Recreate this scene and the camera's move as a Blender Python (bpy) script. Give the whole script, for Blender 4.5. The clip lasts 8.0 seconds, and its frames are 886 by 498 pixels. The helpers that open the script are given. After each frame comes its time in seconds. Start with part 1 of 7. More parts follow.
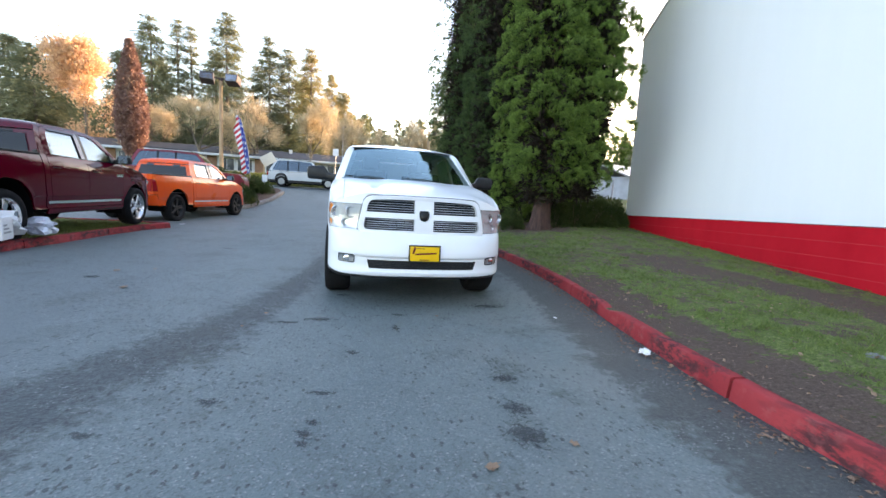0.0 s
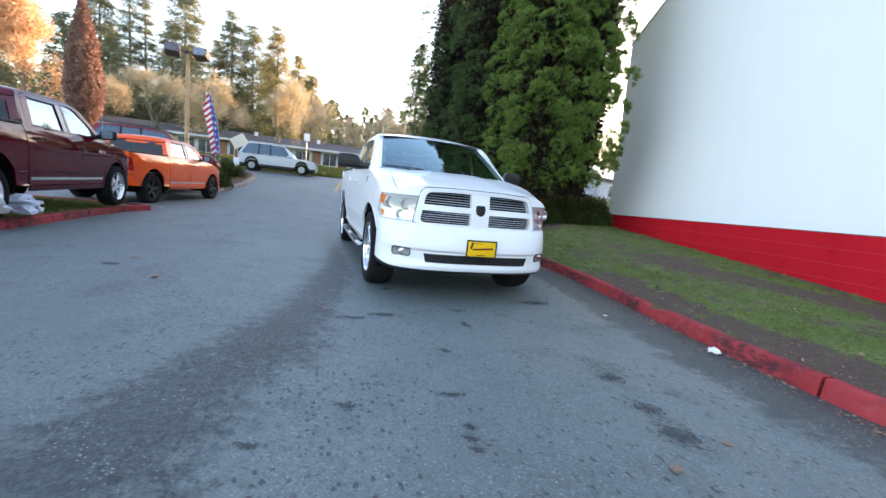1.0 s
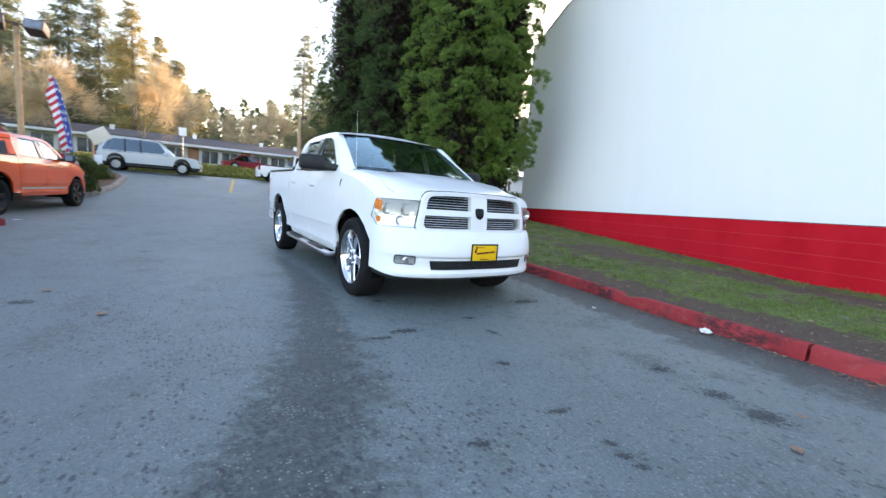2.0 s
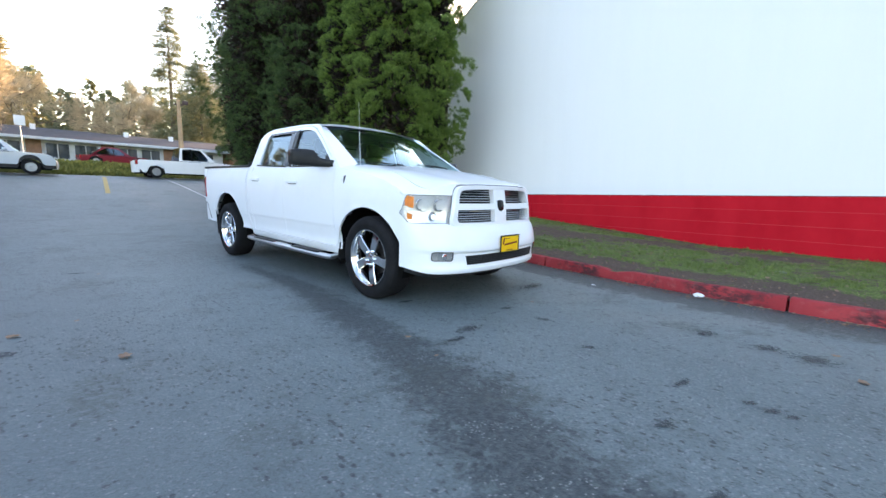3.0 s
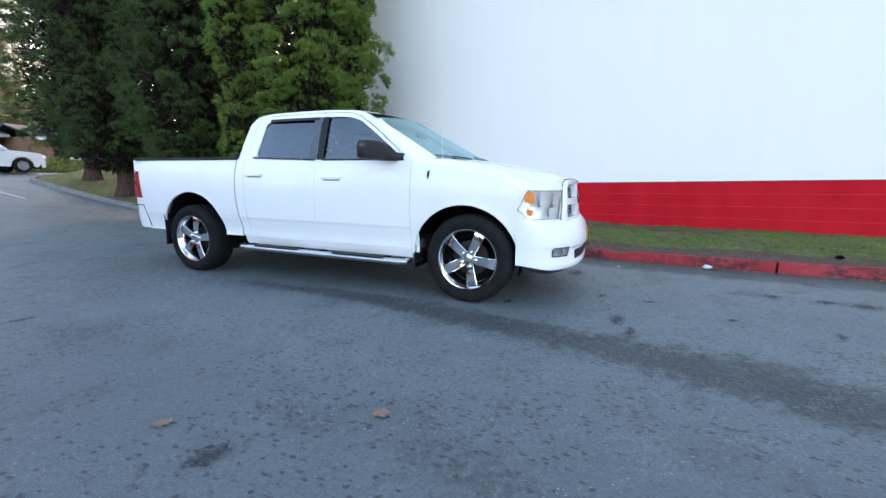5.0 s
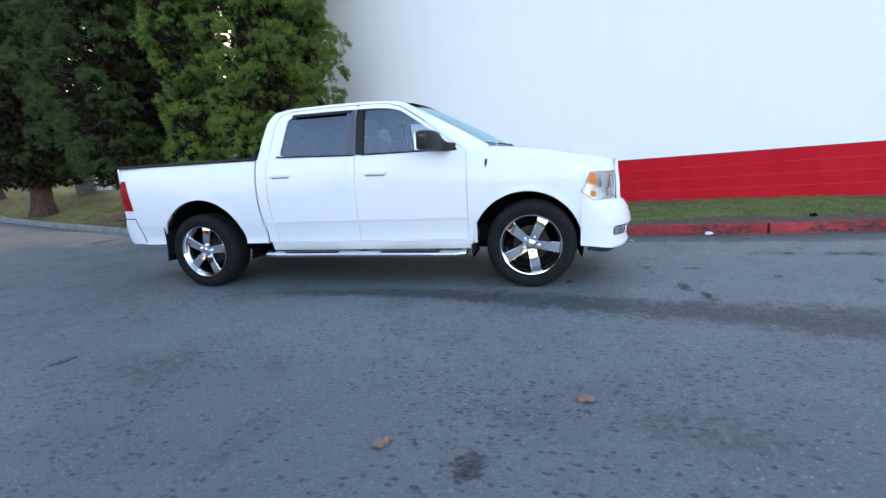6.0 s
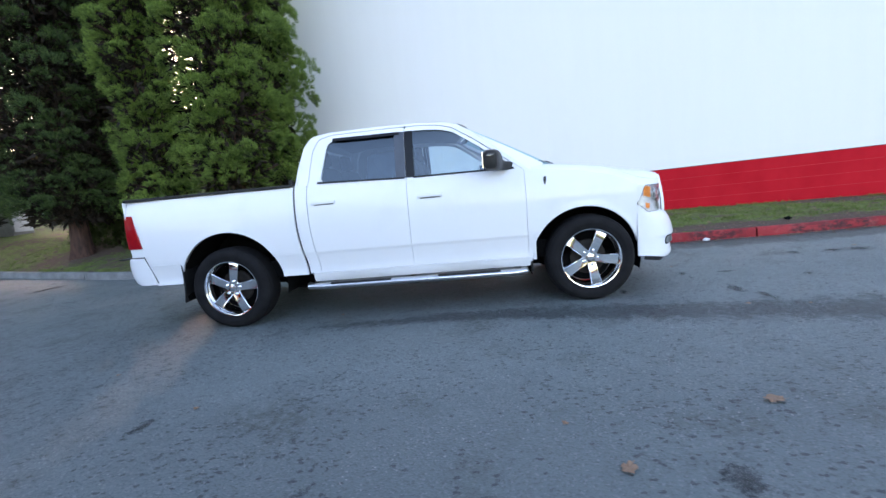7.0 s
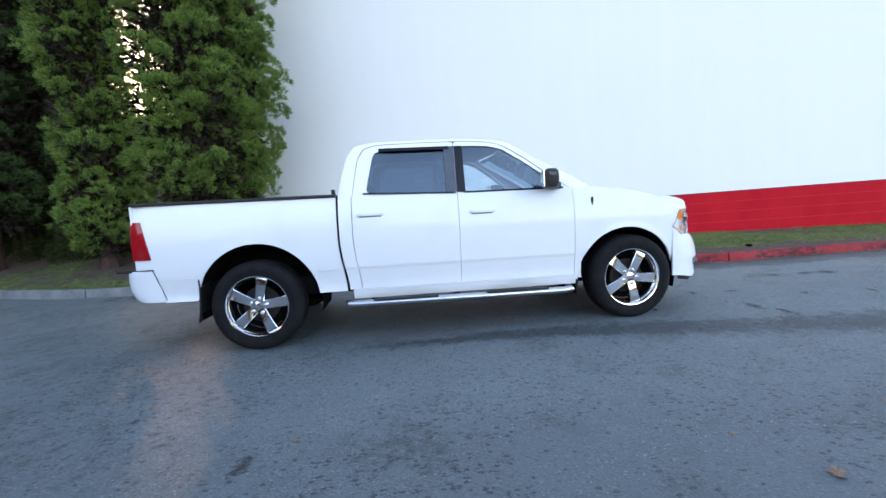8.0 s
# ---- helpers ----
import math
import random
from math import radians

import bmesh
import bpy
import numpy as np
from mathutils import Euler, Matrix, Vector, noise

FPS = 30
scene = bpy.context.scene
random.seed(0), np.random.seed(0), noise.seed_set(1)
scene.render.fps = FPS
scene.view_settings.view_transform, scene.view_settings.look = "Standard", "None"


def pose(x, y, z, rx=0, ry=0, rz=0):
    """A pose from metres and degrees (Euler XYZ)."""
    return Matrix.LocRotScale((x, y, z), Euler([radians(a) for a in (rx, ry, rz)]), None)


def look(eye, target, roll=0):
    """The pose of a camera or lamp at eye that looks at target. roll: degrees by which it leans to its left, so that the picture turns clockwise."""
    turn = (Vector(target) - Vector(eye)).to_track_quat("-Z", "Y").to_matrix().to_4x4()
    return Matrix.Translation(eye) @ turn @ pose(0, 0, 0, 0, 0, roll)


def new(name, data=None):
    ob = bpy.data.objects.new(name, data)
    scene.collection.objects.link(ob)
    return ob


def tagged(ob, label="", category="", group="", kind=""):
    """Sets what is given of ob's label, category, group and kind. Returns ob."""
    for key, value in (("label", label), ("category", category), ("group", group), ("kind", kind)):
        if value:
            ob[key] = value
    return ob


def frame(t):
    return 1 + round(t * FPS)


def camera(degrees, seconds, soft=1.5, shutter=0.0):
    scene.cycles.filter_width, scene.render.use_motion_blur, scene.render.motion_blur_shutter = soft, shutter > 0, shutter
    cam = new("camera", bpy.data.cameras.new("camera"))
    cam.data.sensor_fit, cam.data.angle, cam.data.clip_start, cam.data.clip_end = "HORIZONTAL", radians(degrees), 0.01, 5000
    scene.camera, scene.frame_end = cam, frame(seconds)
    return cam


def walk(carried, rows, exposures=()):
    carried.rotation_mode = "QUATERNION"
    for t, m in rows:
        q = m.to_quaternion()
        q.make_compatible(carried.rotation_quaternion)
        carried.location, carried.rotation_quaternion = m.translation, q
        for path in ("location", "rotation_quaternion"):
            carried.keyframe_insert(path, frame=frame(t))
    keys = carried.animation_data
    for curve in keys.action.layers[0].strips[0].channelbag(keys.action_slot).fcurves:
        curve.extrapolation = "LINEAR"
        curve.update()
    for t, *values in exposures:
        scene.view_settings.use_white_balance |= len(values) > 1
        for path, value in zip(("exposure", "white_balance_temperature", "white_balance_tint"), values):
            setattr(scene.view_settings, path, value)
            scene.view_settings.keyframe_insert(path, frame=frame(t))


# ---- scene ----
cam = camera(94.4, 8.0, soft=1.5, shutter=0.2)
PATH = [
    (0, (-0.755, -4.986, 1.171), (-0.3, -3.055, 0.917), 3.5),
    (0.5, (-1.176, -4.827, 1.136), (-0.682, -2.918, 0.803), 4.0),
    (1, (-1.645, -4.672, 1.12), (-1.009, -2.797, 0.841), 5.9),
    (1.5, (-2.088, -4.391, 1.104), (-1.186, -2.63, 0.811), 4.4),
    (2, (-2.508, -4.066, 1.101), (-1.415, -2.41, 0.848), 4.4),
    (2.2, (-2.717, -3.904, 1.107), (-1.477, -2.358, 0.837), 3.7),
    (3.3, (-3.641, -2.985, 1.112), (-2.127, -1.709, 0.832), 1.7),
    (3.5, (-3.78, -2.808, 1.126), (-2.21, -1.599, 0.853), 1.8),
    (4, (-4.05, -2.265, 1.125), (-2.387, -1.193, 0.834), 1.0),
    (4.5, (-4.331, -1.733, 1.116), (-2.548, -0.882, 0.802), 0.8),
    (4.7, (-4.392, -1.502, 1.125), (-2.591, -0.696, 0.798), 0.5),
    (5.8, (-4.756, -0.282, 1.124), (-2.841, 0.19, 0.794), -0.3),
    (6, (-4.789, -0.042, 1.117), (-2.874, 0.399, 0.745), -3.0),
    (6.5, (-4.84, 0.519, 1.142), (-2.893, 0.842, 0.815), -5.0),
    (7, (-4.878, 1.084, 1.163), (-2.904, 1.24, 0.882), -5.2),
    (7.5, (-4.82, 1.636, 1.165), (-2.837, 1.673, 0.91), -4.4),
    (8, (-4.784, 2.187, 1.164), (-2.801, 2.012, 0.972), -3.0),
]
walk(cam, [(t, look(eye, target, roll)) for t, eye, target, roll in PATH], [(0.0, 3.12, 7550, 24.0), (1.0, 3.10, 7350, 24.0), (4.0, 3.06, 7300, 24.0), (6.0, 2.96, 7150, 28.5), (8.0, 3.0, 7150, 28.5)])
# ---------------------------------------------------------------- light
SUN_AZ, SUN_EL = 60.5, 9.0          # degrees from +y towards +x, and above the horizon
world = bpy.data.worlds.new("sky")
scene.world = world
world.use_nodes = True
wn = world.node_tree
wn.nodes.clear()
sky = wn.nodes.new("ShaderNodeTexSky")
sky.sky_type = "NISHITA"
sky.sun_disc = False
sky.sun_elevation = radians(SUN_EL)
sky.sun_rotation = radians(SUN_AZ)
sky.air_density, sky.dust_density, sky.ozone_density = 1.0, 1.6, 1.6
back = wn.nodes.new("ShaderNodeBackground")
back.inputs["Strength"].default_value = 0.15
wout = wn.nodes.new("ShaderNodeOutputWorld")
wn.links.new(sky.outputs[0], back.inputs["Color"])
wn.links.new(back.outputs[0], wout.inputs["Surface"])

sun_way = Vector((math.sin(radians(SUN_AZ)) * math.cos(radians(SUN_EL)), math.cos(radians(SUN_AZ)) * math.cos(radians(SUN_EL)), math.sin(radians(SUN_EL))))
sun_data = bpy.data.lights.new("sun", "SUN")
sun_data.energy, sun_data.angle, sun_data.color = 2.1, radians(0.9), (1.0, 0.72, 0.45)
sun = new("sun", sun_data)
sun.matrix_world = look(sun_way * 50, (0, 0, 0))


# ---------------------------------------------------------------- materials
class Nodes:
    """A small wrapper that writes node graphs shortly."""

    def __init__(self, name):
        self.m = bpy.data.materials.new(name)
        self.m.use_nodes = True
        self.t = self.m.node_tree
        self.b = self.t.nodes["Principled BSDF"]

    def node(self, kind, operation="", blend_type="", attribute_name=""):
        n = self.t.nodes.new(kind)
        if operation:
            n.operation = operation
        if blend_type:
            n.data_type, n.blend_type = "RGBA", blend_type
        if attribute_name:
            n.attribute_name = attribute_name
        return n

    def link(self, a, b):
        self.t.links.new(a, b)

    def coords(self, kind="Object"):
        return self.node("ShaderNodeTexCoord").outputs[kind]

    def noise(self, vec, scale, detail=4.0, rough=0.55, stretch=None):
        if stretch:
            mp = self.node("ShaderNodeMapping")
            mp.inputs["Scale"].default_value = stretch
            self.link(vec, mp.inputs[0])
            vec = mp.outputs[0]
        n = self.node("ShaderNodeTexNoise")
        n.inputs["Scale"].default_value, n.inputs["Detail"].default_value, n.inputs["Roughness"].default_value = scale, detail, rough
        self.link(vec, n.inputs["Vector"])
        return n.outputs["Fac"]

    def ramp(self, fac, stops):
        r = self.node("ShaderNodeValToRGB")
        el = r.color_ramp.elements
        while len(el) < len(stops):
            el.new(0.5)
        for e, (pos, col) in zip(el, stops):
            e.position = pos
            e.color = (*col, 1) if len(col) == 3 else (col[0], col[0], col[0], 1)
        self.link(fac, r.inputs[0])
        return r.outputs["Color"]

    def mix(self, fac, a, b, mode="MIX"):
        x = self.node("ShaderNodeMix", blend_type=mode)
        for sock, v in ((x.inputs[0], fac), (x.inputs[6], a), (x.inputs[7], b)):
            if isinstance(v, (int, float)):
                sock.default_value = v
            elif isinstance(v, tuple):
                sock.default_value = (*v, 1)
            else:
                self.link(v, sock)
        return x.outputs[2]

    def math(self, op, a, b=None, c=None):
        x = self.node("ShaderNodeMath", operation=op)
        for sock, v in zip(x.inputs, (a, b, c)):
            if v is None:
                continue
            if isinstance(v, (int, float)):
                sock.default_value = v
            else:
                self.link(v, sock)
        return x.outputs[0]

    def bump(self, height, strength, distance=0.01):
        b = self.node("ShaderNodeBump")
        b.inputs["Strength"].default_value, b.inputs["Distance"].default_value = strength, distance
        self.link(height, b.inputs["Height"])
        self.link(b.outputs[0], self.b.inputs["Normal"])

    def set(self, **values):
        for key, value in values.items():
            sock = self.b.inputs[key.replace("_", " ")]
            if isinstance(value, (int, float)):
                sock.default_value = value
            elif isinstance(value, tuple):
                sock.default_value = (*value, 1) if len(value) == 3 else value
            else:
                self.link(value, sock)
        return self


def plain(name, col, rough=0.5, metal=0.0, vary=0.12, scale=6.0, bump=0.0, bump_scale=60.0, coat=0.0, spec=0.25):
    """A material with two scales of variation in colour and roughness."""
    n = Nodes(name)
    c = n.coords()
    big, fine = n.noise(c, scale), n.noise(c, scale * 9, 6)
    f = n.math("ADD", n.math("MULTIPLY", big, 0.65), n.math("MULTIPLY", fine, 0.35))
    lo, hi = tuple(v * (1 - vary) for v in col), tuple(min(1, v * (1 + vary)) for v in col)
    n.set(Base_Color=n.ramp(f, [(0.3, lo), (0.7, hi)]), Metallic=metal, Specular_IOR_Level=spec)
    n.set(Roughness=n.math("MULTIPLY_ADD", fine, 0.16, max(0.02, rough - 0.08)))
    if coat:
        n.set(Coat_Weight=coat, Coat_Roughness=0.04)
    if bump:
        n.bump(n.noise(c, bump_scale, 6), bump, 0.004)
    return n.m


def car_paint(name, col, rough=0.35, coat=0.9, spec=0.15):
    """Enamel under a clear coat, with road dust low down its own grime noise."""
    n = Nodes(name)
    c = n.coords()
    dust = n.noise(c, 2.2, 6)
    fine = n.noise(c, 90, 3)
    dirty = tuple(v * 0.88 + 0.004 for v in col)
    n.set(Base_Color=n.mix(n.ramp(dust, [(0.52, (0.0,)), (0.8, (0.5,))]), col, dirty))
    n.set(Roughness=n.math("MULTIPLY_ADD", dust, 0.15, rough - 0.07), Coat_Weight=coat, Coat_Roughness=0.03, Coat_IOR=1.45, Specular_IOR_Level=spec)
    n.bump(fine, 0.02, 0.001)
    return n.m


def glass_mat(name, tint=(0.6, 0.66, 0.68), rough=0.0, gloss=1.6, least=0.03, sheen=(1.0, 1.0, 1.0)):
    """A thin tinted pane: a gloss over a clear tint, by the angle."""
    n = Nodes(name)
    t = n.node("ShaderNodeBsdfTransparent")
    t.inputs[0].default_value = (*tint, 1)
    g = n.node("ShaderNodeBsdfGlossy")
    g.inputs["Roughness"].default_value = 0.015 + rough
    g.inputs[0].default_value = (*sheen, 1)
    f = n.node("ShaderNodeFresnel")
    f.inputs["IOR"].default_value = 1.6
    mx = n.node("ShaderNodeMixShader")
    n.link(n.math("MINIMUM", n.math("MULTIPLY_ADD", f.outputs[0], gloss, least), 1.0), mx.inputs[0])
    n.link(t.outputs[0], mx.inputs[1])
    n.link(g.outputs[0], mx.inputs[2])
    n.link(mx.outputs[0], n.t.nodes["Material Output"].inputs["Surface"])
    return n.m


def asphalt_mat():
    """Worn grey asphalt: proud stone chips, pits, a dark ravelled track, mossy blotches, a coarse damp gutter."""
    n = Nodes("worn_asphalt")
    c = n.coords()
    sep = n.node("ShaderNodeSeparateXYZ")
    n.link(c, sep.inputs[0])
    x, y = sep.outputs[0], sep.outputs[1]
    big, mid, fine = n.noise(c, 0.35, 5), n.noise(c, 2.6, 6, 0.65), n.noise(c, 70, 4, 0.7)
    rag = n.noise(c, 7.5, 9, 0.78)

    def cells(scale, stretch=(1.0, 1.0, 1.0)):
        """Stones of one size: how far a spot lies from its stone's middle, and three random numbers of the stone."""
        mp = n.node("ShaderNodeMapping")
        mp.inputs["Scale"].default_value = stretch
        n.link(c, mp.inputs[0])
        v = n.node("ShaderNodeTexVoronoi")
        v.inputs["Scale"].default_value = scale
        n.link(mp.outputs[0], v.inputs["Vector"])
        col = n.node("ShaderNodeSeparateColor")
        n.link(v.outputs["Color"], col.inputs[0])
        return v.outputs["Distance"], col.outputs

    chipd, chip = cells(110)
    stoned, stone = cells(64)
    pitd, pit = cells(27, (1.30, 0.80, 1.0))
    base = n.ramp(n.math("ADD", n.math("MULTIPLY", big, 0.5), n.math("MULTIPLY", mid, 0.5)), [(0.3, (0.112, 0.144, 0.142)), (0.7, (0.164, 0.204, 0.198))])
    base = n.mix(n.math("MULTIPLY", n.ramp(chip[1], [(0.66, (0.0,)), (0.92, (1.0,))]), 0.50), base, (0.050, 0.056, 0.060))
    base = n.mix(n.math("MULTIPLY", n.ramp(chip[0], [(0.84, (0.0,)), (0.98, (1.0,))]), 0.40), base, (0.34, 0.35, 0.35))
    base = n.mix(n.math("MULTIPLY", n.ramp(fine, [(0.35, (1.0,)), (0.6, (0.0,))]), 0.25), base, (0.05, 0.055, 0.060))
    # lens vignetting put into the colour: the lane away from the kerb darkened, with a ragged edge
    wob = n.math("MULTIPLY", n.math("SUBTRACT", mid, 0.5), 0.55)
    old = n.math("MULTIPLY", n.ramp(n.math("MULTIPLY_ADD", n.math("ADD", x, n.math("MULTIPLY", wob, 1.2)), -0.2, 0.0), [(0.44, (0.0,)), (0.62, (1.0,))]), n.ramp(n.math("MULTIPLY_ADD", n.math("ADD", y, wob), 0.1, 0.5), [(0.70, (1.0,)), (0.85, (0.0,))]))
    base = n.mix(n.math("MULTIPLY", old, 0.38), base, (0.072, 0.088, 0.092))
    # pale, earthy wear between the tracks and the gutter
    warm = n.math("MULTIPLY", n.ramp(n.math("MULTIPLY_ADD", x, 0.2, 0.5), [(0.40, (0.0,)), (0.62, (1.0,))]), n.ramp(n.noise(c, 0.9, 5, 0.6), [(0.36, (0.0,)), (0.62, (1.0,))]))
    base = n.mix(n.math("MULTIPLY", warm, 0.42), base, (0.215, 0.218, 0.198))
    # the dark track that swings past the truck, wider towards the near end
    dy = n.math("MINIMUM", n.math("SUBTRACT", y, 2.0), 0.0)
    line = n.math("MULTIPLY_ADD", n.math("MULTIPLY", dy, dy), -0.043, -1.20)
    wide = n.math("MAXIMUM", n.math("MULTIPLY_ADD", dy, -0.052, 0.10), 0.10)
    off = n.math("DIVIDE", n.math("ABSOLUTE", n.math("ADD", n.math("SUBTRACT", x, line), n.math("MULTIPLY", wob, 0.55))), wide)
    along = n.ramp(n.math("MULTIPLY_ADD", y, 0.05, 0.5), [(0.25, (1.0,)), (0.58, (1.0,)), (0.66, (0.0,))])
    near = n.math("MULTIPLY", n.math("SUBTRACT", 1.35, off), along)
    band = n.ramp(n.math("ADD", near, n.math("MULTIPLY", n.math("SUBTRACT", rag, 0.5), 4.4)), [(0.10, (0.0,)), (0.80, (1.0,))])
    band = n.math("MULTIPLY", band, n.ramp(n.math("MULTIPLY_ADD", near, 0.5, 0.5), [(0.12, (0.0,)), (0.36, (1.0,))]))
    gritty = n.ramp(n.noise(c, 34, 6, 0.8), [(0.42, (1.0,)), (0.62, (0.50,))])
    base = n.mix(n.math("MULTIPLY", n.math("MULTIPLY", band, gritty), 0.90), base, (0.022, 0.029, 0.031))
    # ravelled pits: small, sharp and dark, in drifts, thickest beside the track
    drift = n.math("ADD", n.noise(c, 0.8, 4, 0.6), n.math("MULTIPLY", n.ramp(off, [(0.6, (1.0,)), (2.6, (0.0,))]), 0.16))
    pitty = n.math("MULTIPLY", n.ramp(n.math("ADD", pitd, n.math("MULTIPLY", n.math("SUBTRACT", n.noise(c, 38, 5, 0.75), 0.5), 1.9)), [(0.27, (1.0,)), (0.33, (0.0,))]), n.ramp(n.math("ADD", pit[0], n.math("MULTIPLY", n.math("SUBTRACT", drift, 0.5), 1.8)), [(0.67, (0.0,)), (0.73, (1.0,))]))
    scar = n.math("MULTIPLY", n.ramp(n.noise(c, 13, 7, 0.74, (1.4, 0.9, 1)), [(0.59, (0.0,)), (0.63, (1.0,))]), n.ramp(drift, [(0.42, (0.25,)), (0.60, (1.0,))]))
    hollow = n.math("MAXIMUM", pitty, scar)
    base = n.mix(n.math("MULTIPLY", hollow, 0.74), base, (0.026, 0.030, 0.032))
    # damp, mossy blotches
    moss = n.math("MULTIPLY", n.ramp(n.noise(c, 1.5, 4, 0.55), [(0.55, (0.0,)), (0.66, (1.0,))]), n.ramp(n.noise(c, 22, 6, 0.75), [(0.42, (0.0,)), (0.56, (1.0,))]))
    base = n.mix(n.math("MULTIPLY", moss, 0.60), base, (0.046, 0.055, 0.046))
    # the coarse, damp strip along the gutter
    gut = n.node("ShaderNodeAttribute", attribute_name="gutter").outputs["Fac"]
    gut = n.ramp(n.math("ADD", gut, n.math("ADD", n.math("MULTIPLY", n.math("SUBTRACT", mid, 0.5), 1.0), n.math("MULTIPLY", n.math("SUBTRACT", rag, 0.5), 2.2))), [(0.38, (0.0,)), (0.68, (1.0,))])
    base = n.mix(n.math("MULTIPLY", gut, 0.90), base, n.ramp(n.noise(c, 60, 6, 0.78), [(0.36, (0.020, 0.023, 0.022)), (0.58, (0.066, 0.072, 0.068)), (0.70, (0.20, 0.21, 0.20))]))
    # pale stones worn bare, thicker in the track and the gutter
    bare = n.math("MULTIPLY", n.ramp(n.math("ADD", stoned, n.math("MULTIPLY", n.math("SUBTRACT", fine, 0.5), 0.8)), [(0.22, (1.0,)), (0.34, (0.0,))]), n.ramp(n.math("ADD", stone[2], n.math("MULTIPLY", n.math("ADD", band, gut), 0.09)), [(0.90, (0.0,)), (0.96, (1.0,))]))
    base = n.mix(n.math("MULTIPLY", bare, 0.52), base, (0.38, 0.38, 0.37))
    n.set(Base_Color=base, Roughness=n.math("MULTIPLY_ADD", fine, 0.25, 0.46), Specular_IOR_Level=0.42)
    h = n.math("ADD", n.math("MULTIPLY", chipd, 0.6), n.math("MULTIPLY", fine, 0.6))
    h = n.math("ADD", n.math("SUBTRACT", h, n.math("MULTIPLY", n.math("ADD", band, hollow), 0.6)), n.math("MULTIPLY", bare, 0.5))
    n.bump(h, 0.65, 0.006)
    return n.m


def lawn_mat(name="lawn_ground"):
    """Thin winter grass over bare brown soil, by the soil mask on the sheet."""
    n = Nodes(name)
    c = n.coords()
    soil = n.node("ShaderNodeAttribute", attribute_name="soil").outputs["Fac"]
    fine, mid = n.noise(c, 45, 6, 0.7), n.noise(c, 7, 5, 0.6)
    s = n.math("ADD", n.math("MULTIPLY", soil, 0.8), n.math("MULTIPLY", n.math("SUBTRACT", mid, 0.5), 2.7))
    s = n.math("ADD", s, n.math("MULTIPLY", n.math("SUBTRACT", fine, 0.5), 2.0))
    grass = n.ramp(fine, [(0.34, (0.040, 0.055, 0.017)), (0.52, (0.130, 0.172, 0.050)), (0.68, (0.290, 0.300, 0.125))])
    crumb = n.noise(c, 130, 4, 0.8)
    dirt = n.ramp(n.math("ADD", n.math("MULTIPLY", fine, 0.5), n.math("MULTIPLY", crumb, 0.5)), [(0.34, (0.040, 0.027, 0.021)), (0.55, (0.135, 0.093, 0.073)), (0.70, (0.32, 0.235, 0.185))])
    n.set(Base_Color=n.mix(n.ramp(s, [(0.24, (0.0,)), (0.42, (1.0,))]), grass, dirt), Roughness=0.95, Specular_IOR_Level=0.08)
    n.bump(n.math("ADD", fine, mid), 0.8, 0.02)
    return n.m


def foliage(name, dark, light, through_light=0.25, tip_light=0.0):
    """Leaves and needle tufts: colour by clump, a little light through them."""
    n = Nodes(name)
    g = n.node("ShaderNodeNewGeometry").outputs["Random Per Island"]
    c = n.coords()
    f = n.math("ADD", n.math("MULTIPLY", g, 0.40), n.math("MULTIPLY", n.noise(c, 2.2, 4, 0.6), 0.75))
    # lightens each blade towards its tip: crown depth shading put into the colour
    if tip_light:
        f = n.math("ADD", f, n.math("MULTIPLY_ADD", n.node("ShaderNodeAttribute", attribute_name="tip_light").outputs["Fac"], tip_light, -0.5 * tip_light))
    col = n.ramp(f, [(0.25, dark), (0.85, light)])
    n.set(Base_Color=col, Roughness=0.7, Specular_IOR_Level=0.25)
    t = n.node("ShaderNodeBsdfTranslucent")
    n.link(col, t.inputs[0])
    mx = n.node("ShaderNodeMixShader")
    mx.inputs[0].default_value = through_light
    n.link(n.b.outputs[0], mx.inputs[1])
    n.link(t.outputs[0], mx.inputs[2])
    n.link(mx.outputs[0], n.t.nodes["Material Output"].inputs["Surface"])
    return n.m


def bark_mat(name, lo, hi):
    n = Nodes(name)
    c = n.coords()
    f = n.noise(c, 7, 6, 0.65, (2.2, 2.2, 0.35))
    n.set(Base_Color=n.ramp(f, [(0.3, lo), (0.7, hi)]), Roughness=0.9)
    n.bump(f, 1.0, 0.03)
    return n.m


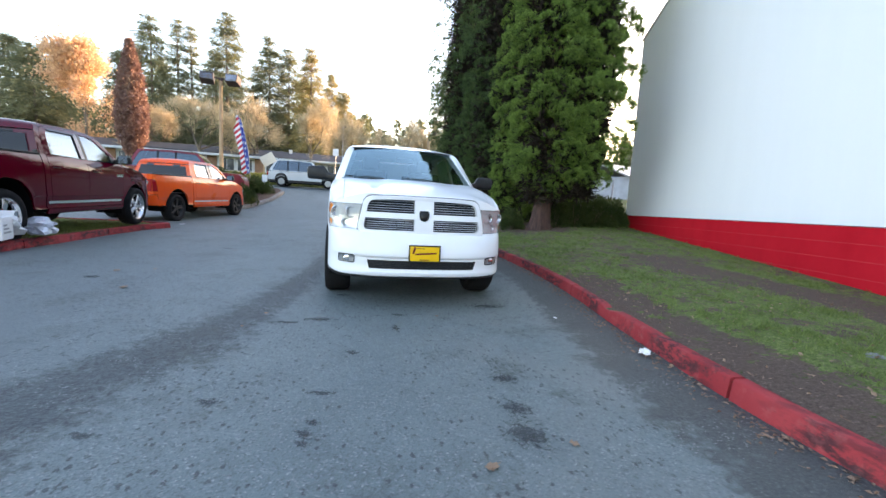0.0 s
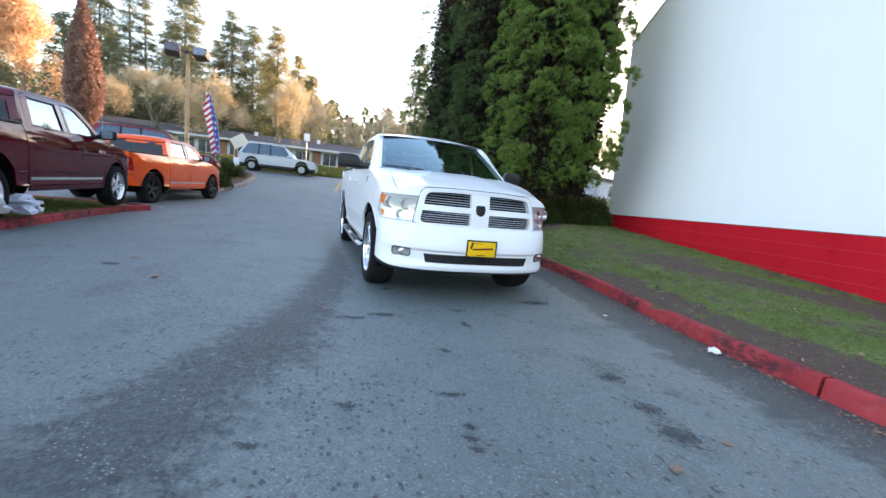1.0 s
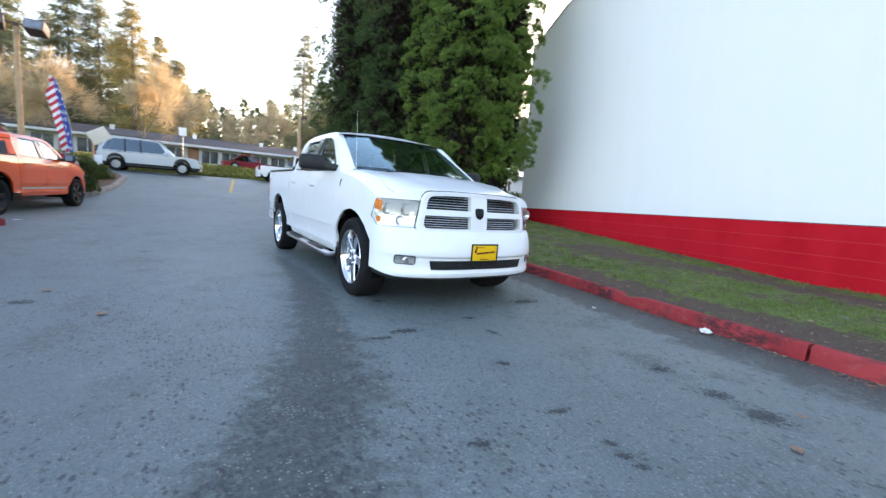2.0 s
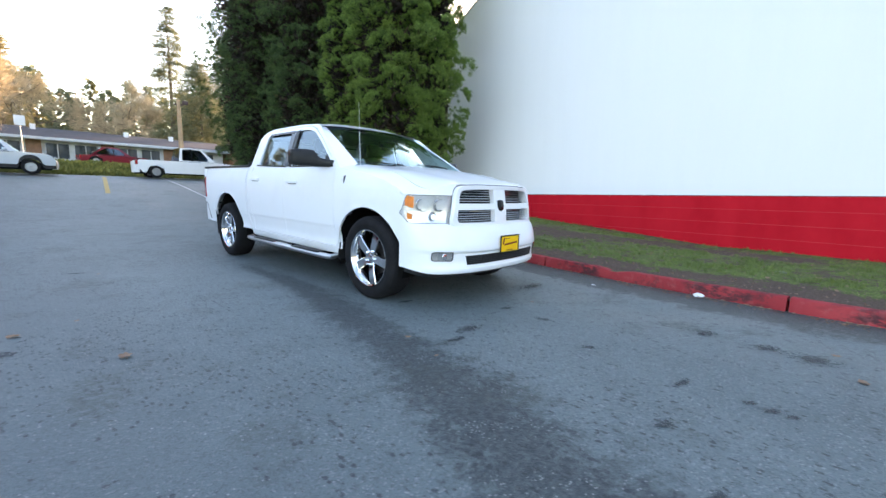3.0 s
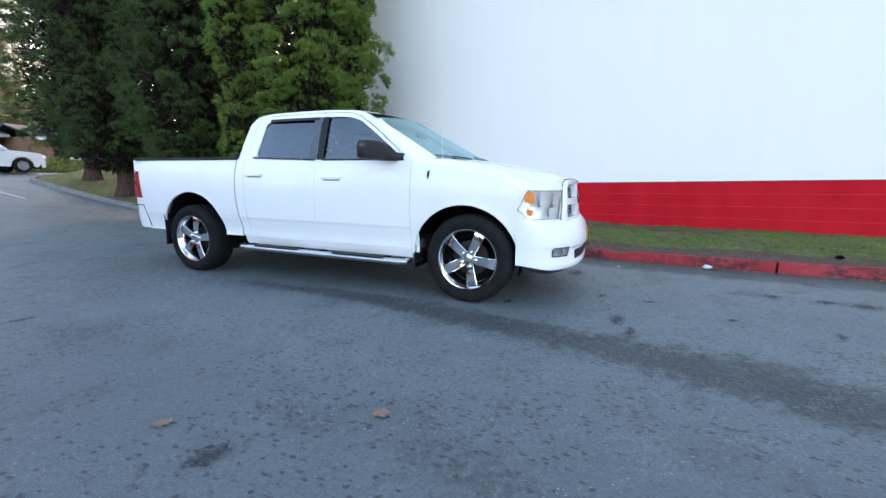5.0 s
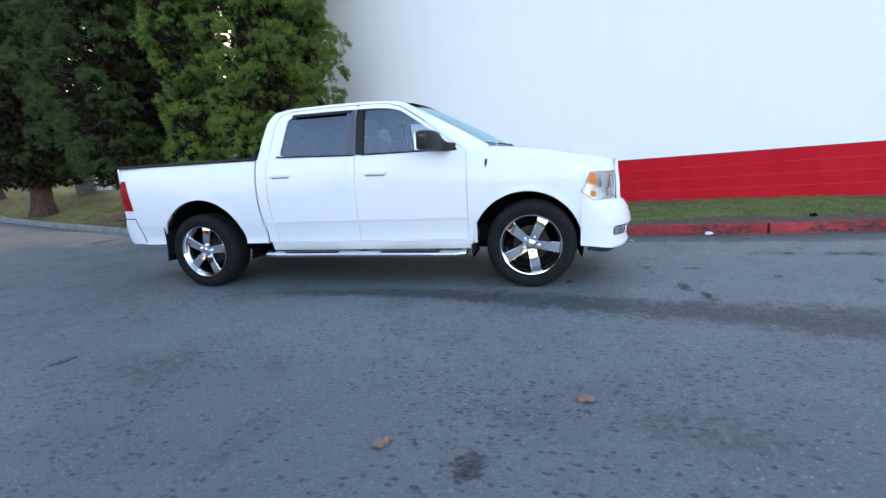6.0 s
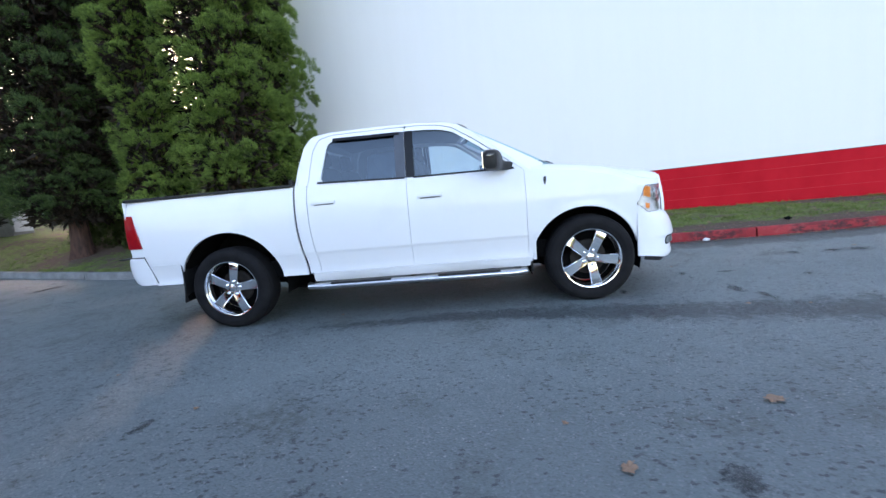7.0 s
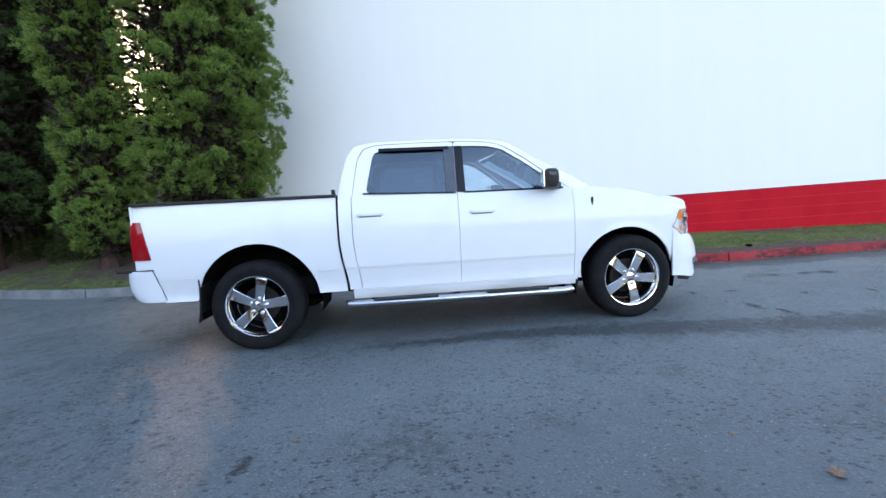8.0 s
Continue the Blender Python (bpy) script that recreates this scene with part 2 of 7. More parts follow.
def kerb_paint_mat():
    """Red kerb paint, scuffed to dark concrete in places."""
    n = Nodes("red_kerb_paint")
    c = n.coords()
    wear = n.math("ADD", n.math("MULTIPLY", n.noise(c, 3.5, 6, 0.7), 0.7), n.math("MULTIPLY", n.noise(c, 40, 5, 0.7), 0.3))
    red = n.ramp(n.noise(c, 1.6, 5), [(0.3, (0.27, 0.026, 0.030)), (0.7, (0.40, 0.050, 0.052))])
    col = n.mix(n.ramp(wear, [(0.53, (0.0,)), (0.63, (0.85,))]), red, (0.070, 0.034, 0.034))
    # black tyre scuffs and chips in short runs along the kerb
    run = n.math("MULTIPLY", n.ramp(n.noise(c, 2.4, 3, 0.5, (1, 0.6, 1)), [(0.42, (0.0,)), (0.54, (1.0,))]), n.ramp(n.noise(c, 11, 7, 0.75, (1.6, 0.55, 1.6)), [(0.45, (0.0,)), (0.54, (1.0,))]))
    col = n.mix(n.math("MULTIPLY", run, 0.85), col, (0.045, 0.026, 0.028))
    pale = n.math("MULTIPLY", n.ramp(n.noise(c, 9, 6, 0.7), [(0.52, (0.0,)), (0.70, (1.0,))]), 0.35)
    col = n.mix(pale, col, (0.46, 0.14, 0.13))
    n.set(Base_Color=col, Roughness=0.75, Specular_IOR_Level=0.12)
    n.bump(wear, 0.6, 0.010)
    return n.m


def wall_white_mat():
    """Flat white masonry paint with faint runs of dirt and patching."""
    n = Nodes("white_wall_paint")
    c = n.coords()
    runs = n.noise(c, 1.1, 5, 0.6, (1.0, 2.2, 0.22))
    fine = n.noise(c, 30, 5)
    n.set(Base_Color=n.ramp(runs, [(0.3, (0.815, 0.82, 0.825)), (0.65, (0.83, 0.835, 0.84))]), Roughness=n.math("MULTIPLY_ADD", fine, 0.2, 0.55))
    n.bump(n.math("ADD", fine, n.noise(c, 4, 4)), 0.15, 0.006)
    return n.m


def wall_red_mat():
    n = Nodes("red_wall_paint")
    c = n.coords()
    blotch = n.noise(c, 1.5, 5, 0.6, (1, 1, 0.6))
    fine = n.noise(c, 55, 5)
    col = n.ramp(blotch, [(0.3, (0.50, 0.009, 0.018)), (0.7, (0.61, 0.015, 0.026))])
    n.set(Base_Color=n.mix(n.ramp(fine, [(0.62, (0.0,)), (0.8, (0.35,))]), col, (0.56, 0.06, 0.06)), Roughness=0.65, Specular_IOR_Level=0.08)
    n.bump(fine, 0.3, 0.004)
    return n.m


def flag_mat():
    """Stripes below, a starred blue field above, by the flag's own height and width."""
    n = Nodes("flag_cloth")
    g = n.coords("Generated")
    sep = n.node("ShaderNodeSeparateXYZ")
    n.link(g, sep.inputs[0])
    u, w = sep.outputs[0], sep.outputs[2]
    stripe = n.ramp(n.math("FRACT", n.math("MULTIPLY", n.math("ADD", n.math("MULTIPLY", w, 1.0), n.math("MULTIPLY", u, -0.25)), 10.0)), [(0.47, (0.75, 0.75, 0.76)), (0.53, (0.55, 0.03, 0.05))])
    v = n.node("ShaderNodeTexVoronoi")
    v.inputs["Scale"].default_value = 11
    v.inputs["Randomness"].default_value = 0.1
    n.link(g, v.inputs["Vector"])
    stars = n.mix(n.ramp(v.outputs["Distance"], [(0.28, (1.0,)), (0.36, (0.0,))]), (0.03, 0.06, 0.30), (0.75, 0.76, 0.78))
    field = n.ramp(n.math("ADD", n.math("MULTIPLY", w, 0.42), n.math("MULTIPLY", u, 0.72)), [(0.60, (0.0,)), (0.63, (1.0,))])
    n.set(Base_Color=n.mix(field, stripe, stars), Roughness=0.8)
    return n.m


M = {
    "asphalt": asphalt_mat(),
    "lawn": lawn_mat(),
    "kerb_red": kerb_paint_mat(),
    "concrete": plain("kerb_concrete", (0.185, 0.188, 0.182), 0.85, vary=0.4, scale=3, bump=0.5),
    "wall_white": wall_white_mat(),
    "wall_red": wall_red_mat(),
    "band_shadow": plain("dark_band_shadow", (0.13, 0.020, 0.028), 0.8, vary=0.3, scale=3),
    "shade_grey": plain("grey_handle_shade", (0.20, 0.205, 0.215), 0.5, vary=0.1, scale=20),
    "red_joint": plain("pale_red_joint", (0.55, 0.05, 0.055), 0.8, vary=0.3, scale=2),
    "white": car_paint("white_enamel", (0.79, 0.80, 0.81), 0.35, 0.60),
    "maroon": car_paint("maroon_enamel", (0.085, 0.0012, 0.009), 0.50, 0.75, 0.0),
    "orange": car_paint("orange_enamel", (0.82, 0.080, 0.004), 0.3, 0.8, 0.08),
    "red_paint": car_paint("dark_red_enamel", (0.19, 0.014, 0.026)),
    "silver": car_paint("silver_enamel", (0.52, 0.56, 0.58)),
    "chrome": plain("chrome", (0.83, 0.84, 0.85), 0.09, 1.0, 0.03, 4),
    "alloy": plain("polished_alloy", (0.74, 0.75, 0.76), 0.15, 1.0, 0.06, 10),
    "brushed": plain("brushed_aluminium", (0.62, 0.63, 0.64), 0.3, 1.0, 0.1, 12),
    "dark_metal": plain("dark_metal", (0.035, 0.036, 0.038), 0.5, 0.4, 0.3, 20),
    "rubber": plain("tyre_rubber", (0.013, 0.013, 0.014), 0.85, vary=0.35, scale=9, bump=0.2, bump_scale=120, spec=0.12),
    "black": plain("black_plastic", (0.016, 0.017, 0.018), 0.45, vary=0.3, scale=15, bump=0.15, bump_scale=300),
    "trim": plain("gloss_black_trim", (0.010, 0.011, 0.012), 0.18, vary=0.2, scale=8),
    "well": plain("wheel_well_liner", (0.007, 0.007, 0.007), 0.95, vary=0.4, scale=10, spec=0.05),
    "brake": plain("dark_brake_iron", (0.035, 0.030, 0.028), 0.7, 0.3, 0.4, 25),
    "glass": glass_mat("window_glass", (0.70, 0.81, 0.85), 0.0, 1.6, 0.06, (0.76, 0.90, 0.96)),
    "pillar": plain("gloss_pillar", (0.060, 0.072, 0.090), 0.22, vary=0.15, scale=8, coat=0.6),
    "grey_glass": glass_mat("grey_window_glass", (0.26, 0.33, 0.37), 0.0, 1.5, 0.05, (0.70, 0.84, 0.92)),
    "windscreen": glass_mat("windscreen_glass", (0.62, 0.74, 0.77), 0.0, 1.8, 0.11, (0.50, 0.76, 0.82)),
    "tint": glass_mat("tinted_glass", (0.13, 0.18, 0.23), 0.0, 2.0, 0.03, (0.72, 0.88, 0.96)),
    "privacy": glass_mat("dark_rear_glass", (0.05, 0.06, 0.08), 0.0, 0.5, 0.0),
    "lens": glass_mat("lamp_lens", (0.95, 0.96, 0.97), 0.0, 0.9, 0.01),
    "reflector": plain("lamp_reflector", (0.88, 0.90, 0.92), 0.16, 0.55, 0.14, 30, bump=0.9, bump_scale=30),
    "amber": plain("amber_reflector", (0.90, 0.30, 0.07), 0.25, vary=0.25, scale=30, bump=0.5, bump_scale=90),
    "red_lens": plain("red_lamp_lens", (0.34, 0.006, 0.012), 0.12, vary=0.2, scale=25, coat=1.0),
    "seat": plain("grey_seat_cloth", (0.05, 0.052, 0.056), 0.9, vary=0.2, scale=20, bump=0.3),
    "cabin": plain("grey_cabin_trim", (0.045, 0.048, 0.052), 0.7, vary=0.15, scale=12),
    "headliner": plain("pale_headliner", (0.42, 0.42, 0.41), 0.9, vary=0.06, scale=20),
    "yellow": plain("yellow_plate_paint", (0.86, 0.50, 0.012), 0.4, vary=0.06, scale=20),
    "print": plain("dark_red_print", (0.16, 0.02, 0.015), 0.5, vary=0.1, scale=30),
    "vinyl": plain("black_vinyl_cover", (0.018, 0.018, 0.019), 0.6, vary=0.3, scale=10, bump=0.2, bump_scale=200),
    "bark": bark_mat("red_brown_bark", (0.028, 0.014, 0.010), (0.115, 0.055, 0.039)),
    "bark_grey": bark_mat("grey_bark", (0.080, 0.065, 0.050), (0.230, 0.185, 0.140)),
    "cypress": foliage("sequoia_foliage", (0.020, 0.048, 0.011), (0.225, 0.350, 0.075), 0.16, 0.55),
    # darker copy for the backlit trees: their shade is in the colour
    "cypress_shaded": foliage("shaded_sequoia_foliage", (0.010, 0.024, 0.009), (0.095, 0.160, 0.050), 0.10, 0.45),
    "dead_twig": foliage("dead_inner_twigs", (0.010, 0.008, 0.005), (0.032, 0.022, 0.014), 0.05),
    # far firs paled for haze; the second copy has warm low sun in its colour
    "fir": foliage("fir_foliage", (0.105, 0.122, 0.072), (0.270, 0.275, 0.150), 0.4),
    "fir_sunlit": foliage("sunlit_fir_foliage", (0.200, 0.180, 0.075), (0.460, 0.380, 0.170), 0.4),
    "autumn": foliage("orange_autumn_leaves", (0.52, 0.280, 0.165), (0.88, 0.64, 0.38), 0.45),
    "russet": foliage("russet_leaves", (0.170, 0.090, 0.070), (0.36, 0.215, 0.170), 0.35),
    # twigs coloured pale, as the low sun makes them
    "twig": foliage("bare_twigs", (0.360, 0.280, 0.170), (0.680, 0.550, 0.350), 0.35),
    "hedge": foliage("hedge_leaves", (0.016, 0.036, 0.010), (0.085, 0.110, 0.028)),
    "grass": foliage("grass_blades", (0.062, 0.096, 0.024), (0.230, 0.300, 0.085), 0.3),
    "bank": foliage("bank_plants", (0.060, 0.080, 0.020), (0.270, 0.265, 0.070), 0.3),
    "dead_leaf": foliage("dead_leaves", (0.140, 0.070, 0.045), (0.420, 0.280, 0.190), 0.2),
    "litter": plain("white_litter", (0.78, 0.78, 0.78), 0.6, vary=0.1, scale=30),
    "plastic": plain("crumpled_plastic", (0.55, 0.58, 0.64), 0.3, vary=0.25, scale=14),
    "roof_felt": plain("dark_roof_felt", (0.085, 0.080, 0.083), 0.9, vary=0.25, scale=2),
    "board": plain("pale_wall_board", (0.48, 0.50, 0.52), 0.8, vary=0.2, scale=1.5),
    "brick": plain("brown_brick", (0.235, 0.130, 0.085), 0.85, vary=0.25, scale=4),
    "pink": plain("pink_panel", (0.42, 0.20, 0.30), 0.8, vary=0.15, scale=2),
    "timber": plain("pale_timber_pole", (0.40, 0.27, 0.165), 0.85, vary=0.25, scale=3, bump=0.3, bump_scale=25),
    "lamp_box": plain("brown_lamp_housing", (0.085, 0.060, 0.055), 0.5, vary=0.15, scale=5),
    "line_white": plain("worn_white_line", (0.46, 0.46, 0.46), 0.8, vary=0.3, scale=8),
    "line_yellow": plain("worn_yellow_line", (0.42, 0.30, 0.11), 0.8, vary=0.3, scale=8),
    "pane_dark": plain("far_window_pane", (0.05, 0.06, 0.07), 0.15, vary=0.3, scale=2),
    "flag": flag_mat(),
    "sign": plain("pale_sign_board", (0.80, 0.74, 0.62), 0.6, vary=0.08, scale=6),
    "zinc": plain("galvanised_steel", (0.36, 0.37, 0.38), 0.45, 0.7, 0.15, 18),
}


# ---------------------------------------------------------------- building helpers
def finish(ob, material, smooth=35.0):
    me = ob.data
    me.materials.append(M[material] if isinstance(material, str) else material)
    if smooth:
        for p in me.polygons:
            p.use_smooth = True
        me.set_sharp_from_angle(angle=radians(smooth))
    return ob


def attach(ob, parent, label=""):
    if parent is not None:
        ob.parent = parent
    if label:
        tagged(ob, label)
    return ob


def part(name, bm, material, parent=None, label="", smooth=35.0):
    """Links a bmesh as one mesh object under a thing or a part."""
    me = bpy.data.meshes.new(name)
    bm.to_mesh(me)
    bm.free()
    return attach(finish(new(name, me), material, smooth), parent, label)


def raw(name, verts, faces, material, parent=None, label="", smooth=35.0):
    me = bpy.data.meshes.new(name)
    me.from_pydata([tuple(v) for v in verts], [], [tuple(f) for f in faces])
    me.update()
    return attach(finish(new(name, me), material, smooth), parent, label)


def thing(name, label, category, at=(0, 0, 0), turn=0.0, group="", kind=""):
    ob = new(name)
    ob.empty_display_size = 0.2
    ob.matrix_basis = pose(*at, 0, 0, turn)
    return tagged(ob, label, category, group, kind)


def add_box(bm, lo, hi, bevel=0.0, m=None, seg=2):
    """A box from corner to corner, with rounded edges, added to bm."""
    g = bmesh.ops.create_cube(bm, size=1.0)
    vs = g["verts"]
    c, s = [(a + b) / 2 for a, b in zip(lo, hi)], [abs(b - a) for a, b in zip(lo, hi)]
    for v in vs:
        v.co = Vector((c[0] + v.co.x * s[0], c[1] + v.co.y * s[1], c[2] + v.co.z * s[2]))
    if m is not None:
        bmesh.ops.transform(bm, matrix=m, verts=vs)
    if bevel:
        es = list({e for v in vs for e in v.link_edges})
        bmesh.ops.bevel(bm, geom=es, offset=bevel, segments=seg, profile=0.6, affect="EDGES")
    return bm


def box(lo, hi, bevel=0.0, m=None, seg=2):
    return add_box(bmesh.new(), lo, hi, bevel, m, seg)


def add_tube(bm, pts, radii, sides=10, caps=True):
    """A round, tapering tube through points."""
    pts = [Vector(p) for p in pts]
    rings = []
    for i, p in enumerate(pts):
        d = (pts[min(i + 1, len(pts) - 1)] - pts[max(i - 1, 0)]).normalized()
        up = Vector((0, 0, 1)) if abs(d.z) < 0.9 else Vector((1, 0, 0))
        a = d.cross(up).normalized()
        b = d.cross(a).normalized()
        r = radii[i] if isinstance(radii, (list, tuple)) else radii
        rings.append([bm.verts.new(p + r * (math.cos(k * math.tau / sides) * a + math.sin(k * math.tau / sides) * b)) for k in range(sides)])
    for r0, r1 in zip(rings, rings[1:]):
        for k in range(sides):
            bm.faces.new((r0[k], r0[(k + 1) % sides], r1[(k + 1) % sides], r1[k]))
    if caps:
        bm.faces.new(rings[0])
        bm.faces.new(rings[-1][::-1])
    return bm


def tube(pts, radii, sides=10, caps=True):
    bm = add_tube(bmesh.new(), pts, radii, sides, caps)
    bmesh.ops.recalc_face_normals(bm, faces=bm.faces)
    return bm


def lathe(profile, axis="x", sides=48, closed=False):
    """Spins (radius, offset) round the x or z axis."""
    bm = bmesh.new()
    rings = []
    for r, o in profile:
        ring = []
        for k in range(sides):
            a = k * math.tau / sides
            ring.append(bm.verts.new((o, r * math.cos(a), r * math.sin(a)) if axis == "x" else (r * math.cos(a), r * math.sin(a), o)))
        rings.append(ring)
    pairs = list(zip(rings, rings[1:])) + ([(rings[-1], rings[0])] if closed else [])
    for r0, r1 in pairs:
        for k in range(sides):
            bm.faces.new((r0[k], r0[(k + 1) % sides], r1[(k + 1) % sides], r1[k]))
    bmesh.ops.recalc_face_normals(bm, faces=bm.faces)
    return bm


def sheet(fn, us, vs, centre=None, thick=0.0):
    """A grid of fn(u, v), turned to face away from centre; with thick it gets a second skin and a rim."""
    bm = bmesh.new()
    g = [[bm.verts.new(fn(u, v)) for v in vs] for u in us]
    for i in range(len(us) - 1):
        for j in range(len(vs) - 1):
            q = [g[i][j], g[i + 1][j], g[i + 1][j + 1], g[i][j + 1]]
            if (q[0].co - q[2].co).length > 1e-6 and (q[1].co - q[3].co).length > 1e-6:
                try:
                    bm.faces.new(q)
                except ValueError:
                    pass
    bmesh.ops.remove_doubles(bm, verts=bm.verts, dist=1e-5)
    orient(bm, centre)
    if thick:
        solid(bm, thick)
    return bm


def orient(bm, centre):
    if centre is None:
        return
    bm.normal_update()
    c = Vector(centre)
    if sum(f.normal.dot(f.calc_center_median() - c) * f.calc_area() for f in bm.faces) < 0:
        bmesh.ops.reverse_faces(bm, faces=bm.faces)


def solid(bm, thick):
    bm.normal_update()
    bmesh.ops.solidify(bm, geom=bm.faces[:], thickness=thick)
    bmesh.ops.recalc_face_normals(bm, faces=bm.faces)


def mirrored(bm):
    """The same bmesh on the other side of x = 0."""
    other = bm.copy()
    for v in other.verts:
        v.co.x = -v.co.x
    bmesh.ops.reverse_faces(other, faces=other.faces)
    return other


def resample(poly, n):
    """n points at even steps along a closed outline, starting at its first point; corners are kept where a step falls near one."""
    pts = [np.array(p, float) for p in poly]
    seg = [np.linalg.norm(pts[(i + 1) % len(pts)] - pts[i]) for i in range(len(pts))]
    total, out = sum(seg), []
    for k in range(n):
        d, i = k * total / n, 0
        while d > seg[i] and i < len(pts) - 1:
            d -= seg[i]
            i += 1
        out.append(tuple(pts[i] + (pts[(i + 1) % len(pts)] - pts[i]) * (d / seg[i])))
    return out


def rounded(poly, r, n=4):
    """An outline with its corners rounded."""
    out = []
    k = len(poly)
    for i in range(k):
        a, b, c = (np.array(poly[(i + d) % k], float) for d in (-1, 0, 1))
        u, w = (a - b), (c - b)
        lu, lw = np.linalg.norm(u), np.linalg.norm(w)
        q = min(r, lu * 0.45, lw * 0.45)
        p0, p1 = b + u / lu * q, b + w / lw * q
        for j in range(n + 1):
            t = j / n
            out.append(tuple((1 - t) ** 2 * p0 + 2 * t * (1 - t) * b + t * t * p1))
    return out


def ring(outer, inner, place, lip=0.0, n=72):
    """A flat frame between two outlines in (y, z), set in space by place(y, z); lip turns the inner edge inwards in x."""
    bm = bmesh.new()
    o, i = resample(outer, n), []
    ip = resample(inner, 400)
    cy, cz = np.mean([p[0] for p in ip]), np.mean([p[1] for p in ip])
    ia = [math.atan2(p[1] - cz, p[0] - cy) for p in ip]
    for p in o:
        a = math.atan2(p[1] - cz, p[0] - cy)
        j = min(range(400), key=lambda q: abs(math.remainder(ia[q] - a, math.tau)))
        i.append(ip[j])
    vo = [bm.verts.new(place(*p)) for p in o]
    vi = [bm.verts.new(place(*p)) for p in i]
    for k in range(n):
        bm.faces.new((vo[k], vo[(k + 1) % n], vi[(k + 1) % n], vi[k]))
    if lip:
        vl = [bm.verts.new(v.co - Vector((math.copysign(lip, v.co.x), 0, 0))) for v in vi]
        for k in range(n):
            bm.faces.new((vi[k], vi[(k + 1) % n], vl[(k + 1) % n], vl[k]))
        vb = [bm.verts.new(v.co - Vector((math.copysign(lip * 0.5, v.co.x), 0, 0))) for v in vo]
        for k in range(n):
            bm.faces.new((vb[k], vb[(k + 1) % n], vo[(k + 1) % n], vo[k]))
    bmesh.ops.remove_doubles(bm, verts=bm.verts, dist=1e-5)
    return bm


def disc_fill(outline, place):
    """A filled outline in (y, z), as a fan from its middle in three rings so that it can bow."""
    bm = bmesh.new()
    n = len(outline)
    cy, cz = np.mean([p[0] for p in outline]), np.mean([p[1] for p in outline])
    rings = []
    for f in (1.0, 0.66, 0.33):
        rings.append([bm.verts.new(place(cy + (p[0] - cy) * f, cz + (p[1] - cz) * f)) for p in outline])
    mid = bm.verts.new(place(cy, cz))
    for a, b in zip(rings, rings[1:]):
        for k in range(n):
            bm.faces.new((a[k], a[(k + 1) % n], b[(k + 1) % n], b[k]))
    for k in range(n):
        bm.faces.new((rings[-1][k], rings[-1][(k + 1) % n], mid))
    return bm


def sstep(a, b, v):
    u = min(1.0, max(0.0, (v - a) / (b - a)))
    return u * u * (3 - 2 * u)


def lerp_table(v, xs, ys):
    return float(np.interp(v, xs, ys))
# ---------------------------------------------------------------- the lie of the land
def gz(x, y):
    """The road's height: a slight bowl round the parked truck, then a ramp up to the crossing road."""
    z = 0.10 * sstep(0, -5, y) + 0.06 * sstep(-0.9, -4.0, x) * sstep(6, 2, y)
    return z - 0.035 * sstep(0.9, 3.3, y) - 0.015 * sstep(4, 10, y) + 1.28 * sstep(11, 27, y)


KERB_Y = (-30, -6, -4, -3.2, -1.6, -0.3, 0.4, 2.25, 5, 7.2, 8.7, 10, 12, 14, 18, 20.5)
KERB_X = (1.3, 1.42, 1.40, 1.45, 1.79, 2.10, 2.19, 2.36, 2.50, 2.65, 2.95, 3.5, 4.2, 4.55, 4.8, 5.0)


def kerb_x(y):
    """The road's right-hand edge, smoothed."""
    return sum(lerp_table(y + d, KERB_Y, KERB_X) for d in (-0.5, -0.25, 0, 0.25, 0.5)) / 5


WALL_X0, WALL_K, WALL_CORNER_Y = 6.98, 0.251, 8.0


def wall_x(y):
    return WALL_X0 + WALL_K * y


def lawn_z(x, y):
    """The lawn between the kerb and the wall; it swells towards the trees."""
    k = kerb_x(min(y, 20.5))
    at_kerb = gz(k, y) + 0.135
    at_wall = lerp_table(y, (-30, -8, -4.5, -2.4, 1.5, 4.5, 8, 14, 24), (0.0, 0.04, 0.03, 0.07, 0.23, 0.36, 0.48, 0.75, 1.45))
    f = min(1.0, max(0.0, (x - k - 0.12) / 4.2))
    swell = 0.05 * math.sin(math.pi * f) + 0.02 * noise.noise((x * 0.8, y * 0.8, 3.0))
    far = 0.035 * max(0.0, x - k - 4.3) * sstep(6, 12, y)
    tuck = 0.03 * (1 - sstep(0.09, 0.18, x - k))
    return at_kerb - tuck + (max(at_wall, at_kerb - 0.06) - at_kerb) * sstep(0, 1, f) + swell * min(1, f * 6) + far


def terrain(name, xs, ys, fn, material, label, mask=None, smooth=60.0):
    verts = [(x, y, fn(x, y)) for y in ys for x in xs]
    w = len(xs)
    faces = [(j * w + i, j * w + i + 1, (j + 1) * w + i + 1, (j + 1) * w + i) for j in range(len(ys) - 1) for i in range(w - 1)]
    ob = raw(name, verts, faces, material, None, "", smooth)
    if mask:
        a = ob.data.attributes.new("soil", "FLOAT", "POINT")
        a.data.foreach_set("value", [mask(v[0], v[1]) for v in verts])
    return tagged(ob, label, "ground", "", "structure")


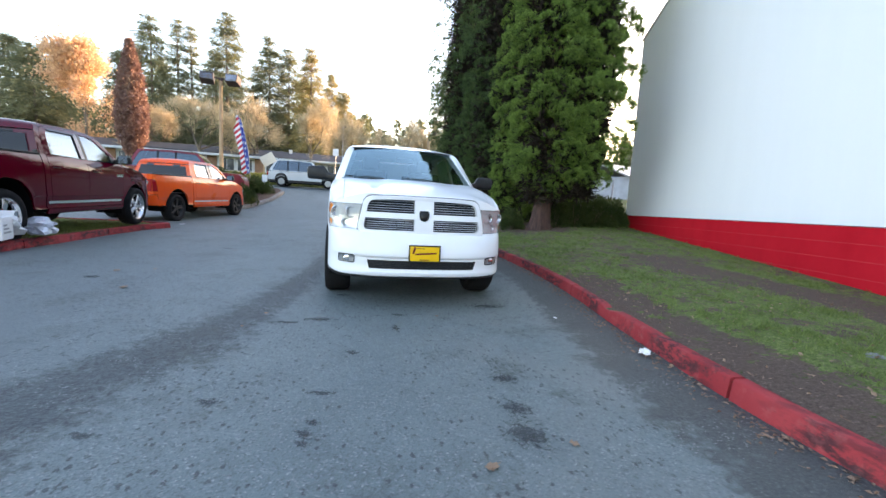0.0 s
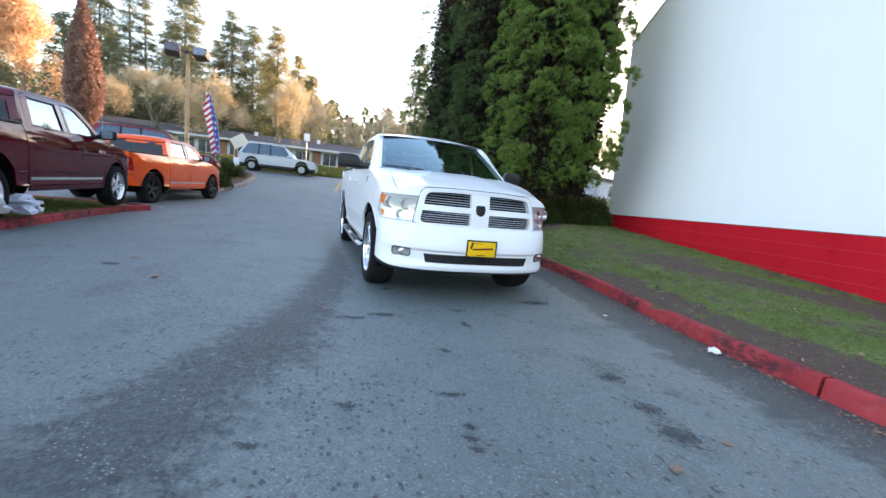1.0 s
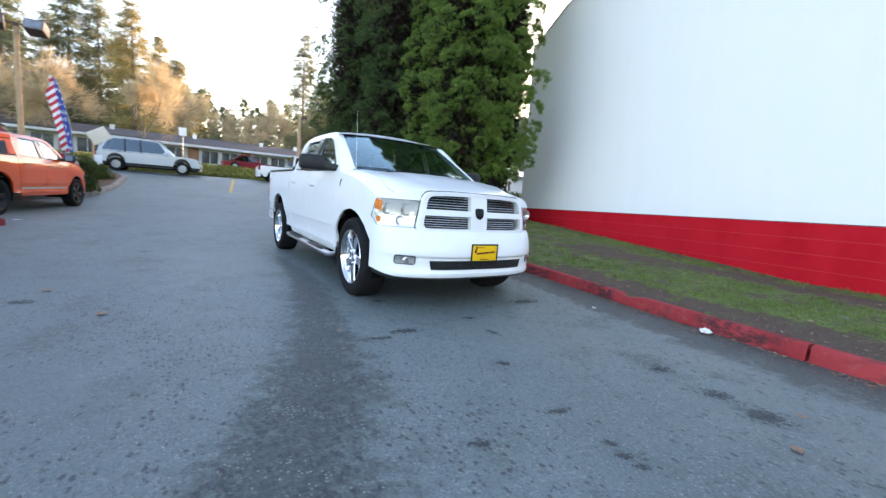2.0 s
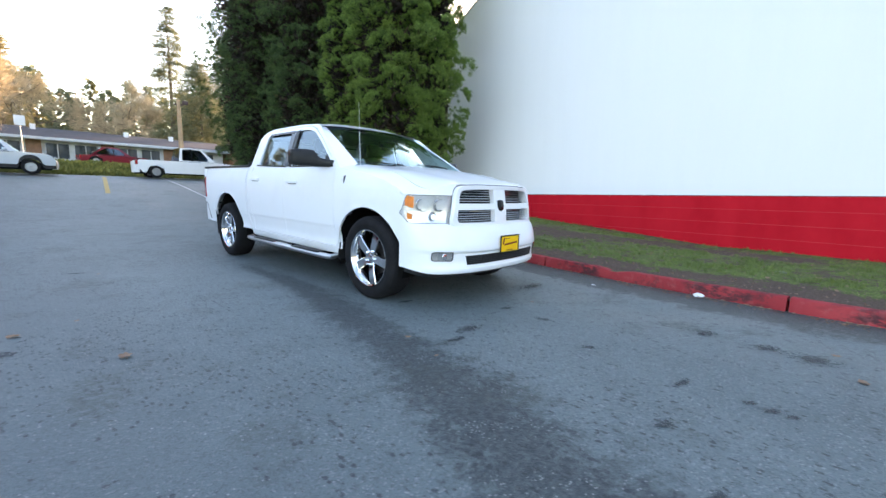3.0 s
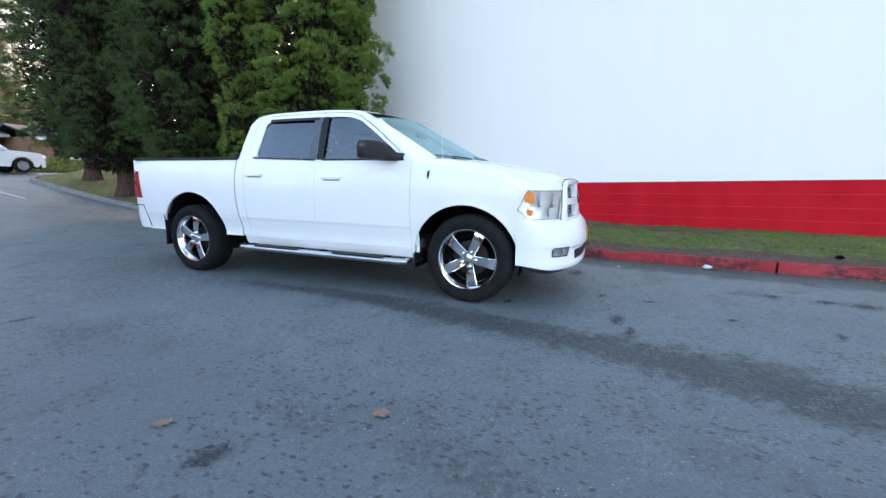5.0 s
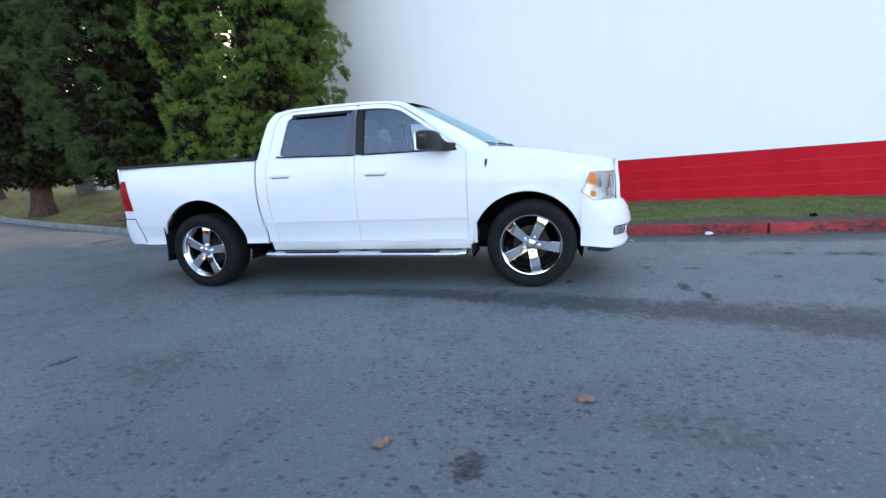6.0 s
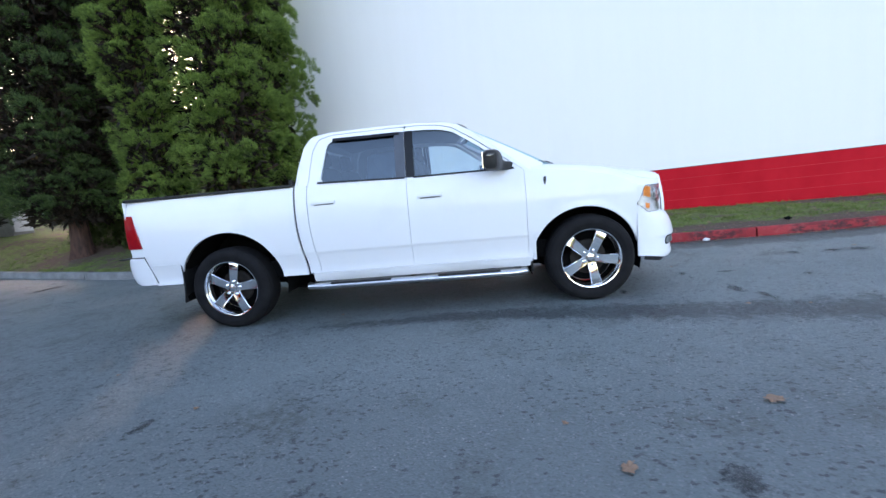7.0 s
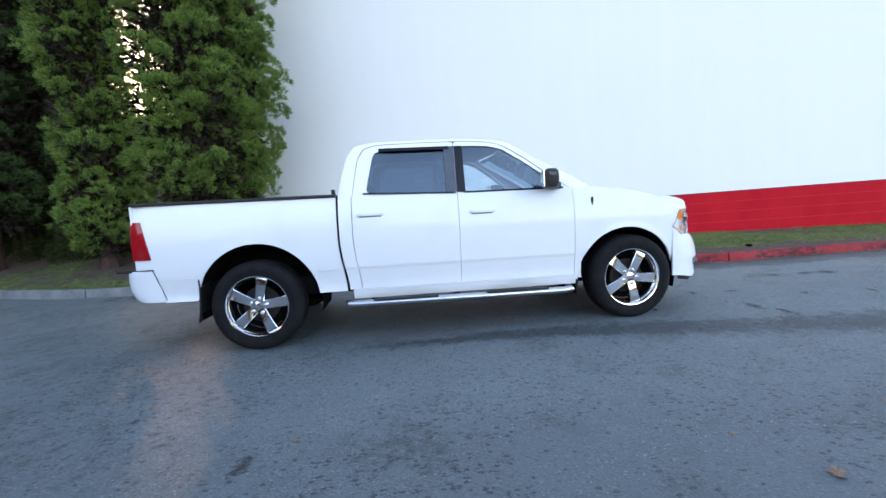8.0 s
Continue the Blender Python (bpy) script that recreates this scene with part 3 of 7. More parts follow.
def soil(x, y):
    """Where the grass has gone: along the kerb, in patches, and under the trees."""
    k = kerb_x(min(y, 20.5))
    edge = 0.95 * (1 - sstep(0.45, 0.95, x - k + 0.25 * noise.noise((x * 2, y * 2, 6.0)))) * sstep(2.0, -1.0, y)
    worn = 0.95 * math.exp(-(((x - 5.05 + 0.25 * math.sin(y * 1.4)) / 0.75) ** 4)) * sstep(2.7, 1.6, y) * sstep(-4.2, -2.6, y)
    worn = max(worn, 0.9 * math.exp(-(((x - 4.3) / 1.1) ** 2 + ((y + 6.5) / 1.6) ** 2)))
    trees = sum(0.9 * math.exp(-(((x - a) / 1.3) ** 2 + ((y - b) / 1.3) ** 2)) for a, b in ((5.06, 6.75), (4.78, 8.62), (5.7, 11.8), (7.0, 11.5)))
    return min(1.0, max(edge, worn, trees, 0.26) + 0.40 * noise.noise((x * 1.3, y * 1.3, 0.5)) + 0.34 * noise.noise((x * 3.7, y * 3.7, 2.5)))


def steps(a, b, n):
    return [a + (b - a) * i / n for i in range(n + 1)]


# one sheet of ground to the horizon, below everything else
def far_land(x, y):
    d = math.hypot(x, y - 10)
    return gz(x, min(y, 27)) - 0.30 + 0.02 * max(0.0, d - 60) * sstep(60, 150, d) + 1.0 * sstep(30, 44, y) + 2.6 * sstep(55, 140, y)


span = sorted(set(steps(-900, -120, 6) + steps(-120, 120, 60) + steps(120, 900, 6)))
terrain("ground", span, [v + 10 for v in span], far_land, "lawn", "rough grass and soil to the horizon", lambda x, y: 0.35)
# the asphalt
road = terrain("road", steps(-26, -5, 21) + steps(-4.6, 4, 72)[0:] + steps(4.5, 30, 26), steps(-34, -8, 20) + steps(-7.75, 8, 64) + steps(8.5, 27.6, 40), gz, "asphalt", "worn blue-grey asphalt with dark ravelled tracks")
gutter = road.data.attributes.new("gutter", "FLOAT", "POINT")
gutter.data.foreach_set("value", [sstep(-0.88, -0.30, v.co.x - kerb_x(v.co.y)) * sstep(9, 5, v.co.y) for v in road.data.vertices])


def strip_lawn(name, inner, outer, y0, y1, nx, ny, fn, label, mask=soil):
    """A lawn whose left and right edges follow two lines."""
    ys = steps(y0, y1, ny)
    verts, faces = [], []
    for y in ys:
        a, b = inner(y), outer(y)
        verts += [(a + (b - a) * i / nx, y, fn(a + (b - a) * i / nx, y)) for i in range(nx + 1)]
    w = nx + 1
    faces = [(j * w + i, j * w + i + 1, (j + 1) * w + i + 1, (j + 1) * w + i) for j in range(ny) for i in range(nx)]
    ob = raw(name, verts, faces, "lawn", None, "", 60)
    a = ob.data.attributes.new("soil", "FLOAT", "POINT")
    a.data.foreach_set("value", [mask(v[0], v[1]) for v in verts])
    return tagged(ob, label, "lawn", "", "structure")


strip_lawn("lawn_by_wall", lambda y: kerb_x(y) + 0.03, lambda y: wall_x(y) + 0.1, -30, 8.2, 60, 230, lawn_z, "patchy winter grass with bare brown soil")
strip_lawn("lawn_under_trees", lambda y: kerb_x(min(y, 20.5)) + 0.10 + 3.0 * sstep(20.5, 23.5, y), lambda y: 32.0, 8.2, 23.5, 60, 60, lawn_z, "green grass under tall evergreen trees")


# the left-hand verges
def left_z(x, y):
    return gz(-5.4, y) + 0.10 + 0.012 * max(0, -5.5 - x) + 0.015 * noise.noise((x, y, 9.0))


def left_x(y):
    return lerp_table(y, (-30, 1.7, 3, 4.8, 6.0, 6.7), (-5.3, -5.34, -5.39, -5.47, -5.40, -5.12))


strip_lawn("verge_with_kerb", lambda y: -16.0, lambda y: left_x(y) - 0.10, -30, 6.72, 40, 90, left_z, "mown grass verge behind the red kerb", lambda x, y: 0.15 + 0.3 * noise.noise((x, y, 2.0)))


def island_x(y):
    return lerp_table(y, (13.2, 14.4, 17.3, 20.5, 21.6, 22.4, 22.8), (-6.6, -5.2, -4.55, -4.4, -4.7, -5.8, -8.0))


strip_lawn("planted_island", lambda y: -15.0, lambda y: island_x(y) - 0.08, 13.2, 22.8, 30, 50, lambda x, y: gz(-5, y) + 0.14 + 0.10 * sstep(0, 1.5, island_x(y) - x), "planting bed with bark soil and shrubs", lambda x, y: 0.9)


def bank_z(x, y):
    return 1.18 + 0.62 * sstep(27.4, 30.5, y) + 0.03 * max(0, y - 30.5) + 0.05 * noise.noise((x * 0.5, y * 0.5, 1.0))


strip_lawn("far_bank", lambda y: -60.0, lambda y: 40.0, 27.4, 46.0, 70, 24, bank_z, "green planted bank beyond the crossing road", lambda x, y: 0.25 * noise.noise((x, y, 5.0)))


# ---------------------------------------------------------------- kerbs
def kerb(name, line, lo, height, width, material, label, inside, step=2.9, joint=0.012, dips=()):
    """A run of cast kerb lengths: each a bevelled block that follows the line; inside: +1 where the lawn lies to larger x."""
    top = thing(name, label, "kerb", kind="structure")
    pts = [Vector((*p, 0)) for p in line]
    run, acc = [0.0], 0.0
    for a, b in zip(pts, pts[1:]):
        acc += (b - a).length
        run.append(acc)

    def at(s):
        return Vector((lerp_table(s, run, [p.x for p in pts]), lerp_table(s, run, [p.y for p in pts]), 0))

    s = 0.0
    while s < acc - 0.2:
        e = min(s + step, acc)
        n = max(4, int((e - s) / 0.12))
        proud = 0.010 * noise.noise((s * 3.1, 8.0, height))
        bm = bmesh.new()
        rings = []
        for i in range(n + 1):
            q = s + joint + (e - s - 2 * joint) * i / n
            p, d = at(q), (at(min(q + 0.3, acc)) - at(max(q - 0.3, 0))).normalized()
            side = Vector((d.y, -d.x, 0)) * inside
            base = gz(p.x, p.y)
            h = height + proud + 0.006 * noise.noise((q * 1.7, 4.0, lo)) + 0.003 * noise.noise((q * 9.0, 2.0, 3.0))
            for c, depth in dips:
                h -= depth * math.exp(-((p.y - c) / 0.13) ** 4)
            sect = ((0.0, lo), (0.018, h - 0.016), (0.024, h - 0.005), (0.034, h), (width - 0.02, h + 0.002), (width, h - 0.012), (width, lo))
            rings.append([bm.verts.new((p + side * (o + 0.004 * noise.noise((q * 3, z * 9, 1.0)))).to_tuple()[:2] + (base + z,)) for o, z in sect])
        for r0, r1 in zip(rings, rings[1:]):
            for k in range(len(r0) - 1):
                bm.faces.new((r0[k], r0[k + 1], r1[k + 1], r1[k]))
        bm.faces.new(rings[0])
        bm.faces.new(rings[-1][::-1])
        bmesh.ops.recalc_face_normals(bm, faces=bm.faces)
        part("kerbstone", bm, material, top)
        s = e
    return top


red_line = [(kerb_x(y), y) for y in steps(-29.2, 4.0, 110)]
kerb("kerb_red", red_line, -0.1, 0.135, 0.125, "kerb_red", "red painted concrete kerb, scuffed and chipped", 1, step=2.9, dips=((-1.35, 0.035),))
grey_line = [(kerb_x(y), y) for y in steps(4.0, 20.5, 60)] + [(5.0 + 4.5 * (1 - math.cos(a)), 20.5 + 3.1 * math.sin(a)) for a in steps(0.1, math.pi / 2, 10)] + [(20, 23.6), (31, 23.6)]
kerb("kerb_grey", grey_line, -0.1, 0.14, 0.16, "concrete", "weathered grey concrete kerb round the lawn", 1, step=1.9)
left_line = [(left_x(y), y) for y in steps(-29, 6.7, 90)] + [(-5.3, 6.95), (-5.9, 7.1), (-7.5, 7.15), (-10, 7.2)]
kerb("kerb_left", left_line, -0.1, 0.125, 0.13, "kerb_red", "red painted concrete kerb along the verge", -1, step=2.4)
isle_line = [(island_x(y), y) for y in steps(13.2, 22.8, 50)]
kerb("kerb_island", isle_line, -0.1, 0.15, 0.18, "concrete", "pale concrete kerb round the planted island", -1, step=2.0)

# worn road paint
for label, mat_name, a, b, w in (("worn yellow centre dash on asphalt", "line_yellow", (0.55, 24.6), (-0.28, 18.2), 0.16), ("faded white edge line on asphalt", "line_white", (3.2, 25.2), (3.05, 16.8), 0.10)):
    va, vb = Vector(a), Vector(b)
    d = (vb - va).normalized()
    nrm = Vector((-d.y, d.x)) * w / 2
    vs, fs = [], []
    for i in range(21):
        p = va + (vb - va) * i / 20
        vs += [(*(p + nrm), gz(p.x, p.y) + 0.008), (*(p - nrm), gz(p.x, p.y) + 0.008)]
        if i:
            fs.append((2 * i - 2, 2 * i - 1, 2 * i + 1, 2 * i))
    tagged(raw("road_line", vs, fs, mat_name), label, "road marking", "road lines", "structure")


# ---------------------------------------------------------------- the white building
WALL_LEN, WALL_H, GABLE = 30.0, 6.0, 0.36
wall_turn = math.degrees(math.atan2(-WALL_K, 1.0))
# local frame: u runs from the corner along the wall towards the camera's start, w up; the face looks to -x
hall = thing("white_hall", "large windowless hall, white above a red base band", "building", (wall_x(WALL_CORNER_Y), WALL_CORNER_Y, 0.886))
hall.matrix_basis = pose(wall_x(WALL_CORNER_Y), WALL_CORNER_Y, 0.886) @ pose(0, 0, 0, -1.43, 0, 0) @ pose(0, 0, 0, 0, 0, wall_turn)


def roof_w(u):
    return WALL_H + GABLE * min(u, 10.0) - GABLE * max(0.0, u - 10.0) * 0.5


us = [0, 1, 2, 3, 4, 6, 8, 10, 14, 18, 22, 26, 30]
vs, fs = [], []
for u in us:
    vs += [(0.0, -u, 0.0), (0.0, -u, roof_w(u)), (0.30, -u, roof_w(u)), (0.30, -u, 0.0)]
for i in range(len(us) - 1):
    for k in range(4):
        fs.append((i * 4 + k, i * 4 + (k + 1) % 4, i * 4 + 4 + (k + 1) % 4, i * 4 + 4 + k))
fs += [(0, 1, 2, 3), tuple(len(vs) - 4 + k for k in (3, 2, 1, 0))]
raw("wall", vs, fs, "wall_white", hall, "smooth white painted wall", 20)
part("end_wall", box((0.302, -0.30, -1.6), (24, 0.0, WALL_H), 0.01), "wall_white", hall)
part("end_wall", box((0.302, -WALL_LEN, -1.6), (24, -WALL_LEN + 0.30, WALL_H), 0.01), "wall_white", hall)
part("back_wall", box((24.002, -WALL_LEN, -1.6), (24.3, 0, WALL_H), 0.01), "wall_white", hall)
vs, fs = [], []
for u in us:
    vs += [(-0.05, -u, roof_w(u) + 0.003), (-0.05, -u, roof_w(u) + 0.05), (24.4, -u, roof_w(u) + 0.05), (24.4, -u, roof_w(u) + 0.003)]
fs = [(i * 4 + k, i * 4 + (k + 1) % 4, i * 4 + 4 + (k + 1) % 4, i * 4 + 4 + k) for i in range(len(us) - 1) for k in range(4)] + [(3, 2, 1, 0), tuple(len(vs) - 4 + k for k in range(4))]
raw("roof", vs, fs, "wall_white", hall, "white metal roof edge", 20)
COURSE = 0.263
for i in range(7):
    part("block_course", box((-0.012, -WALL_LEN, -COURSE * (i + 1) + 0.003), (0.298, 0.002, -COURSE * i - 0.003), 0.002, seg=1), "wall_red", hall)
part("joint_core", box((-0.0105, -WALL_LEN + 0.01, -COURSE * 7), (0.28, -0.01, -0.006)), "red_joint", hall)
# shadow line where white meets red, made as a thin dark strip
part("band_shadow", box((-0.016, -WALL_LEN, -0.002), (-0.0135, 0.0, 0.012)), "band_shadow", hall, "thin dark strip standing in for a shadow along the red band")
# ---------------------------------------------------------------- pickup trucks
# local frame: the nose points to -y, the front axle is y = 0, the ground z = 0
SIDE_Z = (0.30, 0.40, 0.462, 0.475, 0.56, 0.660, 0.674, 0.85, 1.00, 1.10, 1.18, 1.25, 1.30, 1.34)
SIDE_X = (0.890, 0.950, 0.970, 0.954, 0.960, 0.979, 0.987, 0.995, 0.998, 0.992, 0.980, 0.962, 0.945, 0.930)
ARCH_F, ARCH_R = (0.045, 0.40, 0.505), (3.54, 0.41, 0.535)
HUB_Z, AXLE_R = 0.40, 3.57


def side_x(y, z):
    """Half the body's width."""
    x = lerp_table(z, SIDE_Z, SIDE_X)
    x *= lerp_table(y, (-0.46, -0.25, 0.1, 0.5), (0.955, 0.975, 0.992, 1.0)) * lerp_table(y, (4.15, 4.45, 4.62), (1.0, 0.988, 0.965))
    for cy, cz, r in (ARCH_F, ARCH_R):
        d = math.hypot(y - cy, z - cz)
        x += 0.005 * math.exp(-(((d - r - 0.010) / 0.028) ** 2))
    return x


def cab_x(y, z):
    """Half the width of the cab above the belt line."""
    return 0.938 - 0.305 * (z - 1.30) - 0.05 * sstep(1.72, 1.86, z) - 0.012 * sstep(2.3, 2.8, y)


def top_edge(y):
    return lerp_table(y, (-0.9, -0.46, -0.40, -0.20, 0.1, 0.5), (1.05, 1.052, 1.095, 1.175, 1.240, 1.292))


def nose_y(x, depth):
    """The plan line of the front end."""
    return -0.44 - depth * math.sqrt(max(0.0, 1 - (min(abs(x), 0.955) / 0.955) ** 3))


FRONT_Z = (0.26, 0.32, 0.36, 0.395, 0.412, 0.532, 0.550, 0.58, 0.66, 0.72, 0.76, 0.785, 0.795, 0.90, 1.00, 1.05, 1.12)
FRONT_D = (0.42, 0.485, 0.524, 0.530, 0.512, 0.524, 0.551, 0.551, 0.528, 0.500, 0.468, 0.430, 0.405, 0.400, 0.385, 0.375, 0.365)


def front_d(z):
    return lerp_table(z, FRONT_Z, FRONT_D)


def front_point(x, z, out=0.0):
    return Vector((x, nose_y(x, front_d(z)) - out, z))


def front_line(s, depth):
    """The plan line by a share s from 0 at the middle to 1 at the fender."""
    a = s * math.pi / 2
    return 0.955 * math.sin(a) ** (2 / 3), -0.44 - depth * math.cos(a)


def hood_z(x, y):
    zc = lerp_table(y, (-0.86, -0.82, -0.76, -0.65, -0.45, -0.2, 0.2, 0.5), (1.10, 1.135, 1.165, 1.195, 1.235, 1.285, 1.335, 1.362))
    ze = top_edge(y)
    z = zc - (zc - ze) * (abs(x) / 0.935) ** 8.0
    z -= 0.055 * sstep(0.50, 0.86, abs(x)) * (1 - sstep(-0.62, -0.15, y))
    return z + 0.020 * (math.exp(-((x / 0.40) ** 6)) - 0.5) * sstep(-0.75, -0.3, y) * (1 - sstep(0.6, 0.8, abs(x)))


def column_panel(y0, y1, zlow, ztop, fx=side_x, ny=14, nz=14, extra=(), crease=False):
    """A side panel built in upright columns from zlow(y) to ztop(y)."""
    ys = sorted(set([y0 + (y1 - y0) * i / ny for i in range(ny + 1)] + [v for v in extra if y0 < v < y1]))
    ts = [i / nz for i in range(nz + 1)]
    if crease:
        span = ztop(y0) - zlow(y0)
        ts = sorted([v for v in ts if not 0.63 < zlow(y0) + v * span < 0.70] + [(z - zlow(y0)) / span for z in (0.646, 0.660, 0.674, 0.688)])
    bm = sheet(lambda y, t: Vector((-fx(y, zlow(y) + (ztop(y) - zlow(y)) * t), y, zlow(y) + (ztop(y) - zlow(y)) * t)), ys, ts, (0, (y0 + y1) / 2, 0.8))
    solid(bm, 0.022)
    return bm


def arch_low(base, arch):
    cy, cz, r = arch

    def low(y):
        d = r * r - (y - cy) ** 2
        return max(base, cz + math.sqrt(d)) if d > 0 else base
    return low


def arch_ys(arch, n=26):
    cy, cz, r = arch
    return [cy + r * math.cos(math.pi * i / n) * 0.9999 for i in range(n + 1)]


def swept(bm):
    """Draws the gap between cab and bed forwards towards its foot."""
    for v in bm.verts:
        v.co.y -= 0.075 * max(0.0, 1 - abs(v.co.y - 2.74) / 0.25) * (1 - sstep(0.42, 0.95, v.co.z))
    return bm


def both(name, bm, material, parent, label=""):
    """A part and its twin on the other side."""
    other = mirrored(bm)
    return part(name, bm, material, parent, label), part(name, other, material, parent, label)


def wheel_set(parent, rim_mat, spoke_mat):
    """Four wheels, each a tyre, a rim with five broad spokes, a hub cap and a brake disc."""
    tyre_profile = [(0.272, -0.112), (0.285, -0.128), (0.305, -0.136), (0.318, -0.1365), (0.322, -0.139), (0.340, -0.142), (0.372, -0.138), (0.378, -0.134), (0.396, -0.122), (0.409, -0.095), (0.413, -0.05), (0.414, 0.0), (0.413, 0.05), (0.409, 0.095), (0.396, 0.122), (0.372, 0.138), (0.33, 0.142), (0.285, 0.128), (0.272, 0.112)]
    meshes = {}

    def shared(name, make, mat_name, owner, m, label=""):
        if name not in meshes:
            ob = part(name, make(), mat_name, owner, label)
            meshes[name] = ob.data
        else:
            ob = attach(new(name, meshes[name]), owner, label)
        ob.matrix_basis = m
        return ob

    def tread():
        bm = bmesh.new()
        for row, x in enumerate((-0.105, -0.062, -0.021, 0.021, 0.062, 0.105)):
            for k in range(46):
                a = (k + 0.5 * (row % 2)) * math.tau / 46
                r = 0.3955 if abs(x) > 0.09 else 0.4085
                m = pose(0, 0, 0, math.degrees(a), 0, 0) @ pose(x, 0, r, 0, 0, 12 if x > 0 else -12)
                add_box(bm, (-0.016, -0.019, -0.008), (0.016, 0.019, 0.004), 0, m)
        return bm

    def spokes():
        bm = bmesh.new()
        for k in range(5):
            m = pose(0, 0, 0, 72 * k, 0, 0)
            prof = ((0.040, 0.040, 0.006), (0.085, 0.041, 0.002), (0.10, 0.041, -0.002), (0.18, 0.045, -0.006), (0.24, 0.049, -0.008), (0.264, 0.056, -0.002))
            rows = []
            for r, w, d in prof:
                rows.append([bm.verts.new(m @ Vector(p)) for p in ((d + 0.050, -w * 0.98, r), (d + 0.006, -w, r), (d, -w * 0.88, r), (d + 0.002, 0, r), (d, w * 0.88, r), (d + 0.006, w, r), (d + 0.050, w * 0.98, r))])
            for a, b in zip(rows, rows[1:]):
                for j in range(6):
                    bm.faces.new((a[j], a[j + 1], b[j + 1], b[j]))
                bm.faces.new((a[6], a[0], b[0], b[6]))
        bmesh.ops.recalc_face_normals(bm, faces=bm.faces)
        return bm

    for sx in (-1, 1):
        for y in (0.0, AXLE_R):
            w = new("wheel")
            attach(w, parent)
            w.matrix_basis = pose(sx * 0.850, y, HUB_Z + (0.008 if y < 1 else -0.027), 0, 0, 0 if sx < 0 else 180)
            one = Matrix.Identity(4)
            tyre = shared("tyre", lambda: lathe(tyre_profile, "x", 64), "rubber", w, one, "black road tyre with a worn tread")
            shared("tread", tread, "rubber", w, one)
            shared("rim", lambda: lathe([(0.272, 0.10), (0.260, 0.09), (0.245, 0.05), (0.248, -0.07), (0.262, -0.090), (0.270, -0.104), (0.284, -0.126), (0.281, -0.133), (0.273, -0.131), (0.266, -0.120), (0.262, -0.108)], "x", 64), rim_mat, w, one)
            shared("spoke_set", spokes, spoke_mat, w, pose(-0.100, 0, 0, (25 if y < 1 else 11), 0, 0))
            shared("hub_cap", lambda: lathe([(0.0, -0.104), (0.020, -0.104), (0.032, -0.100), (0.036, -0.090), (0.072, -0.082), (0.078, -0.06)], "x", 40), rim_mat, w, one)

            for k in range(5):
                shared("lug_nut", lambda: tube([(0.0, 0, 0), (-0.031, 0, 0), (-0.037, 0, 0)], [0.016, 0.015, 0.008], 8), rim_mat, w, pose(-0.078, 0.068 * math.sin(k * 1.2566 - radians(25 if y < 1 else 11)), 0.068 * math.cos(k * 1.2566 - radians(25 if y < 1 else 11))))
            shared("brake_disc", lambda: lathe([(0.06, -0.01), (0.165, -0.01), (0.168, 0.0), (0.165, 0.02), (0.06, 0.02)], "x", 40), "brake", w, one)
            shared("wheel_back", lambda: lathe([(0.0, 0.06), (0.24, 0.06), (0.24, 0.05), (0.0, 0.05)], "x", 32), "well", w, one)


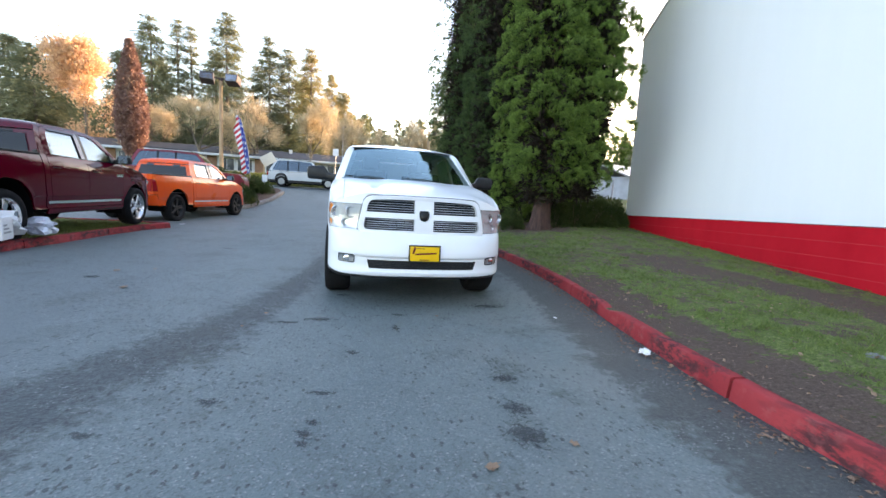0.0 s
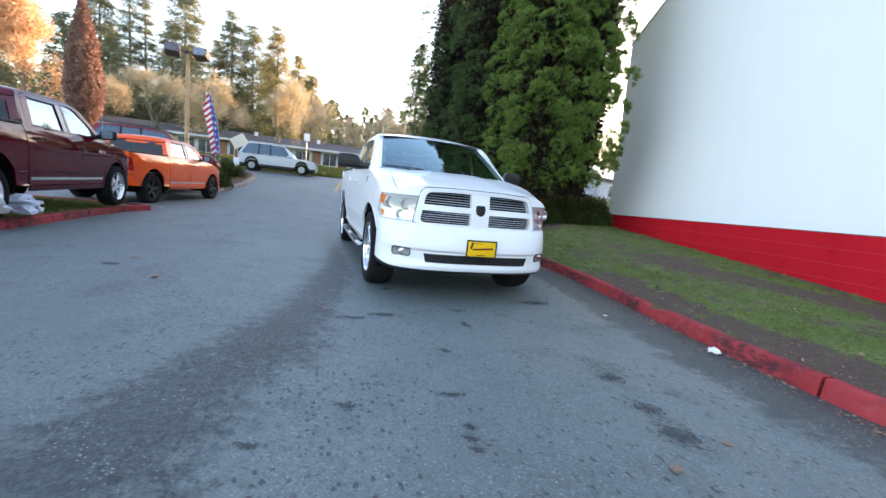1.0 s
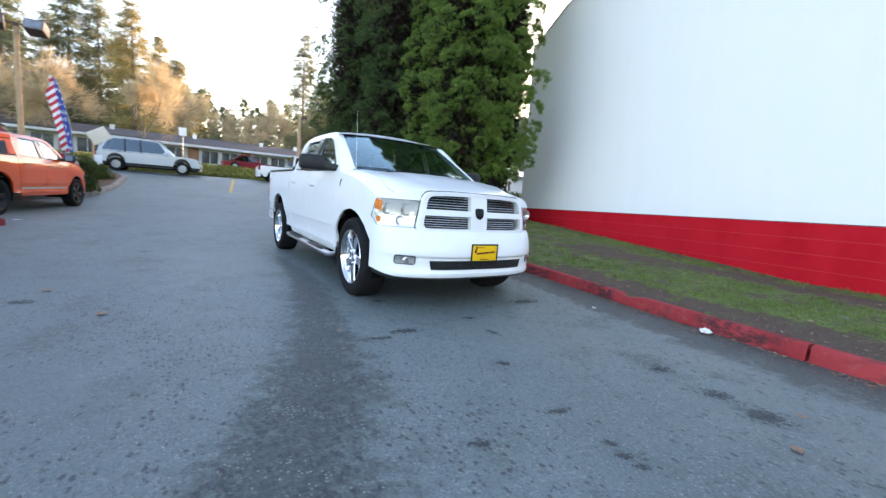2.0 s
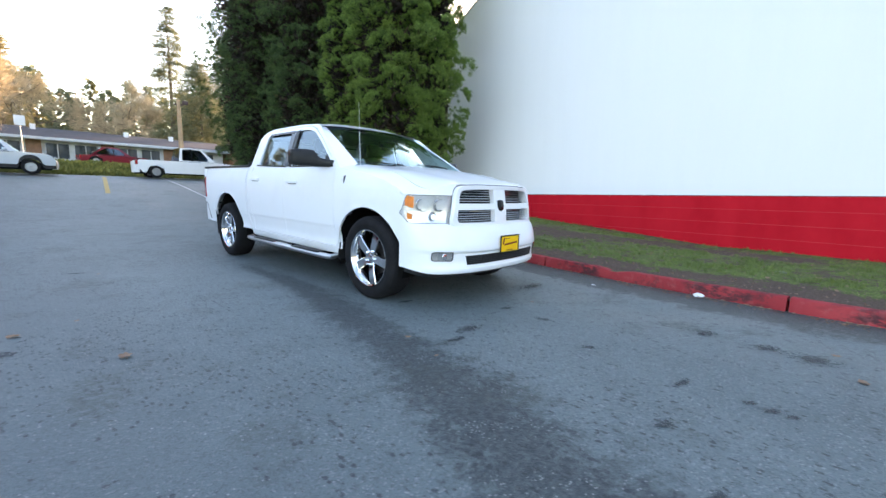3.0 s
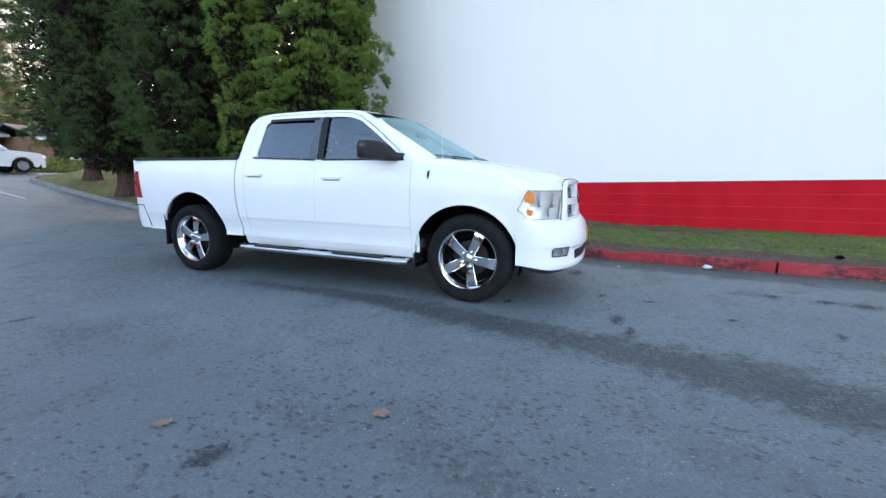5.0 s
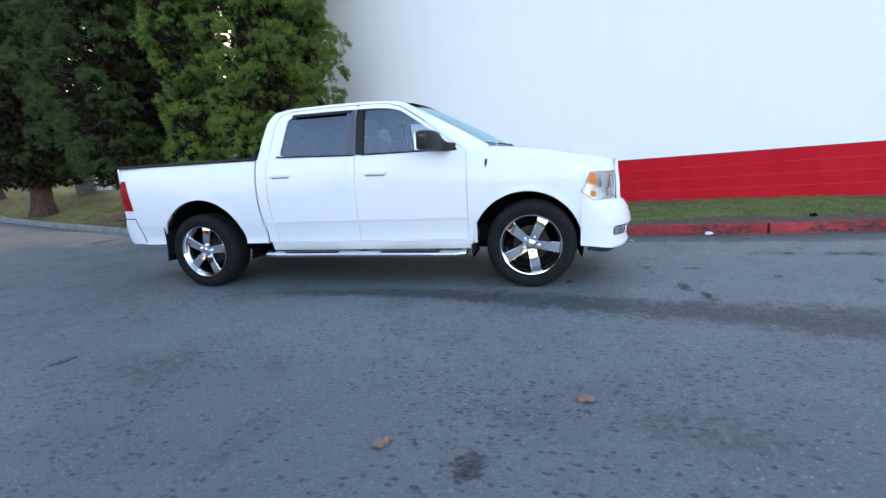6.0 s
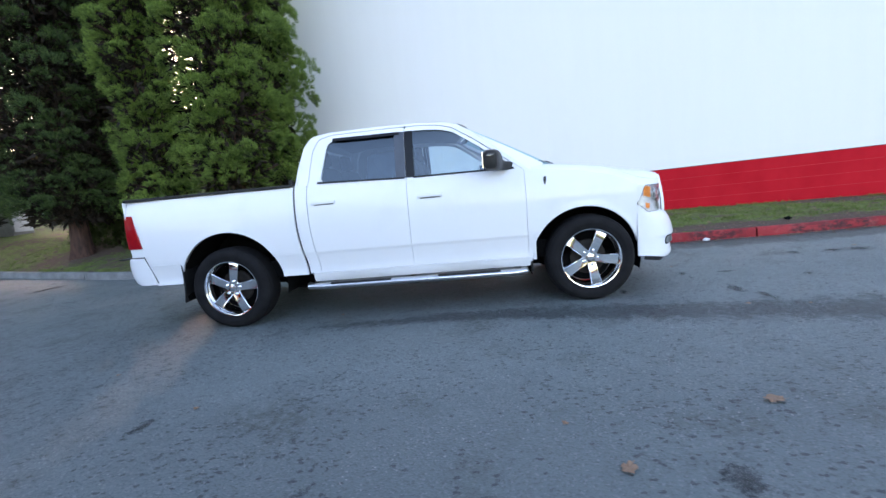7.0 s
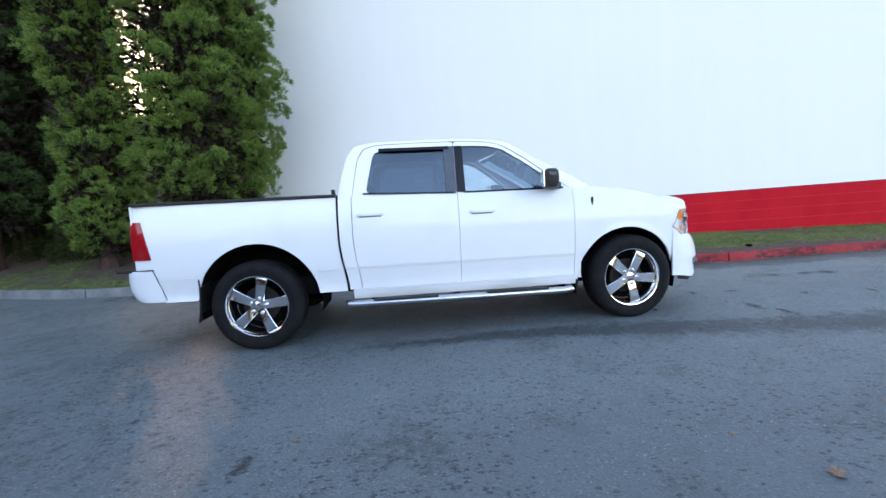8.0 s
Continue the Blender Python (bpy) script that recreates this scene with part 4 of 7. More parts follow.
def pickup(name, label, at, turn, paint, rims="alloy", spokes="alloy", grille_slats="chrome", steps_on=True, cover=True, flaps=True, mirror_mat="black", front_plate=True, stripe=None):
    t = thing(name, label, "pickup truck", at, turn)
    C = (0, 1.9, 0.8)

    # --- lower side panels
    fender = column_panel(-0.442, 0.575, arch_low(0.42, ARCH_F), top_edge, extra=arch_ys(ARCH_F), nz=18)
    both("fender", fender, paint, t)
    arch_edge = arch_low(0.46, ARCH_R)

    def bed_low(y):
        return max(arch_edge(y), 0.46 + 0.305 * sstep(4.36, 4.42, y))
    bed = column_panel(2.808, 4.57, bed_low, lambda y: 1.325, extra=arch_ys(ARCH_R) + [4.355, 4.365, 4.375, 4.385, 4.395, 4.405, 4.415, 4.425], ny=24, nz=20)
    both("bed_side", swept(bed), paint, t)
    both("rocker_panel", column_panel(0.565, 2.70, lambda y: 0.375, lambda y: 0.463, nz=4), paint, t)
    both("cab_corner", swept(column_panel(2.672, 2.788, lambda y: 0.468, lambda y: 1.335, ny=4, crease=True)), paint, t)

    both("inner_body", sheet(lambda y, z: Vector((-side_x(y, z) + 0.026, y, z)), steps(0.50, 2.66, 20), steps(0.43, 1.285, 12), C), paint, t)
    # black sheet that stands in for shade between cab and bed
    both("cab_gap_shade", swept(sheet(lambda y, z: Vector((-side_x(y, z) + 0.030, y, z)), steps(2.70, 2.86, 4), steps(0.47, 1.30, 10), C)), "well", t)

    # --- doors with window frames
    F_out = [(0.579, 1.292), (0.80, 1.452), (1.02, 1.622), (1.22, 1.752), (1.36, 1.795), (1.50, 1.808), (1.685, 1.812), (1.685, 1.292)]
    F_in = rounded([(0.655, 1.302), (0.82, 1.432), (1.02, 1.580), (1.22, 1.715), (1.36, 1.752), (1.50, 1.762), (1.650, 1.765), (1.628, 1.322)], 0.03)
    R_out = [(1.689, 1.292), (1.689, 1.812), (2.05, 1.810), (2.42, 1.802), (2.54, 1.765), (2.60, 1.66), (2.665, 1.30), (2.665, 1.292)]
    R_in = rounded([(1.72, 1.325), (1.735, 1.768), (2.35, 1.762), (2.455, 1.715), (2.535, 1.352)], 0.04)

    def cab_place(y, z):
        return Vector((-cab_x(y, z), y, z))

    for y0, y1, outer, inner, pane_mat, dn in ((0.579, 1.685, F_out, F_in, "glass" if paint == "white" else "grey_glass", "front_door"), (1.689, 2.665, R_out, R_in, "tint", "rear_door")):
        low = column_panel(y0, y1, lambda y, a=y1: 0.470, lambda y: 1.300, ny=20, nz=22, crease=True)
        swept(low)
        frame_ring = ring(outer, inner, cab_place, 0.03)
        orient(frame_ring, C)
        for sx in (1, -1):
            d = part(dn, low.copy() if sx > 0 else mirrored(low), paint, t)
            fr = frame_ring.copy() if sx > 0 else mirrored(frame_ring)
            part("window_frame", fr, paint, d)
            pane = disc_fill(resample(inner, 60), lambda y, z: cab_place(y, z) + Vector((0.016, 0, 0)))
            orient(pane, C)
            if sx < 0:
                old = pane
                pane = mirrored(old)
                old.free()
            part("window_pane", pane, pane_mat, d, "clear side window" if "glass" in pane_mat else "dark tinted side window").visible_shadow = False
            tip = 0.033 if dn == "rear_door" else 0.0
            belt = sheet(lambda y, z: Vector((-cab_x(y, z) - 0.004, y, z + 0.006 + tip * (y - 1.70))), steps(inner[0][0] - 0.02, inner[-1][0] + 0.02, 12) if dn == "front_door" else steps(1.70, 2.56, 12), [1.302, 1.310, 1.318], C)
            part("belt_strip", belt if sx > 0 else mirrored(belt), "trim", d, "black rubber belt strip")
            hy = y1 - 0.045 if dn == "rear_door" else y1 - 0.10
            hz = 1.155 if dn == "rear_door" else 1.132
            hx = -side_x(hy, hz)
            hb = box((hx - 0.028, hy - 0.235, hz - 0.017), (hx - 0.010, hy, hz + 0.017), 0.009)
            add_box(hb, (hx - 0.012, hy - 0.03, hz - 0.012), (hx + 0.02, hy - 0.004, hz + 0.012), 0.004)
            add_box(hb, (hx - 0.012, hy - 0.231, hz - 0.012), (hx + 0.02, hy - 0.205, hz + 0.012), 0.004)
            # flat grey patch painted as the shade in the handle's recess
            cup = sheet(lambda y, z: Vector((-side_x(y, z) - 0.003, y, z)), steps(hy - 0.215, hy - 0.02, 8), steps(hz - 0.027, hz + 0.006, 3), C)
            part("handle_shade", cup if sx > 0 else mirrored(cup), "shade_grey", d, "grey patch painted as shade in the handle recess")
            part("door_handle", hb if sx > 0 else mirrored(hb), paint, d)
            if sx < 0:
                hb.free()
            if dn == "rear_door":
                vis = sheet(lambda y, z: Vector((-cab_x(y, z) - 0.004 - 0.006 * (1.775 - z) / 0.06, y, z)), steps(1.735, 2.40, 14), [1.738, 1.755, 1.768], C)
                solid(vis, 0.004)
                part("window_visor", vis if sx > 0 else mirrored(vis), "trim", d, "dark smoked window visor")
                pil = sheet(lambda y, z: Vector((-cab_x(y, z) - 0.005, y, z)), [1.690, 1.72, 1.755, 1.785], steps(1.318, 1.765, 8), C)
                solid(pil, 0.006)
                part("pillar_cover", pil if sx > 0 else mirrored(pil), "pillar", d, "dark blue-grey gloss pillar cover")
            else:
                pil = sheet(lambda y, z: Vector((-cab_x(y, z) - 0.005, y, z)), [1.606, 1.64, 1.684], steps(1.318, 1.765, 8), C)
                solid(pil, 0.006)
                part("pillar_cover", pil if sx > 0 else mirrored(pil), "trim", d)
                sail = disc_fill(resample([(0.66, 1.306), (0.86, 1.308), (0.86, 1.462)], 30), lambda y, z: Vector((-cab_x(y, z) - 0.004, y, z)))
                orient(sail, C)
                solid(sail, 0.006)
                part("mirror_base", sail if sx > 0 else mirrored(sail), "black", d)

    # --- cab shell: the strip round the doors, roof, pillars, rear
    shell_out = [(0.50, 1.262), (0.60, 1.352), (0.80, 1.515), (1.00, 1.675), (1.16, 1.785), (1.30, 1.822), (1.60, 1.842), (2.00, 1.845), (2.45, 1.835), (2.62, 1.805), (2.695, 1.70), (2.755, 1.50), (2.79, 1.335), (2.668, 1.300), (0.576, 1.262)]
    shell_in = [(0.576, 1.292), (0.795, 1.458), (1.015, 1.628), (1.215, 1.758), (1.36, 1.801), (1.50, 1.814), (1.70, 1.818), (2.05, 1.816), (2.425, 1.808), (2.548, 1.770), (2.607, 1.66), (2.668, 1.30)]
    bm = bmesh.new()

    def open_line(poly, n):
        pts = [np.array(p, float) for p in poly]
        seg = np.cumsum([0] + [np.linalg.norm(b - a) for a, b in zip(pts, pts[1:])])
        return [(lerp_table(v, seg, [p[0] for p in pts]), lerp_table(v, seg, [p[1] for p in pts])) for v in np.linspace(0, seg[-1], n)]
    so, si = open_line(shell_out[:13], 70), open_line(shell_in, 70)
    va = [bm.verts.new(cab_place(*p)) for p in so]
    vb = [bm.verts.new(cab_place(*p)) for p in si]
    vc = [bm.verts.new(cab_place(*p) + Vector((0.04, 0, 0))) for p in si]
    for k in range(69):
        bm.faces.new((va[k], va[k + 1], vb[k + 1], vb[k]))
        bm.faces.new((vb[k], vb[k + 1], vc[k + 1], vc[k]))
    orient(bm, C)
    both("cab_frame", bm, paint, t)

    def ws_edge(f):
        """The windscreen's side edge, from base to top."""
        return Vector((-(0.830 - 0.120 * f), 0.37 + 0.79 * f, 1.325 + 0.475 * f - 0.03 * f * f))

    apil = bmesh.new()
    pts_out = open_line(shell_out[:6], 16)
    a = [apil.verts.new(cab_place(*p)) for p in pts_out]
    b = [apil.verts.new(ws_edge(i / 15) + Vector((0, 0, 0.010))) for i in range(16)]
    c = [apil.verts.new(ws_edge(i / 15) + Vector((0.05, 0.02, -0.03))) for i in range(16)]
    for i in range(15):
        apil.faces.new((a[i], a[i + 1], b[i + 1], b[i]))
        apil.faces.new((b[i], b[i + 1], c[i + 1], c[i]))
    orient(apil, C)
    both("windscreen_pillar", apil, paint, t)

    def ws(u, f):
        e = ws_edge(f)
        s = u * abs(e.x)
        bow = 1 - u * u
        return Vector((s, e.y - 0.20 * bow * (1 - 0.45 * f), e.z + 0.012 * bow + 0.02 * f * bow))
    us_ = steps(-1, 1, 20)
    part("windscreen", sheet(ws, us_, steps(0, 1, 10), C), "windscreen", t, "curved windscreen reflecting the sky").visible_shadow = False
    part("windscreen_band", sheet(lambda u, f: ws(u, f) + Vector((0, 0.004, -0.004)), us_, [0.94, 0.97, 1.0], C), "trim", t)

    def roof(u, v):
        y_front = ws(u, 1.0).y
        y = y_front + (2.685 - y_front) * v
        zs = lerp_table(y, (0.9, 1.16, 1.30, 1.60, 2.00, 2.45, 2.62, 2.695), (1.79, 1.787, 1.822, 1.842, 1.845, 1.835, 1.805, 1.70))
        xe = cab_x(y, zs) if y > 1.16 else 0.71 + (cab_x(1.16, 1.785) - 0.71) * sstep(1.0, 1.16, y)
        crown = 0.045 * (1 - abs(u) ** 2.6) * sstep(0.9, 1.3, y) * (1 - 0.75 * sstep(2.5, 2.7, y))
        return Vector((u * xe, y, zs + crown))
    part("roof", sheet(roof, us_, [0, 0.03, 0.08, 0.16, 0.3, 0.5, 0.7, 0.85, 0.93, 0.97, 1.0], C), paint, t)

    def rear(u, v):
        z = 1.70 - (1.70 - 0.55) * v
        y = 2.69 + 0.085 * min(1, (1.70 - z) / 0.38)
        return Vector((u * (cab_x(2.7, max(z, 1.3)) if z > 1.3 else side_x(2.75, z)) * 0.995, y, z))
    part("cab_rear_wall", sheet(rear, us_, [0, 0.06, 0.36, 0.45, 0.7, 1.0], C), paint, t)
    part("rear_window", sheet(lambda u, v: rear(u * 0.86, 0.05 + 0.30 * v) + Vector((0, 0.016, 0)), us_, steps(0, 1, 4), C), "privacy", t, "dark sliding rear window")

    # --- bonnet, fender tops, front end
    def hood(x, v):
        y0 = nose_y(x, front_d(1.11))
        y1 = 0.36 - 0.20 * (1 - (x / 0.84) ** 2) if abs(x) < 0.84 else 0.50
        y = y0 + (y1 - y0) * v
        return Vector((x, y, hood_z(x, y)))
    vv = [0, 0.012, 0.03, 0.06, 0.1, 0.17, 0.26, 0.38, 0.5, 0.62, 0.74, 0.86, 1.0]
    hb = sheet(hood, steps(-0.805, 0.805, 34), vv, C)
    solid(hb, 0.02)
    part("bonnet", hb, paint, t, "long bonnet with a raised centre")

    def fender_top(f, v):
        x = 0.811 + 0.125 * f
        y0 = nose_y(x, front_d(1.11))
        y1 = 0.36 + (0.50 - 0.36) * min(1, f * 2)
        y = y0 + (y1 - y0) * v
        edge = side_x(max(y, -0.435), top_edge(y)) if y > -0.435 else None
        xx = x
        if edge is not None:
            xx = 0.811 + (edge - 0.811) * f
        return Vector((-xx, y, hood_z(min(x, 0.935), y)))
    ft = sheet(fender_top, steps(0, 1, 8), vv, C)
    solid(ft, 0.02)
    both("fender_top", ft, paint, t)
    part("cowl", sheet(lambda u, f: ws(u, 0) + Vector((0, -0.10 + 0.11 * f, -0.02)), us_, [0, 0.5, 1], (0, 0.4, 0.5)), "black", t, "black plastic cowl below the windscreen")

    # bumper
    lv = [0.32, 0.335, 0.35, 0.366, 0.386, 0.45, 0.50, 0.515, 0.534, 0.55, 0.60, 0.64, 0.67, 0.70, 0.72, 0.74, 0.76, 0.775, 0.785]
    ss = [i / 24 for i in range(25)]
    ss = [-v for v in ss[:0:-1]] + ss

    def bump_pt(s, z, out=0.0):
        low_edge = 0.345 + 0.045 * sstep(0.55, 1.0, abs(s))
        z = low_edge + (z - 0.32) / 0.465 * (0.785 - low_edge)
        x, y = front_line(abs(s), front_d(z) + out)
        return Vector((math.copysign(x, s) if s else 0.0, y, z))
    bm = sheet(bump_pt, ss, lv, C)
    solid(bm, 0.02)
    bumper = part("front_bumper", bm, paint, t, "smooth body-coloured front bumper")
    ledge = sheet(lambda s, f: bump_pt(s, 0.785, -0.060 * f) + Vector((0, 0, 0.004 * f)), ss, [0, 0.5, 1], (0, 0, 0))
    part("bumper_ledge", ledge, paint, bumper)
    dam = sheet(lambda s, f: bump_pt(s, 0.32, -0.03 - 0.05 * f) + Vector((0, 0, -0.035 * f)), ss[2:-2], [0, 0.5, 1], C)
    solid(dam, 0.01)
    part("air_dam", dam, "black", bumper, "black rubber air dam")
    slot = sheet(lambda x, z: front_point(x * (1 + 0.5 * (z - 0.46)), z, 0.004), steps(-0.55, 0.55, 30), steps(0.422, 0.508, 4), C)
    solid(slot, 0.006)
    part("air_slot", slot, "black", bumper, "black lower air slot")
    for k in range(5):
        z = 0.428 + k * 0.0165
        part("slot_bar", tube([front_point(x, z, 0.008) for x in steps(-0.535, 0.535, 24)], 0.0035, 6), "dark_metal", bumper)
    for sx in (-1, 1):
        rim = sheet(lambda x, z: front_point(sx * x, z, 0.003), steps(0.690, 0.838, 8), steps(0.468, 0.542, 4), C)
        part("fog_lamp_bezel", rim, "zinc", bumper, "grey fog lamp surround")
        loop_ = rounded([(0.685, 0.468), (0.838, 0.468), (0.838, 0.546), (0.685, 0.546)], 0.02)
        loop_ = [front_point(sx * p[0], p[1], 0.004) for p in loop_]
        part("fog_lamp_edge", tube(loop_ + [loop_[0]], 0.005, 6), "dark_metal", bumper)
        fog = bmesh.new()
        c0 = front_point(sx * 0.745, 0.507, 0.004)
        g = bmesh.ops.create_uvsphere(fog, u_segments=16, v_segments=8, radius=0.040)
        for v in g["verts"]:
            v.co = Vector((v.co.x * 1.1, v.co.y * 0.18, v.co.z * 0.85)) + c0
        part("fog_lamp", fog, "chrome", bumper, "bright round fog lamp")
        win = sheet(lambda x, z: front_point(sx * x, z, 0.006), steps(0.800, 0.834, 4), steps(0.474, 0.540, 3), C)
        part("fog_trim", win, "brushed", bumper)

    # the strip that closes the nose between bonnet and lamps
    def header(u, f):
        x = u * 0.93
        top_ = hood(x, 0.0) if abs(x) <= 0.805 else Vector((x, nose_y(x, front_d(1.11)), hood_z(x, nose_y(x, front_d(1.11)))))
        low_ = Vector((x, nose_y(x, 0.388), 1.046))
        return low_ + (top_ - low_) * f
    both("header_panel", sheet(header, steps(-1, -0.615, 14), [0, 0.5, 1], C), paint, t)

    # headlamps
    s_in = 0.335

    def lamp_pt(f, h, out):
        s = s_in - 0.03 * h + (1.0 - s_in + 0.03 * h) * f
        x, y = front_line(s, 0.385 + out)
        hi = 1.045 - 0.155 * sstep(0.80, 1.0, f)
        lo_ = 0.797 + 0.075 * sstep(0.72, 1.0, f)
        return Vector((-x, y, lo_ + (hi - lo_) * h))
    ff, hh = steps(0, 1, 22), steps(0, 1, 8)
    for sx in (1, -1):
        lamp = new("headlamp")
        attach(lamp, t, "clear headlamp with an amber corner")

        def put(nm, b, mt, lb="", side=sx, owner=lamp):
            return part(nm, b if side > 0 else mirrored(b), mt, owner, lb)
        bowl = sheet(lambda f, h: lamp_pt(f, h, -0.004 - 0.040 * (math.sin(math.pi * min(1, max(0, f))) * math.sin(math.pi * h)) ** 0.6), ff, hh, C)
        put("reflector", bowl, "reflector")
        lens = sheet(lambda f, h: lamp_pt(f, h, 0.006), ff, hh, C)
        put("lens", lens, "lens").visible_shadow = False
        gasket = bmesh.new()
        loop = [lamp_pt(f, 0, 0.004) for f in ff] + [lamp_pt(1, h, 0.004) for h in hh] + [lamp_pt(f, 1, 0.004) for f in ff[::-1]] + [lamp_pt(0, h, 0.004) for h in hh[::-1]]
        add_tube(gasket, loop + [loop[0]], 0.0028, 6)
        put("gasket", gasket, "dark_metal")
        corner = sheet(lambda f, h: lamp_pt(f, h, -0.006), steps(0.66, 0.86, 10), steps(0.46, 0.86, 5), C)
        for v in corner.verts:
            v.co.z += 0.030 * (abs(v.co.x) - 0.86) / 0.09
        put("amber_reflector", corner, "amber", "amber corner marker")
        low_amber = sheet(lambda f, h: lamp_pt(f, h, -0.008), steps(0.68, 0.80, 6), steps(0.12, 0.32, 4), C)
        put("turn_signal", low_amber, "amber")
        for f, h, r in ((0.22, 0.66, 0.050), (0.30, 0.24, 0.034), (0.53, 0.66, 0.046)):
            p = lamp_pt(f, h, -0.016)
            b = bmesh.new()
            add_tube(b, [p + Vector((r * math.cos(a_), -0.10 * r * math.cos(a_), r * math.sin(a_))) for a_ in steps(0, math.tau, 24)], 0.0045, 6, False)
            g = bmesh.ops.create_uvsphere(b, u_segments=18, v_segments=9, radius=r * 0.95)
            for v in g["verts"]:
                v.co = Vector((v.co.x, abs(v.co.y) * 0.5, v.co.z)) + p
            put("reflector_bowl", b, "chrome")
            dark_ring = bmesh.new()
            add_tube(dark_ring, [p + Vector((1.16 * r * math.cos(a_), -0.10 * r * math.cos(a_) + 0.004, 1.16 * r * math.sin(a_))) for a_ in steps(0, math.tau, 24)], 0.0042, 6, False)
            put("bezel_ring", dark_ring, "zinc")
        for nm_, hh0, edge_z in (("lamp_upper_trim", 1.0, 1.052), ("lamp_lower_trim", 0.0, 0.786)):
            def trim(f, q, h0=hh0, ez=edge_z):
                a_ = lamp_pt(f, h0, 0.004)
                s_ = s_in + (1.0 - s_in) * f
                x_, y_ = front_line(s_, 0.388 if ez > 1 else 0.40)
                return a_ + (Vector((-x_, y_, ez)) - a_) * q
            put(nm_, sheet(trim, steps(0.0, 1.0, 26), [0, 0.5, 1], C), paint)
        brow = sheet(lambda f, h: lamp_pt(f, 0.49 + 0.05 * h, -0.008), steps(0.05, 0.68, 12), [0, 0.5, 1], C)
        put("lamp_divider", brow, "reflector")

    # grille
    grille = new("grille")
    attach(grille, t, "body-coloured crosshair grille with bright bars" if paint == "white" else "crosshair grille with bright bars")

    def gp(x, z, out):
        return front_point(x, max(z, 0.796), out) + Vector((0, 0, min(0, z - 0.796)))
    outer = rounded([(-0.598, 1.136), (-0.3, 1.149), (0.3, 1.149), (0.598, 1.136), (0.676, 0.757), (-0.676, 0.757)], 0.085, 6)
    inner = rounded([(-0.555, 1.098), (-0.3, 1.110), (0.3, 1.110), (0.555, 1.098), (0.612, 0.800), (-0.612, 0.800)], 0.060, 6)
    bm = bmesh.new()
    n = 96
    O, I = resample(outer, n), resample(inner, n)
    lay = ([gp(p[0], p[1], -0.01) for p in O], [gp(p[0], p[1], 0.028) for p in O], [gp(p[0] * 0.985, p[1] + (0.93 - p[1]) * 0.02, 0.040) for p in O], [gp(p[0], p[1], 0.036) for p in I], [gp(p[0], p[1], -0.03) for p in I])
    lay = [[bm.verts.new(p) for p in l] for l in lay]
    for l0, l1 in zip(lay, lay[1:]):
        for k in range(n):
            bm.faces.new((l0[k], l0[(k + 1) % n], l1[(k + 1) % n], l1[k]))
    bmesh.ops.recalc_face_normals(bm, faces=bm.faces)
    part("grille_surround", bm, paint if paint == "white" else "chrome", grille)
    surround = paint if paint == "white" else "chrome"
    cross = bmesh.new()
    for xs_, zs_ in ((steps(-0.098, 0.098, 6), steps(0.785, 1.122, 10)), (steps(-0.605, 0.605, 30), steps(0.920, 0.978, 4))):
        sub = sheet(lambda x, z: gp(x * (1.0 if len(zs_) > 6 else 1 - 0.12 * (z - 0.920)), z, 0.034), xs_, zs_, C)
        solid(sub, 0.05)
        me = bpy.data.meshes.new("tmp")
        sub.to_mesh(me)
        sub.free()
        cross.from_mesh(me)
        bpy.data.meshes.remove(me)
    part("grille_cross", cross, surround, grille)
    part("grille_backing", sheet(lambda x, z: gp(x, z, -0.075), steps(-0.61, 0.61, 24), steps(0.79, 1.122, 8), C), "well", grille)
    for z0, z1 in ((0.806, 0.914), (0.984, 1.104)):
        for k in range(5):
            z = z0 + (z1 - z0) * (k + 0.6) / 5 - 0.002
            lim = 0.608 - 0.165 * (z - 0.796)
            bar = sheet(lambda x, f: gp(x, z + 0.003 - 0.0055 * f, 0.004 - 0.004 * f), steps(-lim, lim, 24), [0, 0.5, 1], C)
            solid(bar, 0.002)
            part("grille_bar", bar, grille_slats, grille)
    part("grille_seam", tube([gp(p[0] * 1.008, 0.945 + (p[1] - 0.945) * 1.02, 0.008) for p in O] + [gp(O[0][0] * 1.008, 0.945 + (O[0][1] - 0.945) * 1.02, 0.008)], 0.004, 6), "dark_metal", grille)
    # badge: a plain dark shield
    shield = [(-0.048, 1.010), (0.048, 1.010), (0.054, 0.962), (0.042, 0.920), (0.0, 0.898), (-0.042, 0.920), (-0.054, 0.962)]
    sh = disc_fill(resample(rounded(shield, 0.012), 40), lambda a_, b_: gp(a_, b_, 0.040 + 0.012 * max(0, 1 - ((a_ / 0.055) ** 2 + ((b_ - 0.957) / 0.06) ** 2))))
    orient(sh, C)
    solid(sh, 0.012)
    part("badge", sh, "trim", grille, "plain dark shield badge")
    if front_plate:
        py = nose_y(0, front_d(0.59)) - 0.012
        plate = part("plate", box((-0.155, py - 0.004, 0.508), (0.155, py + 0.006, 0.672), 0.004), "yellow", t, "yellow dealer plate in a black frame")
        fb = bmesh.new()
        for lo_, hi_ in (((-0.160, py - 0.008, 0.663), (0.160, py + 0.002, 0.677)), ((-0.160, py - 0.008, 0.503), (0.160, py + 0.002, 0.517)), ((-0.160, py - 0.008, 0.503), (-0.148, py + 0.002, 0.677)), ((0.148, py - 0.008, 0.503), (0.160, py + 0.002, 0.677))):
            add_box(fb, lo_, hi_, 0.002)
        part("plate_frame", fb, "black", plate, "black plate frame")
        # the unread lettering: a long bar with a tall first stroke, over a short one
        wb = bmesh.new()
